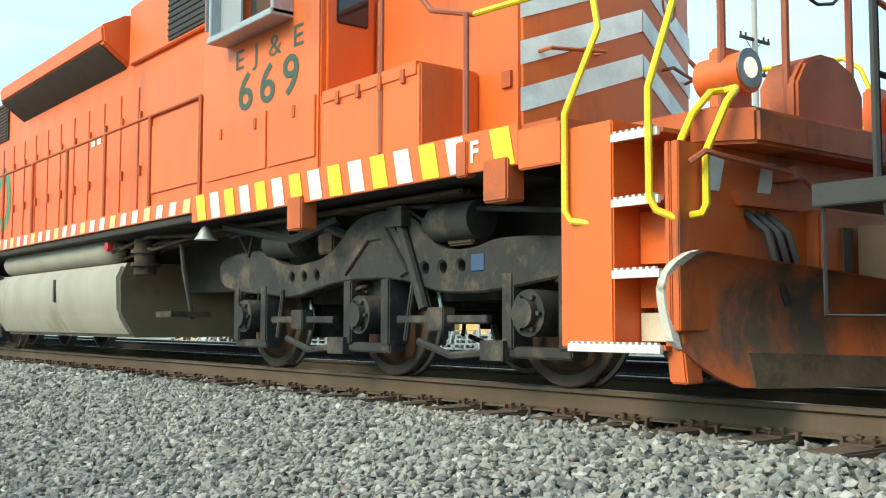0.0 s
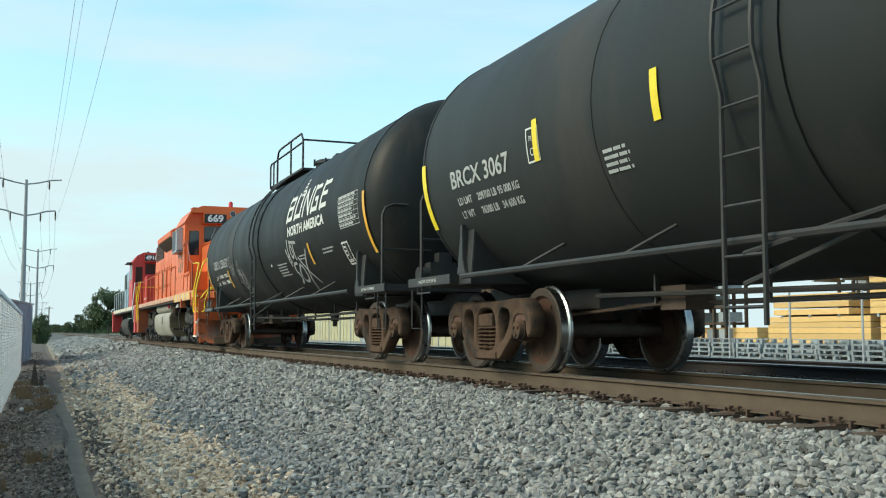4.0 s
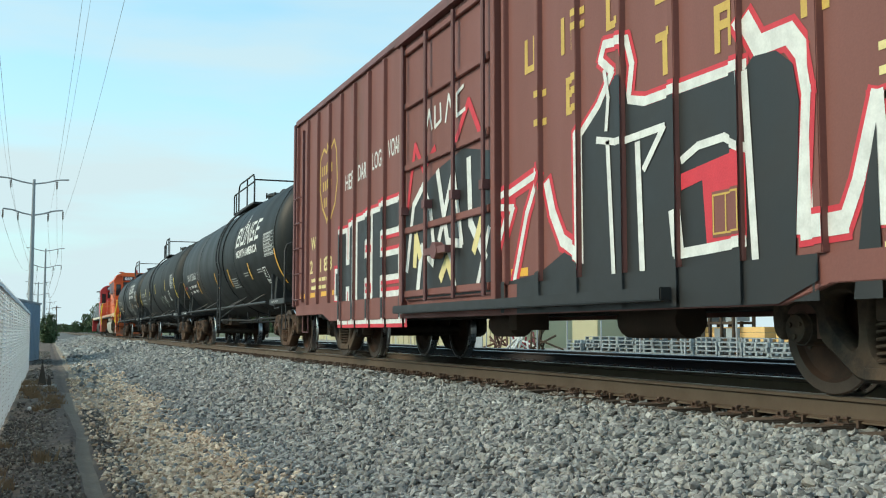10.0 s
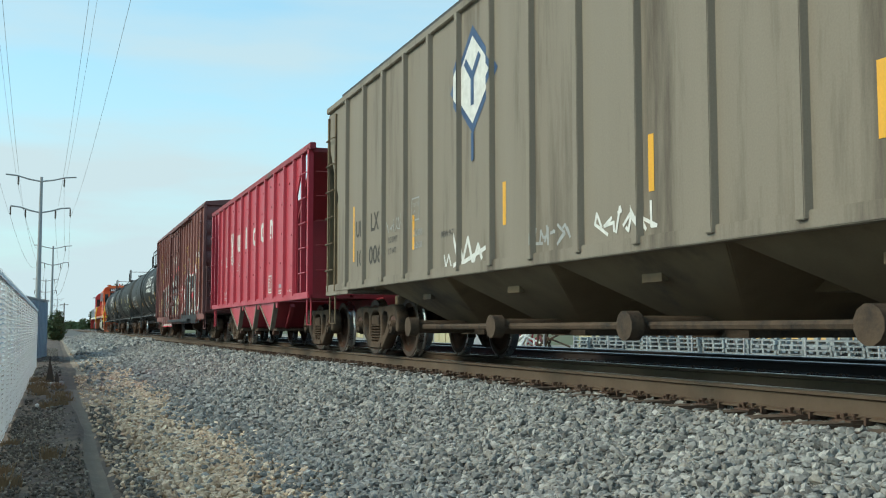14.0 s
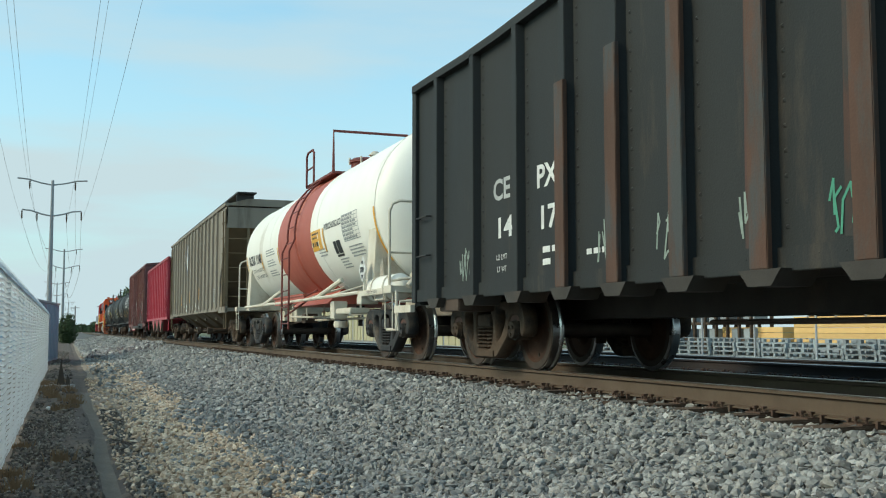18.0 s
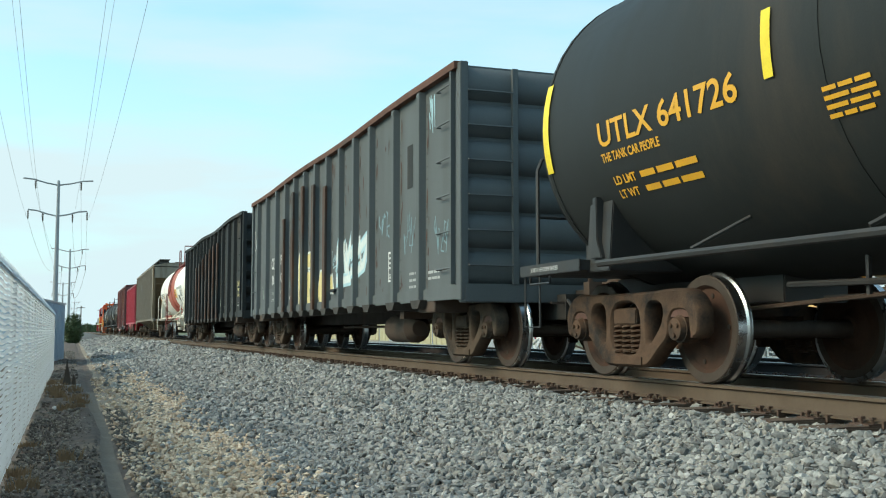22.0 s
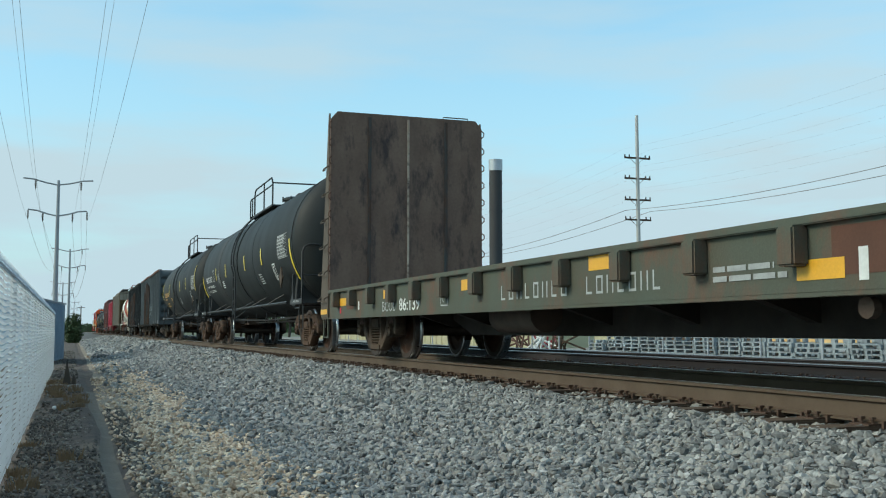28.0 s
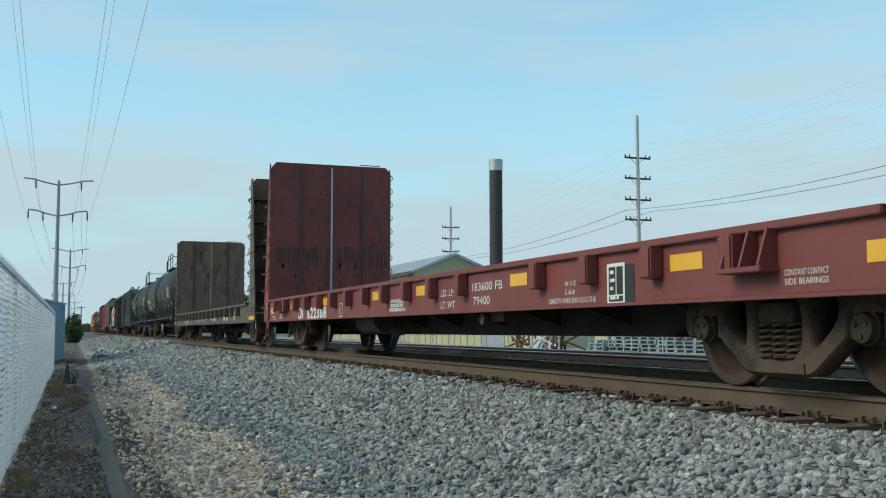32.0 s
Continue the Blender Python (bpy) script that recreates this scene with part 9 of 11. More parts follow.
yc, tc = SPOT["loco_rear"]
car = vehicle("locomotive", "orange diesel locomotive with white nose stripes", "locomotive", yc, "locomotives")
OR, OD, BK = M["orange"], M["orange_dirty"], M["black_steel"]
for k in (1, -1):
    loco_truck(car, k * tc / 2, [-2.05, 0.0, 2.05], 0.508)
add_couplers(car, 10.35)
part("underframe", Shape().box(-1.5, 1.5, -8.6, 10.2, 1.46, 1.68).box(-0.5, 0.5, -10.1, 10.1, 0.8, 1.46), M["dark_under"], car, bevel=0.01)
part("walkway", Shape().box(-1.495, 1.495, -9.25, 10.2, 1.62, 1.70), OD, car, bevel=0.008)
part("hood", Shape().prism([(-0.92, 1.70), (-0.92, 4.18), (-0.86, 4.36), (-0.72, 4.43), (0.72, 4.43), (0.86, 4.36), (0.92, 4.18), (0.92, 1.70)], "y", -4.2, 8.2), OR, car, bevel=0.01)
# hood doors with latches
yd = -3.6
i = 0
while yd < 7.6:
    for x in (-1, 1):
        d = part("hood_door", Shape().box(x * 0.915, x * 0.937, yd + 0.02, yd + 0.58, 1.80, 3.45), OR, car, bevel=0.004)
        part("door_latch", Shape().box(x * 0.935, x * 0.965, yd + 0.5, yd + 0.55, 2.3, 2.42).box(x * 0.935, x * 0.965, yd + 0.5, yd + 0.55, 3.0, 3.12), OD, d)
    yd += 0.62
    i += 1
for x in (-1, 1):
    part("air_grille", Shape().box(x * 0.91, x * 0.95, 4.85, 7.75, 3.62, 4.28), M["black_ink"], car)
    g = Shape()
    for k in range(11):
        g.box(x * 0.94, x * 0.965, 4.9, 7.7, 3.65 + 0.057 * k, 3.672 + 0.057 * k)
    part("grille_slats", g, M["rust"], car)
    part("brake_blister", Shape().prism([(x * 0.88, 3.78), (x * 1.28, 4.08), (x * 1.30, 4.30), (x * 0.95, 4.50), (x * 0.70, 4.48)], "y", -0.7, 4.1), OR, car, bevel=0.03)
    part("blister_grille", Shape().prism([(x * 0.905, 3.79), (x * 1.285, 4.07), (x * 1.275, 4.05), (x * 0.90, 3.77)], "y", -0.6, 4.0), M["dark_under"], car)
    part("filter_grille", Shape().box(x * 0.97, x * 1.0, -4.2, -2.15, 3.82, 4.52), M["black_ink"], car)
    for k in range(9):
        part("grille_slat", Shape().box(x * 0.995, x * 1.012, -4.2, -2.15, 3.86 + 0.075 * k, 3.885 + 0.075 * k), M["dark_under"], car)
part("filter_housing", Shape().prism([(-0.98, 3.78), (-0.98, 4.52), (-0.9, 4.61), (0.9, 4.61), (0.98, 4.52), (0.98, 3.78)], "y", -4.2, -0.85), OR, car, bevel=0.012)
part("radiator_fan", Shape().lathe([(4.4, 0.62), (4.56, 0.62), (4.58, 0.55), (4.50, 0.5), (4.50, 0.0)], "z", (0, 7.1, 0), 24), OD, car)
part("radiator_fan", Shape().lathe([(4.4, 0.62), (4.56, 0.62), (4.58, 0.55), (4.50, 0.5), (4.50, 0.0)], "z", (0, 5.6, 0), 24), OD, car)
part("exhaust_stack", Shape().box(-0.25, 0.25, 3.2, 4.0, 4.4, 4.66), BK, car, bevel=0.02)
decal("round_emblem", car, Flat(0.94), M["green_ink"], [[(5.0 + 0.42 * math.cos(k * math.pi / 8), 2.55 + 0.55 * math.sin(k * math.pi / 8)) for k in range(16)]], lift=0.004)
decal("round_emblem", car, Flat(0.94), M["orange"], [[(5.0 + 0.25 * math.cos(k * math.pi / 8), 2.55 + 0.36 * math.sin(k * math.pi / 8)) for k in range(16)]], lift=0.008)
decal("white_plates", car, Flat(0.94), M["white_ink"], [rect(0.6, 0.45, 2.9, 3.0), rect(0.38, 0.23, 2.9, 3.0), rect(-2.2, -2.35, 2.9, 3.0), rect(-2.4, -2.55, 2.92, 3.02)], lift=0.006)
for y in (8.0, 6.4, 4.6, 2.4, 0.4):
    part("lift_eye", Shape().box(-0.05, 0.05, y - 0.05, y + 0.05, 4.42, 4.52), OD, car)
# cab
cab = part("cab", Shape().prism([(-1.50, 1.70), (-1.50, 4.02), (-1.30, 4.36), (-0.95, 4.52), (0.95, 4.52), (1.30, 4.36), (1.50, 4.02), (1.50, 1.70)], "y", -4.25, -6.5), OR, car, bevel=0.015)
part("cab_roof", Shape().prism([(-1.55, 4.0), (-1.34, 4.40), (-0.97, 4.57), (0.97, 4.57), (1.34, 4.40), (1.55, 4.0), (1.50, 3.99), (1.29, 4.34), (-1.29, 4.34), (-1.50, 3.99)], "y", -4.15, -6.75), OR, car)
for x in (-1.48, 0.9):
    part("electrical_locker", Shape().box(x, x + 0.58, -4.25, -2.9, 1.70, 3.15), OR, car, bevel=0.012)
part("locker_door", Shape().box(-1.50, -1.48, -4.22, -2.95, 1.85, 2.6), OR, car, bevel=0.003)
part("side_box", Shape().box(-1.5, -0.95, -6.52, -7.9, 1.70, 2.32), OR, car, bevel=0.012)
for y0, y1 in ((-4.4, -5.6), (-5.65, -6.45)):
    part("panel_seam", Shape().box(-1.515, -1.498, y0, y1, 1.82, 2.34), OR, car, bevel=0.004)
part("box_lid", Shape().box(-1.512, -0.95, -6.56, -7.86, 2.24, 2.34), OR, car, bevel=0.004)
for y in (-4.7, -5.4, -6.1, -6.8, -7.1, -7.4, -7.7):
    part("lid_latch", Shape().box(-1.525, -1.50, y - 0.025, y + 0.025, 2.2, 2.3), OD, car)
# side windows, door and windscreens
part("window_recess", Shape().box(-1.508, -1.49, -4.3, -4.72, 3.35, 3.95), M["glass"], car)
wf = part("window_frame", Shape().box(-1.72, -1.48, -4.78, -6.05, 3.08, 3.14).box(-1.70, -1.48, -4.78, -4.83, 3.14, 3.86).box(-1.70, -1.48, -6.0, -6.05, 3.10, 3.86).box(-1.62, -1.48, -4.78, -6.05, 3.83, 3.90), M["galvanised"], car, bevel=0.006)
part("window_pane", Shape().box(-1.60, -1.58, -4.83, -5.25, 3.10, 3.84), M["slat"], wf)
# Black panel on the solid cab wall, painted as the unlit inside.
part("window_opening", Shape().box(-1.515, -1.495, -5.28, -6.0, 3.14, 3.83), M["black_ink"], wf)
part("arm_rest", Shape().box(-1.66, -1.52, -5.3, -5.95, 3.10, 3.16), M["rust"], wf)
part("seat_back", Shape().box(-1.54, -1.518, -5.45, -5.75, 3.12, 3.6), M["rust"], wf)
part("cab_door", Shape().box(-1.44, -0.98, -6.49, -6.53, 1.75, 3.95), OR, car, bevel=0.006)
part("door_window", Shape().box(-1.36, -1.04, -6.52, -6.545, 2.95, 3.75), M["glass"], car, bevel=0.03)
for x0, x1 in ((-0.88, -0.08), (0.08, 0.88)):
    part("windscreen", Shape().box(x0, x1, -6.49, -6.53, 3.40, 3.92), M["glass"], car, bevel=0.03)
    part("wiper", Shape().tube([((x0 + x1) / 2, -6.55, 3.95), ((x0 + x1) / 2 - 0.18, -6.56, 3.5)], 0.012, 5), M["galvanised"], car)
part("far_door_window", Shape().box(1.04, 1.36, -6.49, -6.53, 2.95, 3.75), M["glass"], car)
hb = part("headlight_box", Shape().prism([(-0.95, 3.98), (0.95, 3.98), (0.95, 4.42), (0.75, 4.50), (-0.75, 4.50), (-0.95, 4.42)], "y", -6.5, -6.82), OR, car, bevel=0.012)
for x in (-0.56, 0.56):
    part("number_board", Shape().box(x - 0.36, x + 0.36, -6.81, -6.84, 4.0, 4.3), M["black_ink"], car, "black number board with white figures", bevel=0.012)
    vs, fs = text_faces("669", 0.22 / 0.70, 0.012)
    k = 0.52 / text_width(vs)
    x0 = x - 0.26
    s = Shape()
    s.add([(x0 + u * k, -6.844, 4.05 + v) for u, v in vs], fs)
    part("board_figures", s, M["number_white"], car, smooth=0)
for z in (4.10, 4.33):
    part("headlight_lens", Shape().cyl((0, -6.80, z), (0, -6.86, z), 0.095, 16), M["galvanised"], car)
    part("headlight_lens", Shape().cyl((0, -6.861, z), (0, -6.865, z), 0.08, 16), M["glass"], car)
part("beacon", Shape().lathe([(4.57, 0.07), (4.72, 0.07), (4.78, 0.05), (4.80, 0.0)], "z", (0, -6.4, 0), 12), M["red_ink"], car)
part("air_horn", Shape().cyl((-0.9, -4.9, 4.55), (-0.9, -4.9, 4.68), 0.05, 8).cyl((-1.05, -4.9, 4.68), (-0.75, -4.9, 4.68), 0.05, 8).box(-1.1, -0.7, -5.05, -4.75, 4.64, 4.68), OD, car)
part("cab_vent", Shape().box(0.2, 0.7, -4.6, -5.2, 4.54, 4.66), OD, car, bevel=0.02)
# short nose with stripes
def prow(poly, z0, z1):
    return Shape().prism(poly, "z", z0, z1)


NOSE = [(-0.95, -6.5), (-0.95, -8.36), (0, -8.68), (0.95, -8.36), (0.95, -6.5)]
nose = part("nose", prow(NOSE, 1.70, 3.22), OR, car, bevel=0.025)
part("nose_top", prow([(x * 0.96, y + 0.05) for x, y in NOSE], 3.22, 3.32), OR, car, bevel=0.04)
for sx in (-1, 1):
    for k in range(3):
        z = 1.95 + 0.343 * k
        s = Shape()
        s.add([(sx * 0.952, -8.366, z), (sx * 0.004, -8.686, z + 0.34), (sx * 0.004, -8.686, z + 0.51), (sx * 0.952, -8.366, z + 0.175)], [(0, 1, 2, 3) if sx < 0 else (3, 2, 1, 0)])
        part("white_stripe", s, M["number_white"], car, "white slanting nose stripe", smooth=0)
    ring = []
    for i in range(25):
        q = 2 * math.pi * i / 24
        f = 0.47 + 0.13 * math.cos(q)
        ring.append((sx * (0.95 - 0.95 * f), -8.37 - 0.32 * f, 2.98 + 0.13 * math.sin(q)))
    part("nose_lamp_ring", Shape().tube(ring, 0.012, 5), OD, car)
    part("nose_grab", Shape().tube([(sx * 0.82, -8.42, 2.40), (sx * 0.80, -8.52, 2.41), (sx * 0.38, -8.66, 2.42), (sx * 0.38, -8.56, 2.42)], 0.014, 6), OD, car)
part("nose_latch", Shape().box(-0.975, -0.95, -8.28, -8.18, 2.15, 2.27), OD, car)
# porch, steps, pilot and plough
part("porch", Shape().box(-1.5, 1.5, -8.28, -9.3, 1.58, 1.70).box(-1.0, 1.0, -9.3, -10.15, 1.58, 1.70), OD, car, bevel=0.008)
part("anticlimber", Shape().prism([(-1.34, -10.16), (-1.12, -10.46), (1.12, -10.46), (1.34, -10.16)], "z", 1.42, 1.62), M["pilot_orange"], car, bevel=0.02)
part("pilot_plate", Shape().box(-1.54, 1.54, -10.20, -10.25, 0.40, 1.42), M["pilot_orange"], car, bevel=0.006)
for x in (-1, 1):
    part("step_side", Shape().box(x * 1.0, x * 1.55, -9.37, -9.79, 0.30, 1.60), OR, car, bevel=0.01)
    part("side_apron", Shape().box(x * 1.50, x * 1.54, -8.98, -9.37, 1.40, 1.66), OR, car, bevel=0.01)
    part("step_wall", Shape().box(x * 1.16, x * 1.20, -9.79, -10.18, 0.30, 1.50), OD, car)
    part("step_post", Shape().box(x * 1.30, x * 1.55, -10.16, -10.20, 0.34, 1.42), M["pilot_orange"], car, bevel=0.008)
    for z in (0.32, 0.73, 1.13, 1.50):
        y0 = -9.45 if z < 0.4 else -9.80
        tread = part("step_tread", Shape().box(x * 1.18, x * 1.55, -9.80, -10.16, z - 0.025, z), OD, car)
        e = Shape().box(x * 1.552, x * 1.575, y0, -10.14, z - 0.04, z + 0.005)
        yy = y0 - 0.02
        while yy > -10.13:
            e.box(x * 1.552, x * 1.575, yy, yy - 0.022, z + 0.005, z + 0.018)
            yy -= 0.045
        part("step_edge", e, M["white_ink"], car, "white serrated step edge")
    part("step_kick", Shape().box(x * 1.30, x * 1.33, -9.80, -10.08, 0.34, 0.50), M["white_sill"], car)
    part("step_kick", Shape().box(x * 1.30, x * 1.33, -9.80, -10.16, 0.53, 0.70), OR, car)
    part("step_kick", Shape().box(x * 1.30, x * 1.33, -9.80, -10.06, 0.78, 1.08), OR, car)
    part("lamp_bracket", Shape().box(x * 0.98, x * 0.70, -10.02, -10.14, 1.63, 2.05), OR, car, bevel=0.02)


def plough_point(sx, f, g, out=0.0):
    """A point of the curved plough face: f from the nose to the outer end, g from the bottom to the top."""
    prof = [(0.09, -10.22), (0.24, -10.19), (0.38, -10.165), (0.52, -10.155), (0.64, -10.18), (0.74, -10.25), (0.80, -10.33), (0.82, -10.40)]
    k = g * (len(prof) - 1)
    i = min(int(k), len(prof) - 2)
    z, y = [p + (q - p) * (k - i) for p, q in zip(prof[i], prof[i + 1])]
    low = 0.09 + 0.25 * max(0.0, (f - 0.72) / 0.28) ** 1.6
    top = 0.64 + 0.18 * f ** 0.8
    z = low + (z - 0.09) * (top - low) / 0.73
    return (sx * (0.01 + 1.545 * f), y - 0.40 * (1 - f) - 0.16 * (1 - g) * (1 - f) - out, z)


def plough_sheet(sx, f0, f1, g0, g1, nf, ng, out, thick):
    s, w = Shape(), ng + 1
    vs = [plough_point(sx, f0 + (f1 - f0) * i / nf, g0 + (g1 - g0) * j / ng, out) for i in range(nf + 1) for j in range(w)]
    n = len(vs)
    fs = [(i * w + j, i * w + j + 1, (i + 1) * w + j + 1, (i + 1) * w + j) for i in range(nf) for j in range(ng)]
    rim = [i * w for i in range(nf + 1)] + [nf * w + j for j in range(1, w)] + [i * w + ng for i in range(nf - 1, -1, -1)] + [j for j in range(ng - 1, 0, -1)]
    fs += [tuple(k + n for k in q[::-1]) for q in fs] + [(a, b, b + n, a + n) for a, b in zip(rim, rim[1:] + rim[:1])]
    return s.add(vs + [(x, y + thick, z) for x, y, z in vs], fs)


for sx in (-1, 1):
    part("plough", plough_sheet(sx, 0, 1, 0, 1, 12, 14, 0.0, 0.035), M["plough"], car, "worn orange snow plough")
    part("plough_edge", plough_sheet(sx, 0.975, 1.006, 0.0, 1.0, 1, 14, 0.006, 0.05), M["scraped"], car, "chipped whitish plough edge")
    part("plough_lip", plough_sheet(sx, 0.0, 0.975, 0.985, 1.01, 12, 1, 0.006, 0.05), M["orange_dirty"], car)
    part("plough_blade", plough_sheet(sx, 0.0, 0.70, 0.0, 0.20, 8, 3, 0.014, 0.012), M["truck_grey"], car, "worn grey cutting edge")
    part("plough_bracket", Shape().prism([(-10.14, 0.12), (-10.26, 0.12), (-10.22, 0.42), (-10.10, 0.42)], "x", sx * 1.36, sx * 1.50), M["pilot_orange"], car, bevel=0.01)
LEM = M["lemon"]
for sx in (-1, 1):
    hand_rail([(sx * 1.53, -9.60, 1.02), (sx * 1.57, -9.48, 1.04), (sx * 1.58, -9.44, 1.10), (sx * 1.58, -9.44, 1.68), (sx * 1.52, -9.66, 2.16), (sx * 1.48, -9.58, 2.40), (sx * 1.44, -9.46, 2.50), (sx * 1.42, -8.75, 2.55), (sx * 1.45, -8.45, 2.55)], LEM, car, 0.021, "yellow_hand_rail")
    hand_rail([(sx * 1.52, -10.22, 1.00), (sx * 1.58, -10.13, 1.05), (sx * 1.60, -10.10, 1.12), (sx * 1.60, -10.10, 1.72), (sx * 1.50, -10.20, 2.2), (sx * 1.40, -10.14, 2.50), (sx * 1.30, -10.14, 2.58), (sx * 1.05, -10.14, 2.58)], LEM, car, 0.021, "yellow_hand_rail")
    hand_rail([(sx * 1.44, -10.24, 1.02), (sx * 1.40, -10.29, 1.03), (sx * 1.37, -10.30, 1.08), (sx * 1.37, -10.30, 1.36), (sx * 1.26, -10.36, 1.64), (sx * 1.18, -10.36, 1.72), (sx * 1.12, -10.32, 1.745), (sx * 1.12, -10.24, 1.745), (sx * 1.20, -10.21, 1.73), (sx * 1.37, -10.21, 1.58), (sx * 1.50, -10.215, 1.38), (sx * 1.51, -10.215, 1.30)], LEM, car, 0.022, "yellow_hand_rail")
    hand_rail([(sx * 1.05, -10.14, 2.58), (sx * 1.0, -10.14, 2.6), (sx * 0.36, -10.14, 2.72), (sx * 0.36, -10.14, 1.63)], M["rail_red"], car, 0.026)
    hand_rail([(sx * 1.0, -10.14, 1.63), (sx * 1.0, -10.14, 2.6)], M["rail_red"], car, 0.026)
    hand_rail([(sx * 1.5, -8.42, 1.50), (sx * 1.5, -8.42, 2.55)], M["rail_red"], car, 0.024)
    part("rail_socket", Shape().box(sx * 1.46, sx * 1.55, -8.36, -8.48, 1.42, 1.66), OD, car, bevel=0.01)
    hand_rail([(sx * 1.5, -7.4, 1.72), (sx * 1.5, -7.4, 3.30)], M["rail_red"], car, 0.024)
    hand_rail([(sx * 1.52, -6.35, 3.26), (sx * 1.54, -7.4, 3.34), (sx * 1.52, -8.05, 2.66), (sx * 1.45, -8.45, 2.55)], M["rail_red"], car, 0.022)
    part("ditch_light", Shape().cyl((sx * 0.92, -9.96, 1.88), (sx * 0.92, -10.24, 1.88), 0.12, 18).cyl((sx * 0.92, -10.24, 1.88), (sx * 0.92, -10.27, 1.88), 0.125, 18), OR, car)
    part("ditch_lens", Shape().cyl((sx * 0.92, -10.271, 1.90), (sx * 0.92, -10.276, 1.90), 0.115, 18), M["galvanised"], car)
    part("ditch_bulb", Shape().cyl((sx * 0.92, -10.277, 1.90), (sx * 0.92, -10.284, 1.90), 0.06, 14), M["lamp"] if sx < 0 else M["glass"], car)
    walkway_rail(car, sx * 1.5, [-4.2, -2.9, -1.5, -0.1, 1.4, 2.9, 4.4, 5.9, 7.4, 8.9], 1.70, 2.72, OD)
part("porch_chain", Shape().tube([(-0.36, -10.14, 2.66), (-0.18, -10.14, 2.52), (0, -10.14, 2.48), (0.18, -10.14, 2.52), (0.36, -10.14, 2.66)], 0.012, 5), BK, car)
part("mu_box", Shape().prism([(-0.38, 1.63), (-0.38, 1.92), (-0.28, 2.06), (-0.08, 2.13), (0.08, 2.13), (0.28, 2.06), (0.38, 1.92), (0.38, 1.63)], "y", -9.95, -10.22), OD, car, bevel=0.02)
for x in (-0.95, -0.85, -0.75, 0.75, 0.85, 0.95):
    part("air_hose", Shape().tube([(x, -10.2, 1.1), (x, -10.38, 0.95), (x + 0.05, -10.42, 0.7), (x + 0.15, -10.4, 0.55)], 0.026, 6), M["rubber"], car)
part("hose_bracket", Shape().prism([(-1.05, 1.10), (-0.50, 1.10), (-0.42, 1.16), (-0.42, 1.18), (-1.1, 1.18)], "y", -10.18, -10.30), OD, car)
part("coupler_box", Shape().box(-0.36, 0.36, -10.1, -10.35, 0.62, 1.12), OD, car, bevel=0.02)
s = Shape()
for x in (-1.25, -0.78, 0.78, 1.25):
    k = 1 if x < 0 else -1
    s.add([(x - k * 0.08, -10.256, 1.17), (x + k * 0.05, -10.256, 1.17), (x + k * 0.11, -10.256, 1.37), (x - k * 0.02, -10.256, 1.37)], [(0, 1, 2, 3)])
part("pilot_stripes", s, M["white_ink"], car, smooth=0)
for sx in (-1, 1):
    part("uncoupling_lever", Shape().tube([(sx * 1.48, -10.28, 1.30), (sx * 1.42, -10.34, 1.36), (sx * 1.30, -10.36, 1.34), (sx * 0.62, -10.38, 1.30), (sx * 0.40, -10.42, 1.16), (sx * 0.22, -10.46, 1.14)], 0.018, 6), M["rail_red"], car)
    part("lever_bracket", Shape().box(sx * 0.60, sx * 0.70, -10.24, -10.40, 1.26, 1.34), M["rail_red"], car, bevel=0.008)
# sill stripes
SS = Flat(1.532)
part("sill_plate", Shape().box(-1.53, -1.50, -4.1, -8.975, 1.44, 1.71), OR, car, bevel=0.004)
part("sill_plate", Shape().box(-1.53, -1.50, -4.1, 9.9, 1.54, 1.71), OR, car, bevel=0.004)
for i in range(15):
    y = -4.2 - 0.31 * i - (0.16 if i == 14 else 0)
    if y > -9:
        decal("sill_stripe", car, SS, M["white_ink"] if i % 2 else M["lemon"], [[(y - 0.06, 1.45), (y - 0.25, 1.45), (y - 0.19, 1.70), (y, 1.70)]], lift=0.003)
for i in range(40):
    y = -4.05 + 0.345 * i
    decal("sill_stripe", car, SS, M["white_ink"] if i % 3 else M["cream_ink"], [[(y, 1.55), (y + 0.17, 1.55), (y + 0.14, 1.69), (y - 0.03, 1.69)]], lift=0.003)
letters(car, SS, "F", -8.50, 1.51, 0.14, M["white_ink"], bold=0.006)
CS = Flat(1.5)
letters(car, CS, "669", -5.02, 2.42, 0.35, M["dark_green"], length=1.12, bold=0.006, spacing=1.35)
letters(car, CS, "EJ&E", -4.95, 2.82, 0.19, M["dark_green"], length=1.25, spacing=1.9)
for y in (-6.2, -8.78):
    part("sill_bracket", Shape().box(-1.56, -1.40, y - 0.12, y + 0.12, 1.22, 1.50), OD, car, bevel=0.012)
# under the frame: fuel tank, reservoir, pipes
tank_poly = [(-1.32, 1.16), (-1.40, 0.98), (-1.38, 0.55), (-1.2, 0.26), (1.2, 0.26), (1.38, 0.55), (1.40, 0.98), (1.32, 1.16)]
part("fuel_tank", Shape().prism(tank_poly, "y", -1.75, 3.6), M["fuel_grey"], car, bevel=0.05)
# Thin sheet makes this end face browner and darker than the tank's sides.
part("fuel_end", Shape().prism([(p * 0.98, q * 0.98 + 0.012) for p, q in tank_poly], "y", -1.77, -1.755), M["tan_dark"], car)
part("fuel_gauge", Shape().box(-1.415, -1.40, 0.55, 0.62, 0.72, 1.02), M["black_ink"], car)
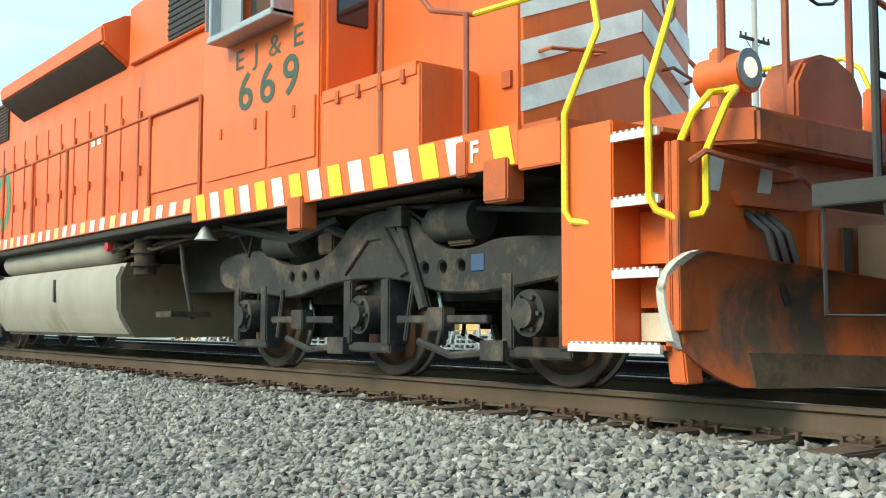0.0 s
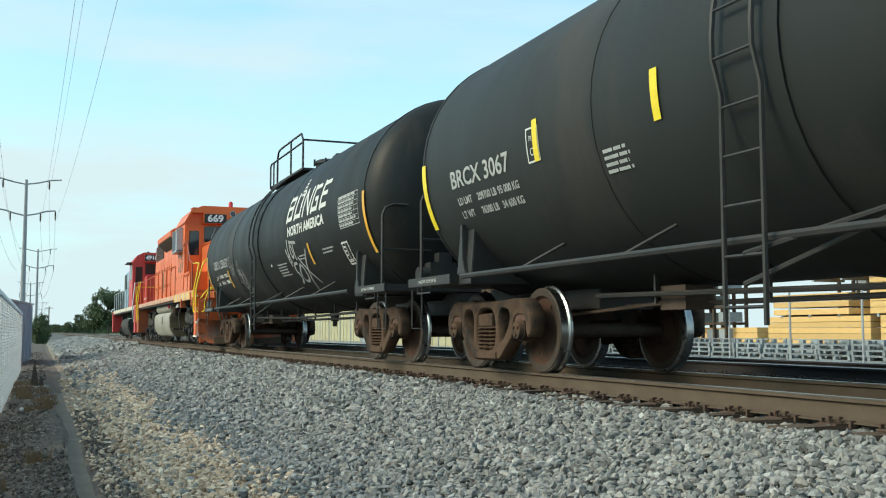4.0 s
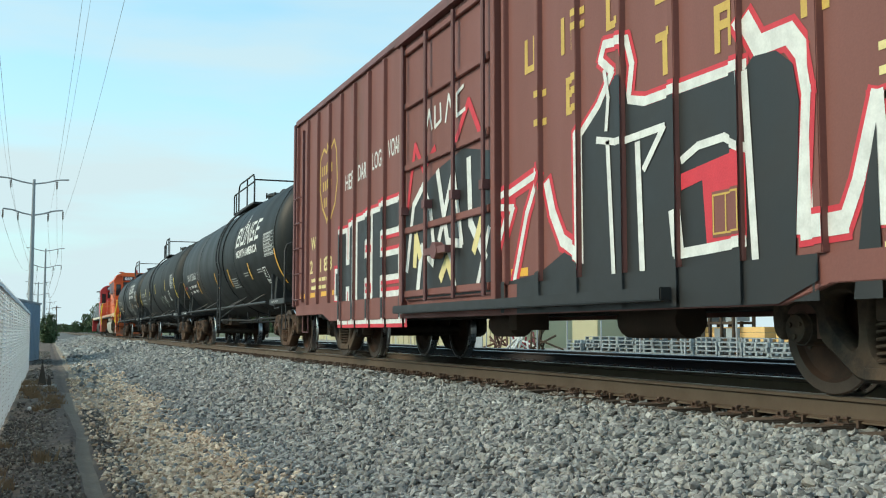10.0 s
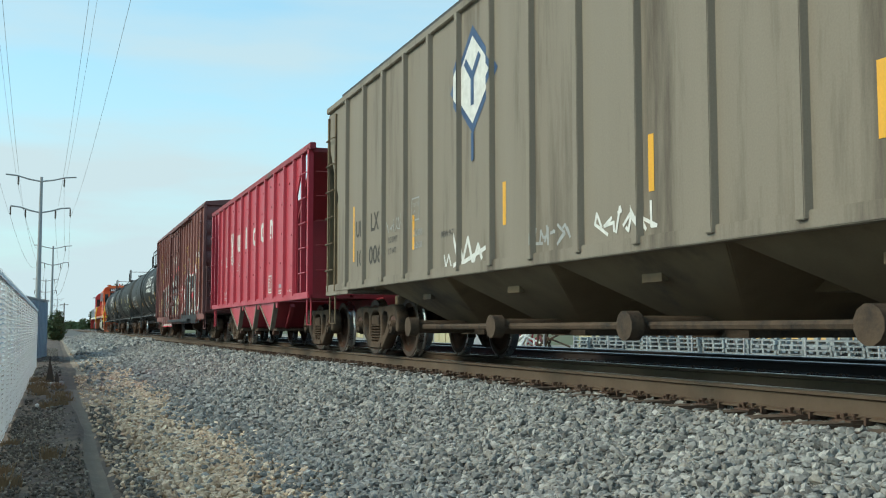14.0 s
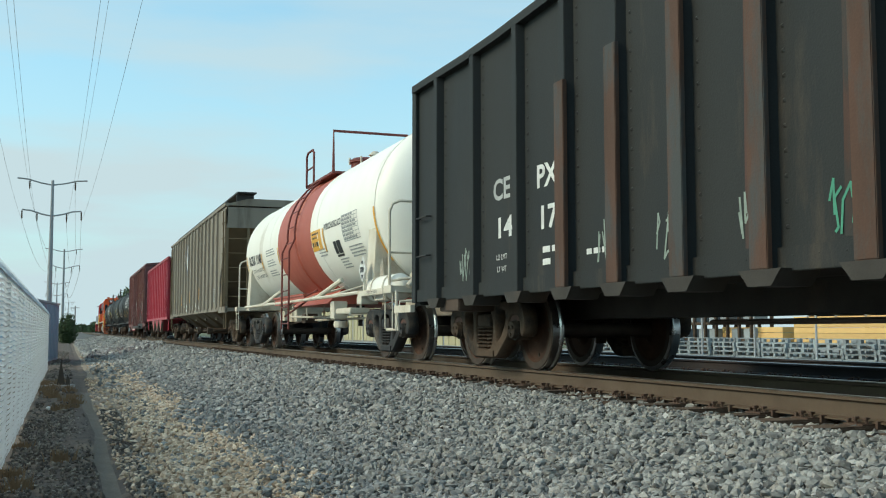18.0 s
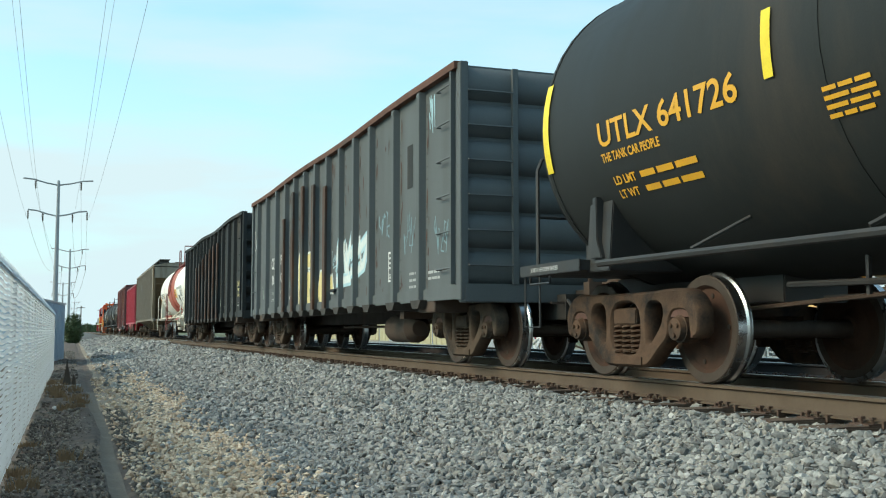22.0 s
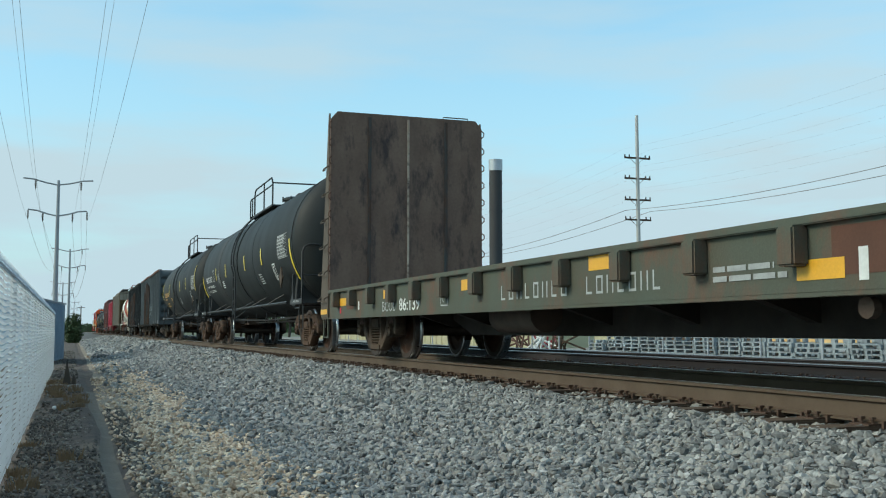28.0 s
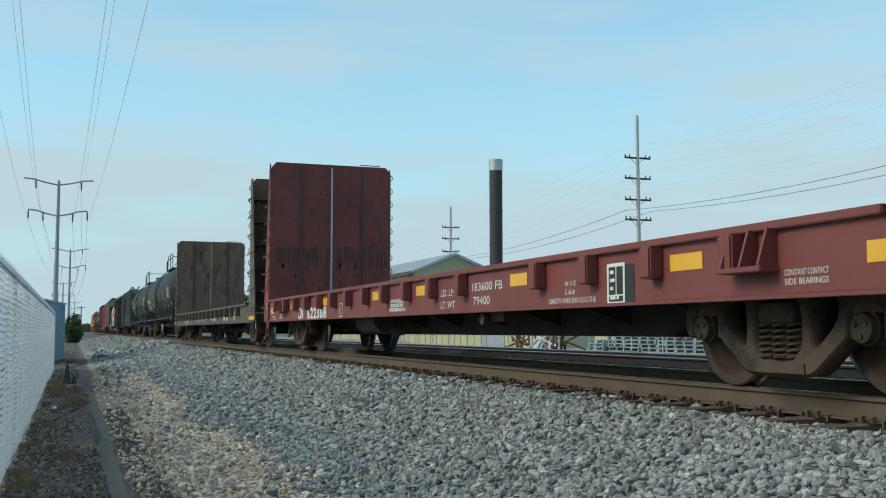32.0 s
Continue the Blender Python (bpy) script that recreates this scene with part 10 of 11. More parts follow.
for x in (-1.18, 1.18):
    part("air_reservoir", Shape().lathe([(-1.2, 0.0), (-1.15, 0.1), (-1.05, 0.17), (3.3, 0.17), (3.4, 0.1), (3.45, 0.0)], "y", (x, 0, 1.34), 18), M["fuel_grey"], car)
part("red_valve", Shape().cyl((-1.35, -1.4, 1.36), (-1.42, -1.4, 1.36), 0.06, 10), M["red_ink"], car)
for k, (za, zb, x) in enumerate(((1.3, 1.42, -1.3), (1.22, 1.36, -1.15), (1.38, 1.28, -1.22), (1.12, 1.3, -1.05))):
    part("air_pipe", Shape().tube([(x, -1.3, za), (x, -2.4, zb), (x + 0.1, -3.3, 1.38), (x + 0.1, -8.0, 1.40)], 0.022, 6), M["truck_grey"], car)
part("bell_valve", Shape().lathe([(1.3, 0.03), (1.26, 0.06), (1.2, 0.09), (1.16, 0.12)], "z", (-1.35, -4.05, 0.12), 14), M["galvanised"], car)
part("filter_canister", Shape().lathe([(1.0, 0.0), (1.0, 0.13), (1.1, 0.13), (1.1, 0.17), (1.14, 0.17), (1.14, 0.13), (1.25, 0.13), (1.25, 0.17), (1.29, 0.17), (1.29, 0.13), (1.42, 0.13), (1.42, 0.0)], "z", (-1.2, -2.1, 0), 14), M["truck_grey"], car)
part("sander_pipe", Shape().tube([(-1.15, -3.0, 1.3), (-1.25, -3.3, 1.0), (-1.2, -3.4, 0.55), (-1.1, -3.2, 0.5)], 0.025, 6), M["truck_black"], car)
part("foot_board", Shape().box(-1.45, -1.0, -3.45, -3.05, 0.50, 0.56), M["truck_grey"], car)
part("cable", Shape().tube([(-1.2, -4.2, 1.42), (-1.15, -5.5, 1.2), (-1.1, -6.2, 1.35)], 0.05, 7), M["rubber"], car)
part("cable", Shape().tube([(-1.15, -5.6, 1.42), (-1.05, -6.4, 1.15), (-1.05, -7.2, 1.38)], 0.05, 7), M["rubber"], car)
for sx in (-1, 1):
    part("rear_steps", Shape().box(sx * 1.0, sx * 1.55, 9.3, 10.1, 0.4, 1.7), OD, car, bevel=0.01)
    hand_rail([(sx * 1.55, 9.3, 1.0), (sx * 1.6, 9.3, 1.8), (sx * 1.5, 9.2, 2.8)], LEM, car, 0.021, "yellow_hand_rail")
    hand_rail([(sx * 1.55, 10.1, 1.0), (sx * 1.6, 10.1, 1.8), (sx * 1.5, 10.0, 2.8)], LEM, car, 0.021, "yellow_hand_rail")

# ---- lead locomotive: red cab, blue hood ----
yc, tc = SPOT["loco_lead"]
car = vehicle("locomotive", "blue diesel locomotive with a red cab and nose", "locomotive", yc, "locomotives")
RD, BL = M["loco_red"], M["loco_blue"]
for k in (1, -1):
    loco_truck(car, k * tc / 2, [-1.37, 1.37], 0.508)
add_couplers(car, 8.85)
part("underframe", Shape().box(-1.5, 1.5, -8.6, 8.6, 1.46, 1.70), M["dark_under"], car, bevel=0.01)
part("hood", Shape().prism([(-0.92, 1.70), (-0.92, 3.95), (-0.75, 4.2), (0.75, 4.2), (0.92, 3.95), (0.92, 1.70)], "y", -3.6, 7.4), BL, car, bevel=0.015)
part("hood_locker", Shape().box(-1.4, 1.4, -3.6, -2.6, 1.70, 3.3), BL, car, bevel=0.012)
part("air_grille", Shape().box(-0.95, 0.95, 5.6, 7.2, 3.05, 3.95), M["black_ink"], car)
yd = -2.4
while yd < 5.2:
    part("hood_door", Shape().box(-0.94, -0.915, yd + 0.02, yd + 0.6, 1.80, 3.4), BL, car, bevel=0.004)
    yd += 0.64
part("cab", Shape().prism([(-1.50, 1.70), (-1.50, 4.0), (-1.28, 4.34), (-0.95, 4.5), (0.95, 4.5), (1.28, 4.34), (1.50, 4.0), (1.50, 1.70)], "y", -3.6, -5.7), RD, car, bevel=0.015)
part("nose", Shape().prism([(-0.95, 1.70), (-0.95, 3.15), (-0.85, 3.28), (0.85, 3.28), (0.95, 3.15), (0.95, 1.70)], "y", -5.7, -7.3), RD, car, bevel=0.03)
part("sun_shade", Shape().box(-1.75, -1.5, -3.7, -5.5, 3.95, 3.99), BK, car)
part("side_window", Shape().box(-1.51, -1.49, -4.0, -5.3, 3.1, 3.85), M["glass"], car)
part("door_window", Shape().box(-1.36, -1.02, -5.69, -5.72, 2.9, 3.75), M["glass"], car)
for x0, x1 in ((-0.88, -0.08), (0.08, 0.88)):
    part("windscreen", Shape().box(x0, x1, -5.69, -5.73, 3.38, 3.9), M["glass"], car)
part("headlight_box", Shape().box(-0.95, 0.95, -5.7, -5.95, 3.98, 4.44), RD, car, bevel=0.02)
for x in (-0.55, 0.6):
    part("number_board", Shape().box(x - 0.4, x + 0.33, -5.94, -5.97, 4.06, 4.36), M["black_ink"], car, bevel=0.01)
    vs, fs = text_faces("4910", 0.2 / 0.70, 0.012)
    k = 0.6 / text_width(vs)
    s = Shape()
    s.add([(x - 0.34 + u * k, -5.974, 4.12 + v) for u, v in vs], fs)
    part("board_figures", s, M["number_white"], car, smooth=0)
for z in (4.1, 4.32):
    part("headlight_lens", Shape().cyl((0, -5.94, z), (0, -5.99, z), 0.09, 14), M["galvanised"], car)
part("fuel_tank", Shape().prism(tank_poly, "y", -2.3, 2.3), M["truck_black"], car, bevel=0.05)
for sx in (-1, 1):
    part("step_side", Shape().box(sx * 1.0, sx * 1.55, -8.5, -7.6, 0.4, 1.70), RD, car, bevel=0.01)
    part("step_side", Shape().box(sx * 1.0, sx * 1.55, 7.7, 8.5, 0.4, 1.70), RD, car, bevel=0.01)
    walkway_rail(car, sx * 1.5, [-3.4, -1.9, -0.4, 1.1, 2.6, 4.1, 5.6, 7.4], 1.70, 2.72, M["galvanised"])
    hand_rail([(sx * 1.55, -7.55, 0.9), (sx * 1.62, -7.5, 1.7), (sx * 1.5, -7.2, 2.85), (sx * 1.1, -7.0, 2.9)], M["galvanised"], car, 0.028)
    hand_rail([(sx * 1.5, -8.5, 0.9), (sx * 1.55, -8.5, 2.6), (sx * 0.5, -8.5, 2.6)], LEM, car, 0.024)
    part("sill_plate", Shape().box(sx * 1.50, sx * 1.53, -8.6, 8.6, 1.54, 1.72), M["white_sill"], car)
part("pilot_plate", Shape().box(-1.5, 1.5, -8.55, -8.62, 0.4, 1.65), RD, car, bevel=0.01)
decal("white_band", car, Flat(0.951), M["white_ink"], [rect(-5.75, -7.25, 2.05, 2.12)])
part("exhaust_stack", Shape().box(-0.2, 0.2, 0.5, 1.2, 4.2, 4.45), BK, car)
part("beacon", Shape().lathe([(4.5, 0.06), (4.66, 0.06), (4.7, 0.0)], "z", (-0.6, -4.0, 0), 10), BK, car)


# ================= beside and behind the line =================
# ---- slatted chain link fence ----
FX, FZ0, FZ1 = -0.53, -0.87, 0.97
fence = thing("slatted_fence", "tall chain link fence with pale grey privacy slats", "fence", (FX, 0, 0))
post = Shape().cyl((0, 0, FZ0), (0, 0, FZ1 + 0.03), 0.03, 10).lathe([(FZ1 + 0.03, 0.035), (FZ1 + 0.06, 0.03), (FZ1 + 0.075, 0.0)], "z", (0, 0, 0), 10).mesh("post", [M["galvanised"]])
y = -1.0
while y < 37:
    part("post", post, None, fence, at=(-0.03, y, 0))
    y += 3.05
part("top_rail", Shape().tube([(-0.02, 0, FZ1), (-0.02, 36.2, FZ1)], 0.022, 8), M["galvanised"], fence)
for z in (FZ0 + 0.08,):
    part("tension_wire", Shape().tube([(0.0, 0, z), (0, 36.2, z)], 0.006, 5), M["galvanised"], fence)
# wavy privacy strips woven along the fence, tie wires and selvage wires
rnd = random.Random(9)
z = FZ0 + 0.06
while z < FZ1 - 0.03:
    s = Shape()
    ph, am = rnd.uniform(-0.5, 0.5), rnd.uniform(0.006, 0.013)
    rows = []
    for i in range(230):
        y = 3.0 + i * 0.147
        dz = am * math.sin(y * 5.2 + ph) + 0.009 * noise.noise(Vector((y * 0.9, z * 7, 0)))
        dx = 0.003 * math.sin(y * 2.4 + z * 5)
        rows += [(dx - 0.008, y, z + dz - 0.0205), (dx + 0.008, y, z + dz - 0.006), (dx - 0.006, y, z + dz + 0.0205)]
    for i in range(229):
        a = i * 3
        s.f += [(a, a + 3, a + 4, a + 1), (a + 1, a + 4, a + 5, a + 2)]
        s.m += [0, 0]
    s.v += rows
    part("slat", s, M["slat"], fence, smooth=50)
    z += 0.053
wires = Shape()
for k in range(56):
    y = 3.3 + k * 0.604
    wires.tube([(-0.016, y + 0.012 * (1 if i % 2 else -1), FZ0 + 0.05 + i * 0.18) for i in range(11)], 0.0035, 3)
for k in range(340):
    y = 3.0 + k * 0.1
    wires.add([(-0.004, y, FZ1 + 0.015), (0.004, y, FZ1 + 0.015), (0.012, y + 0.02, FZ1 + 0.07), (0.008, y + 0.028, FZ1 + 0.07)], [(0, 1, 2, 3)])
tagged(part("mesh_wire", wires, M["galvanised"], fence, smooth=0), kind="stuff")

# ---- pale blue container behind the fence's end ----
shed = thing("storage_container", "pale blue sheet metal storage container behind the fence", "container", (-0.73, 46.5, 0))
shed.rotation_euler = (0, 0, radians(-6.2))
part("shell", Shape().box(-2.4, 0.0, -3.9, 3.9, -0.87, 1.64), M["shed"], shed, bevel=0.03)
for k in range(16):
    part("panel_rib", Shape().box(0.0, 0.03, -3.7 + 0.48 * k, -3.6 + 0.48 * k, -0.75, 1.58), M["shed"], shed)
part("roof_edge", Shape().box(-2.45, 0.05, -3.95, 3.95, 1.64, 1.70), M["slat"], shed)

# ---- weeds, litter and stumps by the fence ----
rnd = random.Random(21)


def tuft(name, x, y, h, n, mat, label):
    s = Shape()
    z = ground_z(x)
    for _ in range(n):
        a, r0 = rnd.uniform(0, 6.28), rnd.uniform(0, 0.16)
        bx, by = x + r0 * math.cos(a), y + r0 * math.sin(a)
        hh = h * rnd.uniform(0.5, 1.1)
        lean = rnd.uniform(0.1, 0.5) * hh
        dx, dy = lean * math.cos(a), lean * math.sin(a)
        w = 0.006
        s.add([(bx - w, by, z), (bx + w, by, z), (bx + dx * 0.4 + w * 0.7, by + dy * 0.4, z + hh * 0.6), (bx + dx * 0.4 - w * 0.7, by + dy * 0.4, z + hh * 0.6), (bx + dx, by + dy, z + hh)], [(0, 1, 2, 3), (3, 2, 4)])
    return tagged(part(name, s, mat, smooth=0), label, "weeds", kind="stuff")


dry = surface("dry straw weeds", (0.25, 0.165, 0.09), (0.16, 0.11, 0.062), rough=0.9, scale=4, bump=0)
for i in range(26):
    tuft("dry_weeds", rnd.uniform(-0.45, 0.22), (9.0 + i * 1.2 if i < 4 else 16.0 + i * 0.5) + rnd.uniform(-0.4, 0.4), rnd.uniform(0.07, 0.17), 60, dry, "dry straw coloured weeds by the fence")
st = thing("broken_stump", "broken dark wooden post stump in dry weeds", "stump", (-0.08, 25.6, -0.87))
st.scale = (1.3, 1.3, 1.3)
part("stump", Shape().prism([(-0.07, 0), (0.08, 0), (0.05, 0.22), (0.0, 0.52), (-0.03, 0.30)], "y", -0.05, 0.05), M["bark"], st, bevel=0.006)
part("splinter", Shape().prism([(0.07, 0), (0.16, 0), (0.15, 0.16), (0.11, 0.24)], "y", -0.04, 0.05), M["bark"], st, bevel=0.004)
tagged(part("pale_board", Shape().box(-0.46, 0.14, 25.3, 25.9, -0.87, -0.80, turn=Matrix.Rotation(-0.5, 3, "Z")), M["concrete"], bevel=0.01), "pale broken concrete slab on the soil", "slab")
tagged(part("white_pebble", Shape().lathe([(-0.04, 0.0), (-0.02, 0.035), (0.01, 0.04), (0.03, 0.025), (0.04, 0.0)], "z", (-0.23, 18.0, -0.81), 9), M["white_ink"]), "white round stone on dark soil", "stone")


# ---- poles and wires ----
def sag_wire(a, b, sag, n=14):
    a, b = Vector(a), Vector(b)
    return [a.lerp(b, i / n) - Vector((0, 0, 4 * sag * (i / n) * (1 - i / n))) for i in range(n + 1)]


def davit_pole(x, y, h, arm=4.2):
    ob = thing("transmission_pole", "tall grey steel transmission pole with curved arms", "utility pole", (x, y, -0.9), "transmission poles")
    part("shaft", Shape().cyl((0, 0, 0), (0, 0, h + 0.9), 0.36, 14, 0.17), M["pole_steel"], ob)
    tips = []
    for z, w, hang in ((h, arm, (0.65,)), (h - 4.0, arm * 0.845, (1.0, 0.5))):
        for k in (-1, 1):
            part("arm", Shape().tube([(0, 0, z + 0.3), (k * w * 0.35, 0, z + 0.55), (k * w * 0.7, 0, z + 0.95), (k * w, 0, z + 1.05)], 0.1, 7), M["pole_steel"], ob)
            for f in hang:
                top = z + (1.0 if f > 0.9 else 0.85 if f > 0.6 else 0.7)
                part("insulator", Shape().lathe([(top, 0.03)] + [(top - 0.1 - 0.12 * i, 0.12 if i % 2 else 0.05) for i in range(9)] + [(top - 1.25, 0.0)], "z", (k * w * f, 0, 0), 8), M["truck_grey"], ob)
                tips.append((x + k * w * f, y, top - 1.25 - 0.9))
    return tips


t0 = davit_pole(-2.08, 140, 19.7)
t1 = davit_pole(-0.85, 262, 20.0)
t2 = davit_pole(-3.3, 384, 17.4)
t3 = davit_pole(1.1, 700, 19.0)
lines = thing("overhead_lines", "thin grey overhead power lines on steel poles", "cables", kind="structure")
for i in range(6):
    x, z = t0[i][0], t0[i][2]
    part("cable", Shape().tube(sag_wire((x + 1.75, 18, z + (3.9 if z > 17 else 2.5)), t0[i], 1.8, 24), 0.011, 4), M["wire"], lines)
    part("cable", Shape().tube(sag_wire(t0[i], t1[i], 2.2), 0.018, 4), M["wire"], lines)
    part("cable", Shape().tube(sag_wire(t1[i], t2[i], 2.2), 0.035, 4), M["wire"], lines)
    part("cable", Shape().tube(sag_wire(t2[i], t3[i], 2.2), 0.035, 4), M["wire"], lines)
far_pole = thing("utility_pole", "short distant wooden utility pole", "utility pole", (2.5, 330, -0.6))
part("shaft", Shape().cyl((0, 0, 0), (0, 0, 8.6), 0.2, 8, 0.14), M["bark"], far_pole)
part("crossarm", Shape().box(-1.2, 1.2, -0.06, 0.06, 8.0, 8.15), M["bark"], far_pole)


def crossarm_pole(x, y, h, arms):
    ob = thing("utility_pole", "pale wooden utility pole with four crossarms", "utility pole", (x, y, -0.5), "crossarm poles")
    part("shaft", Shape().cyl((0, 0, 0), (0, 0, h + 0.5), 0.19, 10, 0.12), M["concrete"], ob)
    for z in arms:
        part("crossarm", Shape().box(-1.12, 1.12, -0.06, 0.06, z + 0.44, z + 0.57), M["truck_grey"], ob)
        part("arm_brace", Shape().tube([(-0.55, 0.08, z + 0.45), (0, 0.08, z - 0.05), (0.55, 0.08, z + 0.45)], 0.02, 5), M["truck_grey"], ob)
        for k in (-1.08, -0.7, 0.7, 1.08):
            part("insulator", Shape().cyl((k, 0, z + 0.57), (k, 0, z + 0.75), 0.05, 7), M["dark_under"], ob)
    return ob


PX = 40.8
LINE = [(PX, -12), (PX, 28.5), (PX, 69), (43.8, 119), (47.3, 169), (50.8, 219)]
for x, y in LINE:
    crossarm_pole(x, y, 17.1 if y < 100 else 15.8, (8.95, 10.5, 12.15, 13.75) if y < 100 else (8.6, 10.2, 11.8, 13.2))
wires2 = thing("service_lines", "thin grey wires strung between wooden poles", "cables", kind="structure")
for (xa, ya), (xb, yb) in zip(LINE, LINE[1:]):
    for z in (9.65, 11.2, 12.85, 14.45):
        for k in (-1.08, 1.08):
            r = 0.026 if z < 10 else 0.003
            za, zb = [z if y < 100 else z - 0.4 for y in (ya, yb)]
            part("cable", Shape().tube(sag_wire((xa + k, ya, za), (xb + k, yb, zb), 0.7, 10), r, 4), M["wire"], wires2)

# ---- chimney, sheds, lumber yard ----
st = thing("chimney", "tall sooty black steel chimney with a pale cap", "chimney", (35.3, 84.2, -0.5))
part("shaft", Shape().cyl((0, 0, 0), (0, 0, 15.2), 0.58, 20), M["stack"], st)
part("base", Shape().cyl((0, 0, 0), (0, 0, 6.8), 1.0, 20, 0.60), M["stack"], st)
part("cap", Shape().cyl((0, 0, 15.2), (0, 0, 16.2), 0.62, 20), M["galvanised"], st)
for z in (8.5, 11.5, 14.0):
    part("band", Shape().cyl((0, 0, z), (0, 0, z + 0.12), 0.61, 20), M["stack"], st)


def metal_shed(x0, x1, y0, y1, eave, ridge, label):
    ob = thing("metal_shed", label, "building", ((x0 + x1) / 2, (y0 + y1) / 2, -0.5))
    w, d = (x1 - x0) / 2, (y1 - y0) / 2
    part("wall", Shape().prism([(-w, 0), (w, 0), (w, eave), (0, ridge), (-w, eave)], "y", -d, d), M["building"], ob)
    part("roof", Shape().prism([(-w - 0.4, eave - 0.1), (0, ridge + 0.05), (w + 0.4, eave - 0.1), (w + 0.4, eave + 0.1), (0, ridge + 0.3), (-w - 0.4, eave + 0.1)], "y", -d - 0.3, d + 0.3), M["slat"], ob)
    part("roof_trim", Shape().box(-w - 0.45, -w - 0.38, -d - 0.3, d + 0.3, eave - 0.2, eave + 0.1), M["roof_dark"], ob)
    rib = Shape().box(-0.03, 0.03, -0.05, 0.05, 0, eave - 0.15).mesh("wall_rib", [M["building"]], smooth=0)
    k = -d + 0.5
    while k < d:
        part("wall_rib", rib, None, ob, at=(-w - 0.02, k, 0))
        k += 1.2
    part("side_door", Shape().box(-w - 0.06, -w, -d + 4, -d + 7.5, 0, 3.4), M["slat"], ob)
    return ob


metal_shed(28.9, 36.6, 88, 135, 6.2, 7.75, "long cream metal shed with a low gable roof")
metal_shed(24.0, 31.0, 52, 74, 3.6, 4.4, "low cream metal shed beside the yard")
ob = thing("yard_office", "small cream block wall in the lumber yard", "building", (24.3, 42.2, -0.5))
part("wall", Shape().box(-1.1, 1.1, -1.2, 1.2, 0, 3.2), M["building"], ob, bevel=0.02)
part("roof", Shape().box(-1.25, 1.25, -1.35, 1.35, 3.2, 3.35), M["roof_dark"], ob)

fence2 = thing("wire_fence", "thin chain link yard fence with steel posts", "fence", (18.6, 0, -0.5))
pm = Shape().cyl((0, 0, 0), (0, 0, 2.1), 0.03, 8).mesh("post", [M["galvanised"]])
for k in range(28):
    part("post", pm, None, fence2, at=(0, 4 + 2.6 * k, 0))
part("top_rail", Shape().tube([(0, 4, 2.08), (0, 74, 2.08)], 0.022, 6), M["galvanised"], fence2)
part("bottom_wire", Shape().tube([(0, 4, 0.06), (0, 74, 0.06)], 0.012, 5), M["galvanised"], fence2)


def pallet_stack(x, y, n, seed):
    """A stack of timber pallets: each pallet has deck boards and blocks."""
    ob = thing("pallet_stack", "stack of grey blue timber pallets in the yard", "pallets", (x, y, -0.5), "pallet stacks")
    r = random.Random(seed)
    for k in range(n):
        part("pallet", PALLET, None, ob, at=pose(r.uniform(-0.03, 0.03), r.uniform(-0.03, 0.03), k * 0.145, 0, 0, 90 + r.uniform(-2, 2)))
    return ob


s = Shape()
for i in range(5):
    s.box(-0.6, 0.6, -0.5 + i * 0.23, -0.40 + i * 0.23, 0.118, 0.14)
for i in range(3):
    s.box(-0.6, 0.6, -0.5 + i * 0.45, -0.40 + i * 0.45, 0.0, 0.02)
for i in (-0.56, 0, 0.56):
    for j in (-0.45, 0, 0.45):
        s.box(i - 0.05, i + 0.05, j - 0.06, j + 0.06, 0.02, 0.118)
PALLET = s.mesh("pallet", [M["pallet"]], smooth=0)
rnd = random.Random(4)
y = 6.0
k = 0
while y < 39:
    pallet_stack(21.0 + rnd.uniform(-0.1, 0.1), y, 5 if k % 5 else 4, k)
    y += 1.28
    k += 1

LUM = {}


def lumber_pack(x, y, z, w, l, h, seed, mat="lumber"):
    ob = thing("lumber_pack", "banded pack of fresh yellow lumber boards", "lumber", (x, y, z), "lumber packs")
    rows = max(2, int(h / 0.19))
    key = (l, w)
    if key not in LUM:
        LUM[key] = Shape().box(-w / 2, w / 2, -l / 2, l / 2, 0, h / rows * 0.94).mesh("board_layer", [M[mat]], bevel=0.006, smooth=0)
    for r_ in range(rows):
        part("board_layer", LUM[key], None, ob, at=(0, 0, r_ * h / rows))
    for k in (-0.38, 0, 0.38):
        part("bearer", Shape().box(-w / 2, w / 2, k * l - 0.05, k * l + 0.05, -0.11, 0.0), M["pallet"], ob)
    return ob


for (y, l, z, h) in ((12, 4.8, 0.25, 0.95), (17, 4.8, 0.25, 0.95), (22, 4.8, 0.25, 0.95), (27.2, 4.8, 0.25, 0.95), (32, 3.6, 0.25, 0.6), (12, 4.8, 1.25, 0.9), (23.5, 2.6, 1.25, 1.15), (27.5, 3.6, 1.25, 0.75), (12.5, 4.0, 2.2, 0.8), (17.5, 4.4, 2.2, 0.8), (22.2, 2.6, 2.45, 0.7), (26, 3.4, 2.45, 0.7), (17, 4.6, 1.25, 0.9)):
    lumber_pack(24.5, y, z - 0.25, 1.3, l, h, int(y * 10))


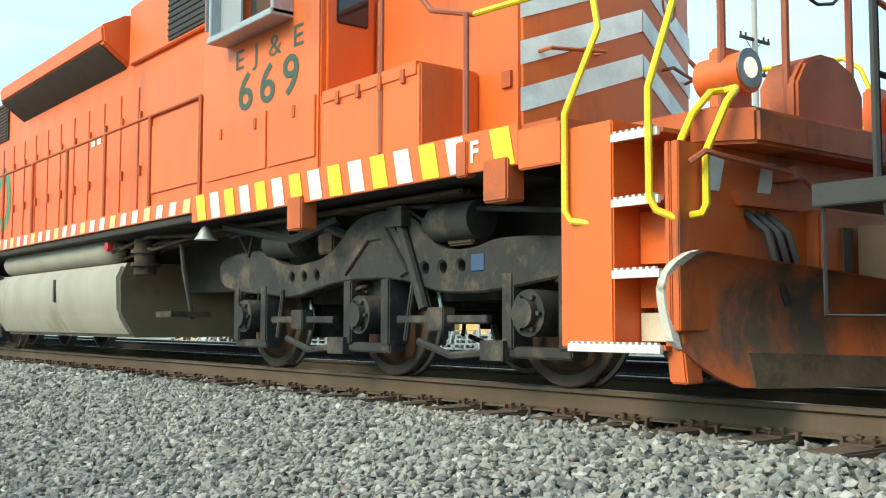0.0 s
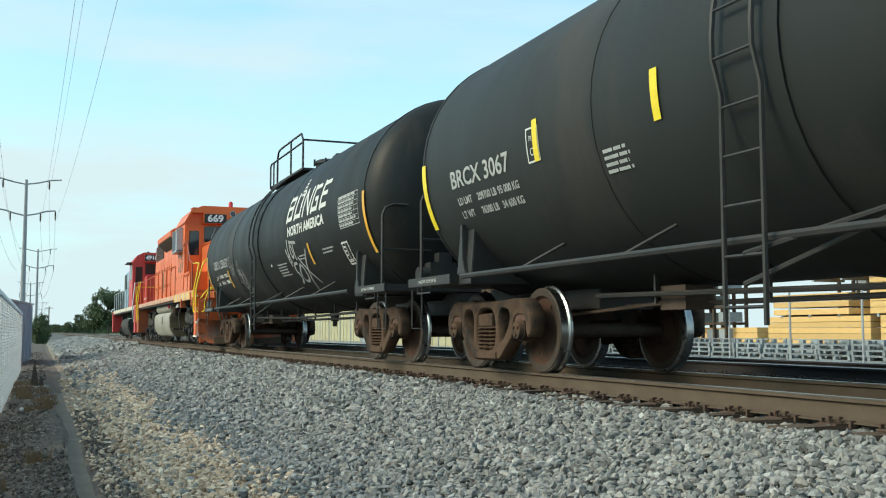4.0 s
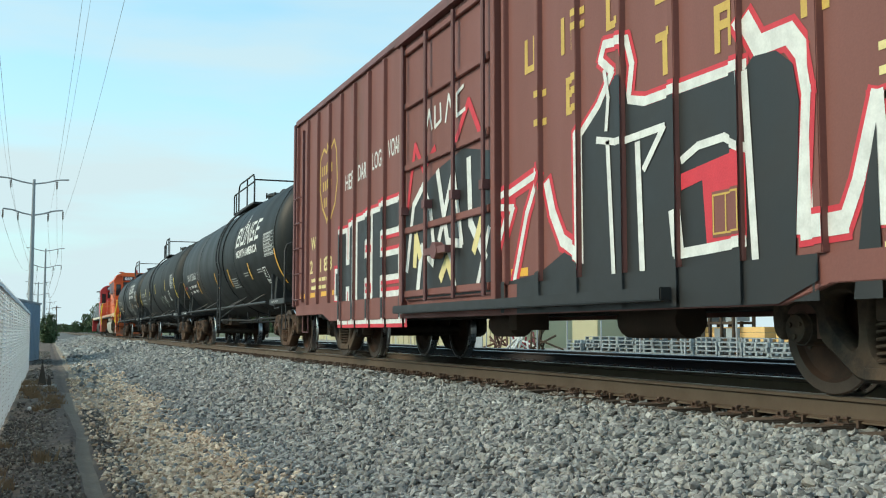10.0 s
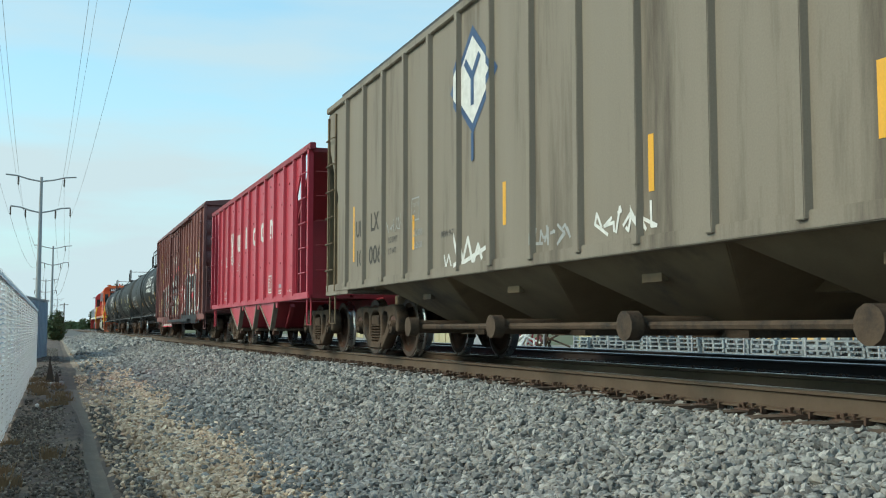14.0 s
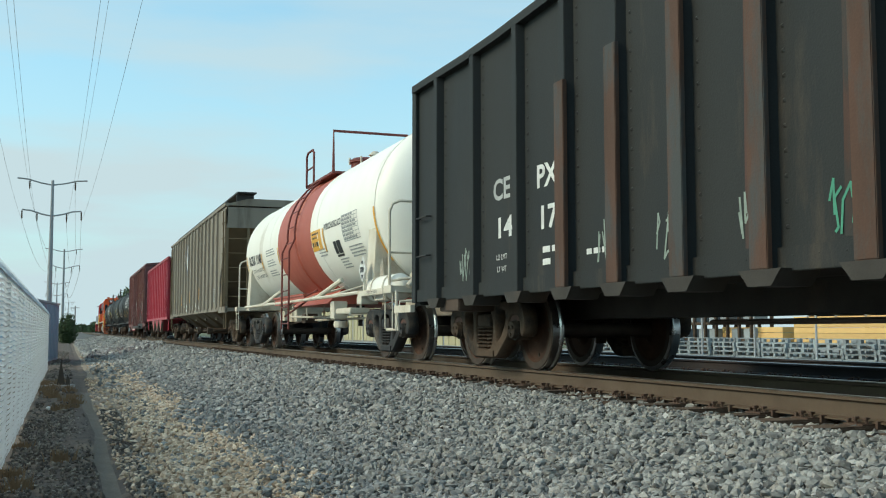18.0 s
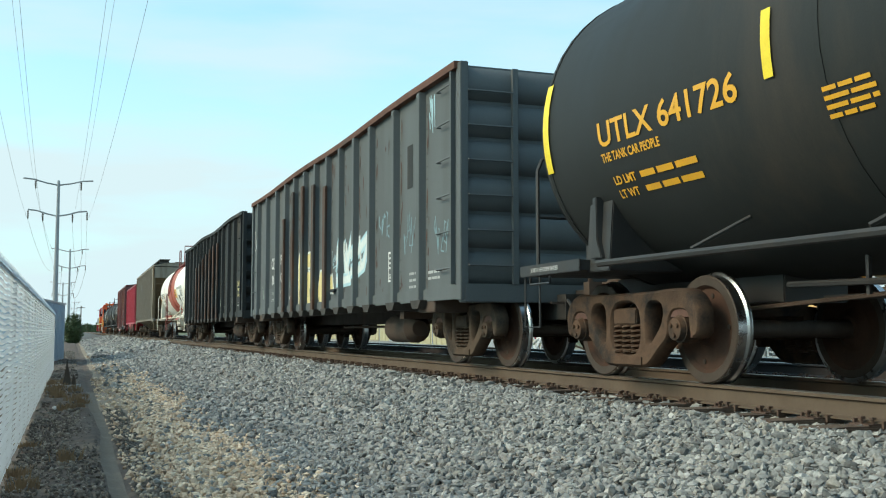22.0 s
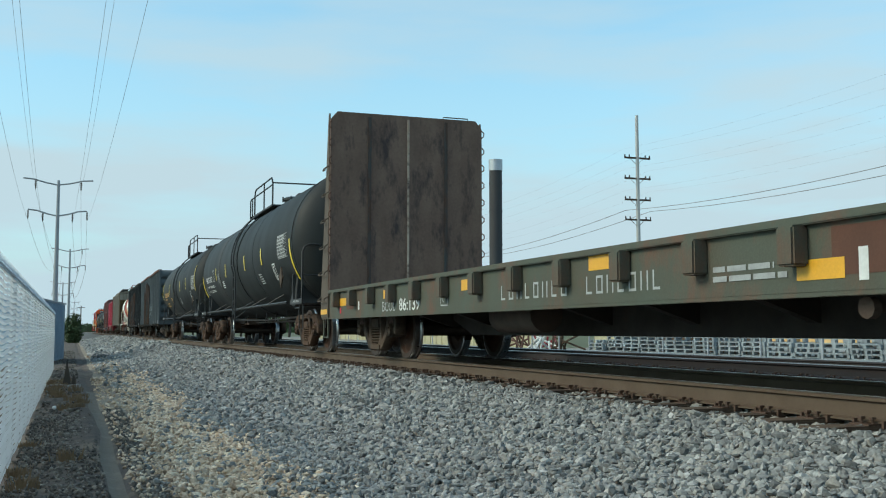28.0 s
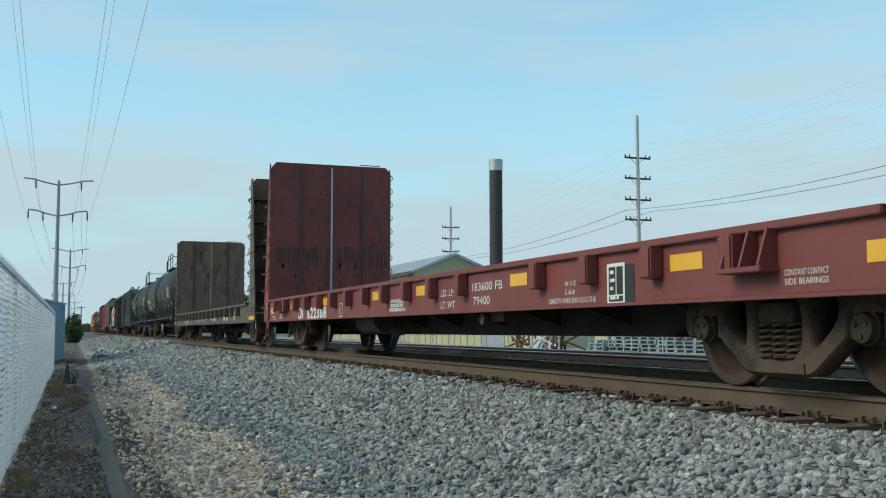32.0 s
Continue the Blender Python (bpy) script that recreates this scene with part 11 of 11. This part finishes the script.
def rack(x, y, bays, levels, label):
    ob = thing("storage_rack", label, "rack", (x, y, -0.5), "storage racks")
    up = Shape().box(-0.05, 0.05, -0.05, 0.05, 0, levels * 0.62).mesh("upright", [M["truck_grey"]], smooth=0)
    bm_ = Shape().box(-0.03, 0.03, 0, bays * 0.72, -0.05, 0.05).mesh("beam", [M["truck_grey"]], smooth=0)
    for b in range(bays + 1):
        part("upright", up, None, ob, at=(0, b * 0.72, 0))
        part("upright", up, None, ob, at=(0.9, b * 0.72, 0))
    for l_ in range(levels + 1):
        part("beam", bm_, None, ob, at=(0, 0, l_ * 0.62))
        part("beam", bm_, None, ob, at=(0.9, 0, l_ * 0.62))
    for q in range(bays * levels):
        if (q * 7) % 3:
            part("crate", Shape().box(0.1, 0.8, (q % bays) * 0.72 + 0.1, (q % bays) * 0.72 + 0.6, (q // bays) * 0.62 + 0.06, (q // bays) * 0.62 + 0.42), M["pallet"], ob)
    return ob


rack(23.5, 31.5, 10, 5, "open dark steel storage rack in the yard")
rack(27.5, 8.0, 14, 6, "open grey steel storage rack behind the lumber")
rack(27.5, 20.0, 14, 6, "open grey steel storage rack behind the lumber")
for (x, y, h, m) in ((22.5, 45, 1.2, "truck_grey"), (23.0, 48, 0.9, "red_dark"), (22.4, 50.5, 1.0, "cap_red"), (22.2, 47, 0.8, "white_ink")):
    ob = thing("scrap_heap", "heap of mixed steel scrap in the yard", "scrap", (x, y, -0.5))
    r = random.Random(int(y))
    for q in range(9):
        part("bar", Shape().tube([(r.uniform(-0.6, 0.6), r.uniform(-1.2, 1.2), 0.05), (r.uniform(-0.5, 0.5), r.uniform(-1.0, 1.0), r.uniform(0.4, h))], 0.05, 6), M[m], ob)


# ---- trees ----
def tree(x, y, h, w, seed, label="broad leafy green tree", clumps=46, z0=-0.7):
    r = random.Random(seed)
    ob = thing("tree", label, "tree", (x, y, z0), "trees")
    part("trunk", Shape().tube([(0, 0, 0), (w * 0.02, 0, h * 0.2), (-w * 0.02, 0.02 * w, h * 0.45), (0, 0, h * 0.7)], max(0.12, h * 0.022), 8), M["bark"], ob)
    for k in range(7):
        a = k * 0.9
        part("limb", Shape().tube([(0, 0, h * (0.25 + 0.05 * k)), (w * 0.2 * math.cos(a), w * 0.2 * math.sin(a), h * (0.42 + 0.05 * k)), (w * 0.36 * math.cos(a), w * 0.36 * math.sin(a), h * (0.5 + 0.05 * k))], max(0.05, h * 0.009), 5), M["bark"], ob)
    s = Shape()
    leaf = h * 0.022
    for c in range(clumps):
        a, q = r.uniform(0, 6.28), r.random() ** 0.5
        f = r.random()
        cx, cy = w * 0.44 * q * math.cos(a) * (1.05 - 0.6 * abs(f - 0.4)), w * 0.44 * q * math.sin(a)
        cz = h * (0.26 + 0.68 * f) - abs(q) * h * 0.05
        cr = h * r.uniform(0.06, 0.12)
        for _ in range(52):
            d = Vector((r.gauss(0, 1), r.gauss(0, 1), r.gauss(0, 0.8)))
            d = d.normalized() * cr * r.random() ** 0.4
            p = Vector((cx, cy, cz)) + d
            u = Vector((r.gauss(0, 1), r.gauss(0, 1), r.gauss(0, 1))).normalized() * leaf * r.uniform(0.7, 1.5)
            v = u.orthogonal().normalized() * leaf * r.uniform(0.5, 0.9)
            s.add([p - u, p + v, p + u, p - v], [(0, 1, 2, 3)])
    tagged(part("crown", s.mesh_plain("crown", [M["leaf"]]), None, ob), kind="")
    return ob


def plain(self, name, mats):
    me = bpy.data.meshes.new(name)
    me.from_pydata([tuple(p) for p in self.v], [], self.f)
    for m in mats:
        me.materials.append(m)
    return me


Shape.mesh_plain = plain
rnd = random.Random(77)
tree(0.05, 118, 4.3, 2.1, 1, "rounded green bush at the end of the lane", 80, -1.9)
for x, y, h, w in ((13.6, 232, 10.6, 8.5), (17.2, 234, 10.6, 8.5), (11.0, 236, 7.0, 6.0), (20.8, 250, 9.3, 8.0), (27, 250, 10, 10), (34, 245, 11, 12), (8.3, 330, 4.2, 4.5), (11.2, 330, 6.6, 4.6), (12.6, 326, 5.0, 3.6), (6.6, 480, 4.6, 5.0), (30, 150, 9, 9), (36, 158, 10, 10), (26, 170, 8, 9)):
    tree(x, y, h, w, int(x * 13 + y), clumps=70)
rnd = random.Random(5)
woods = Shape()
for k in range(900):
    x = rnd.uniform(-120, 160)
    y = rnd.uniform(520, 640)
    if -8 < x < 30 and rnd.random() < 0.55:
        continue
    h = rnd.uniform(2, 4.5) if -8 < x < 30 else rnd.uniform(4, 9)
    for _ in range(24):
        p = Vector((x + rnd.gauss(0, 2.4), y, -0.6 + abs(rnd.gauss(h * 0.5, h * 0.28))))
        u = Vector((rnd.gauss(0, 1), 0.2, rnd.gauss(0, 1))).normalized() * rnd.uniform(0.5, 1.3)
        v = Vector((-u.z, 0.3, u.x)) * 0.7
        woods.add([p - u, p + v, p + u, p - v], [(0, 1, 2, 3)])
tagged(part("far_woods", woods.mesh_plain("far_woods", [M["leaf"]]), None), "low line of distant green woods", "woods", kind="stuff")
for x, y in ((15.6, 205), (18.6, 212)):
    ob = thing("box_trailer", "white box trailer parked by the far trees", "trailer", (x, y, -0.6))
    part("box", Shape().box(-1.3, 1.3, -3, 3, 1.0, 3.6), M["white_ink"], ob, bevel=0.05)
    for k in (-2.0, 2.0):
        part("wheel", Shape().cyl((-1.25, k, 0.5), (1.25, k, 0.5), 0.5, 14), M["rubber"], ob)


# ================= what moves =================
def motions():
    for ob, yc in VEHICLES:
        walk(ob, [(t, pose(XC, yc + run(t), 0)) for t in RUN_TIMES])
    times = [k / 15 for k in range(0, 481)]
    for ob, place, r in WHEELSETS:
        walk(ob, [(t, Matrix.Translation(place) @ Matrix.Rotation(-(run(t) - run(0)) / r, 4, "X")) for t in times])


motions()
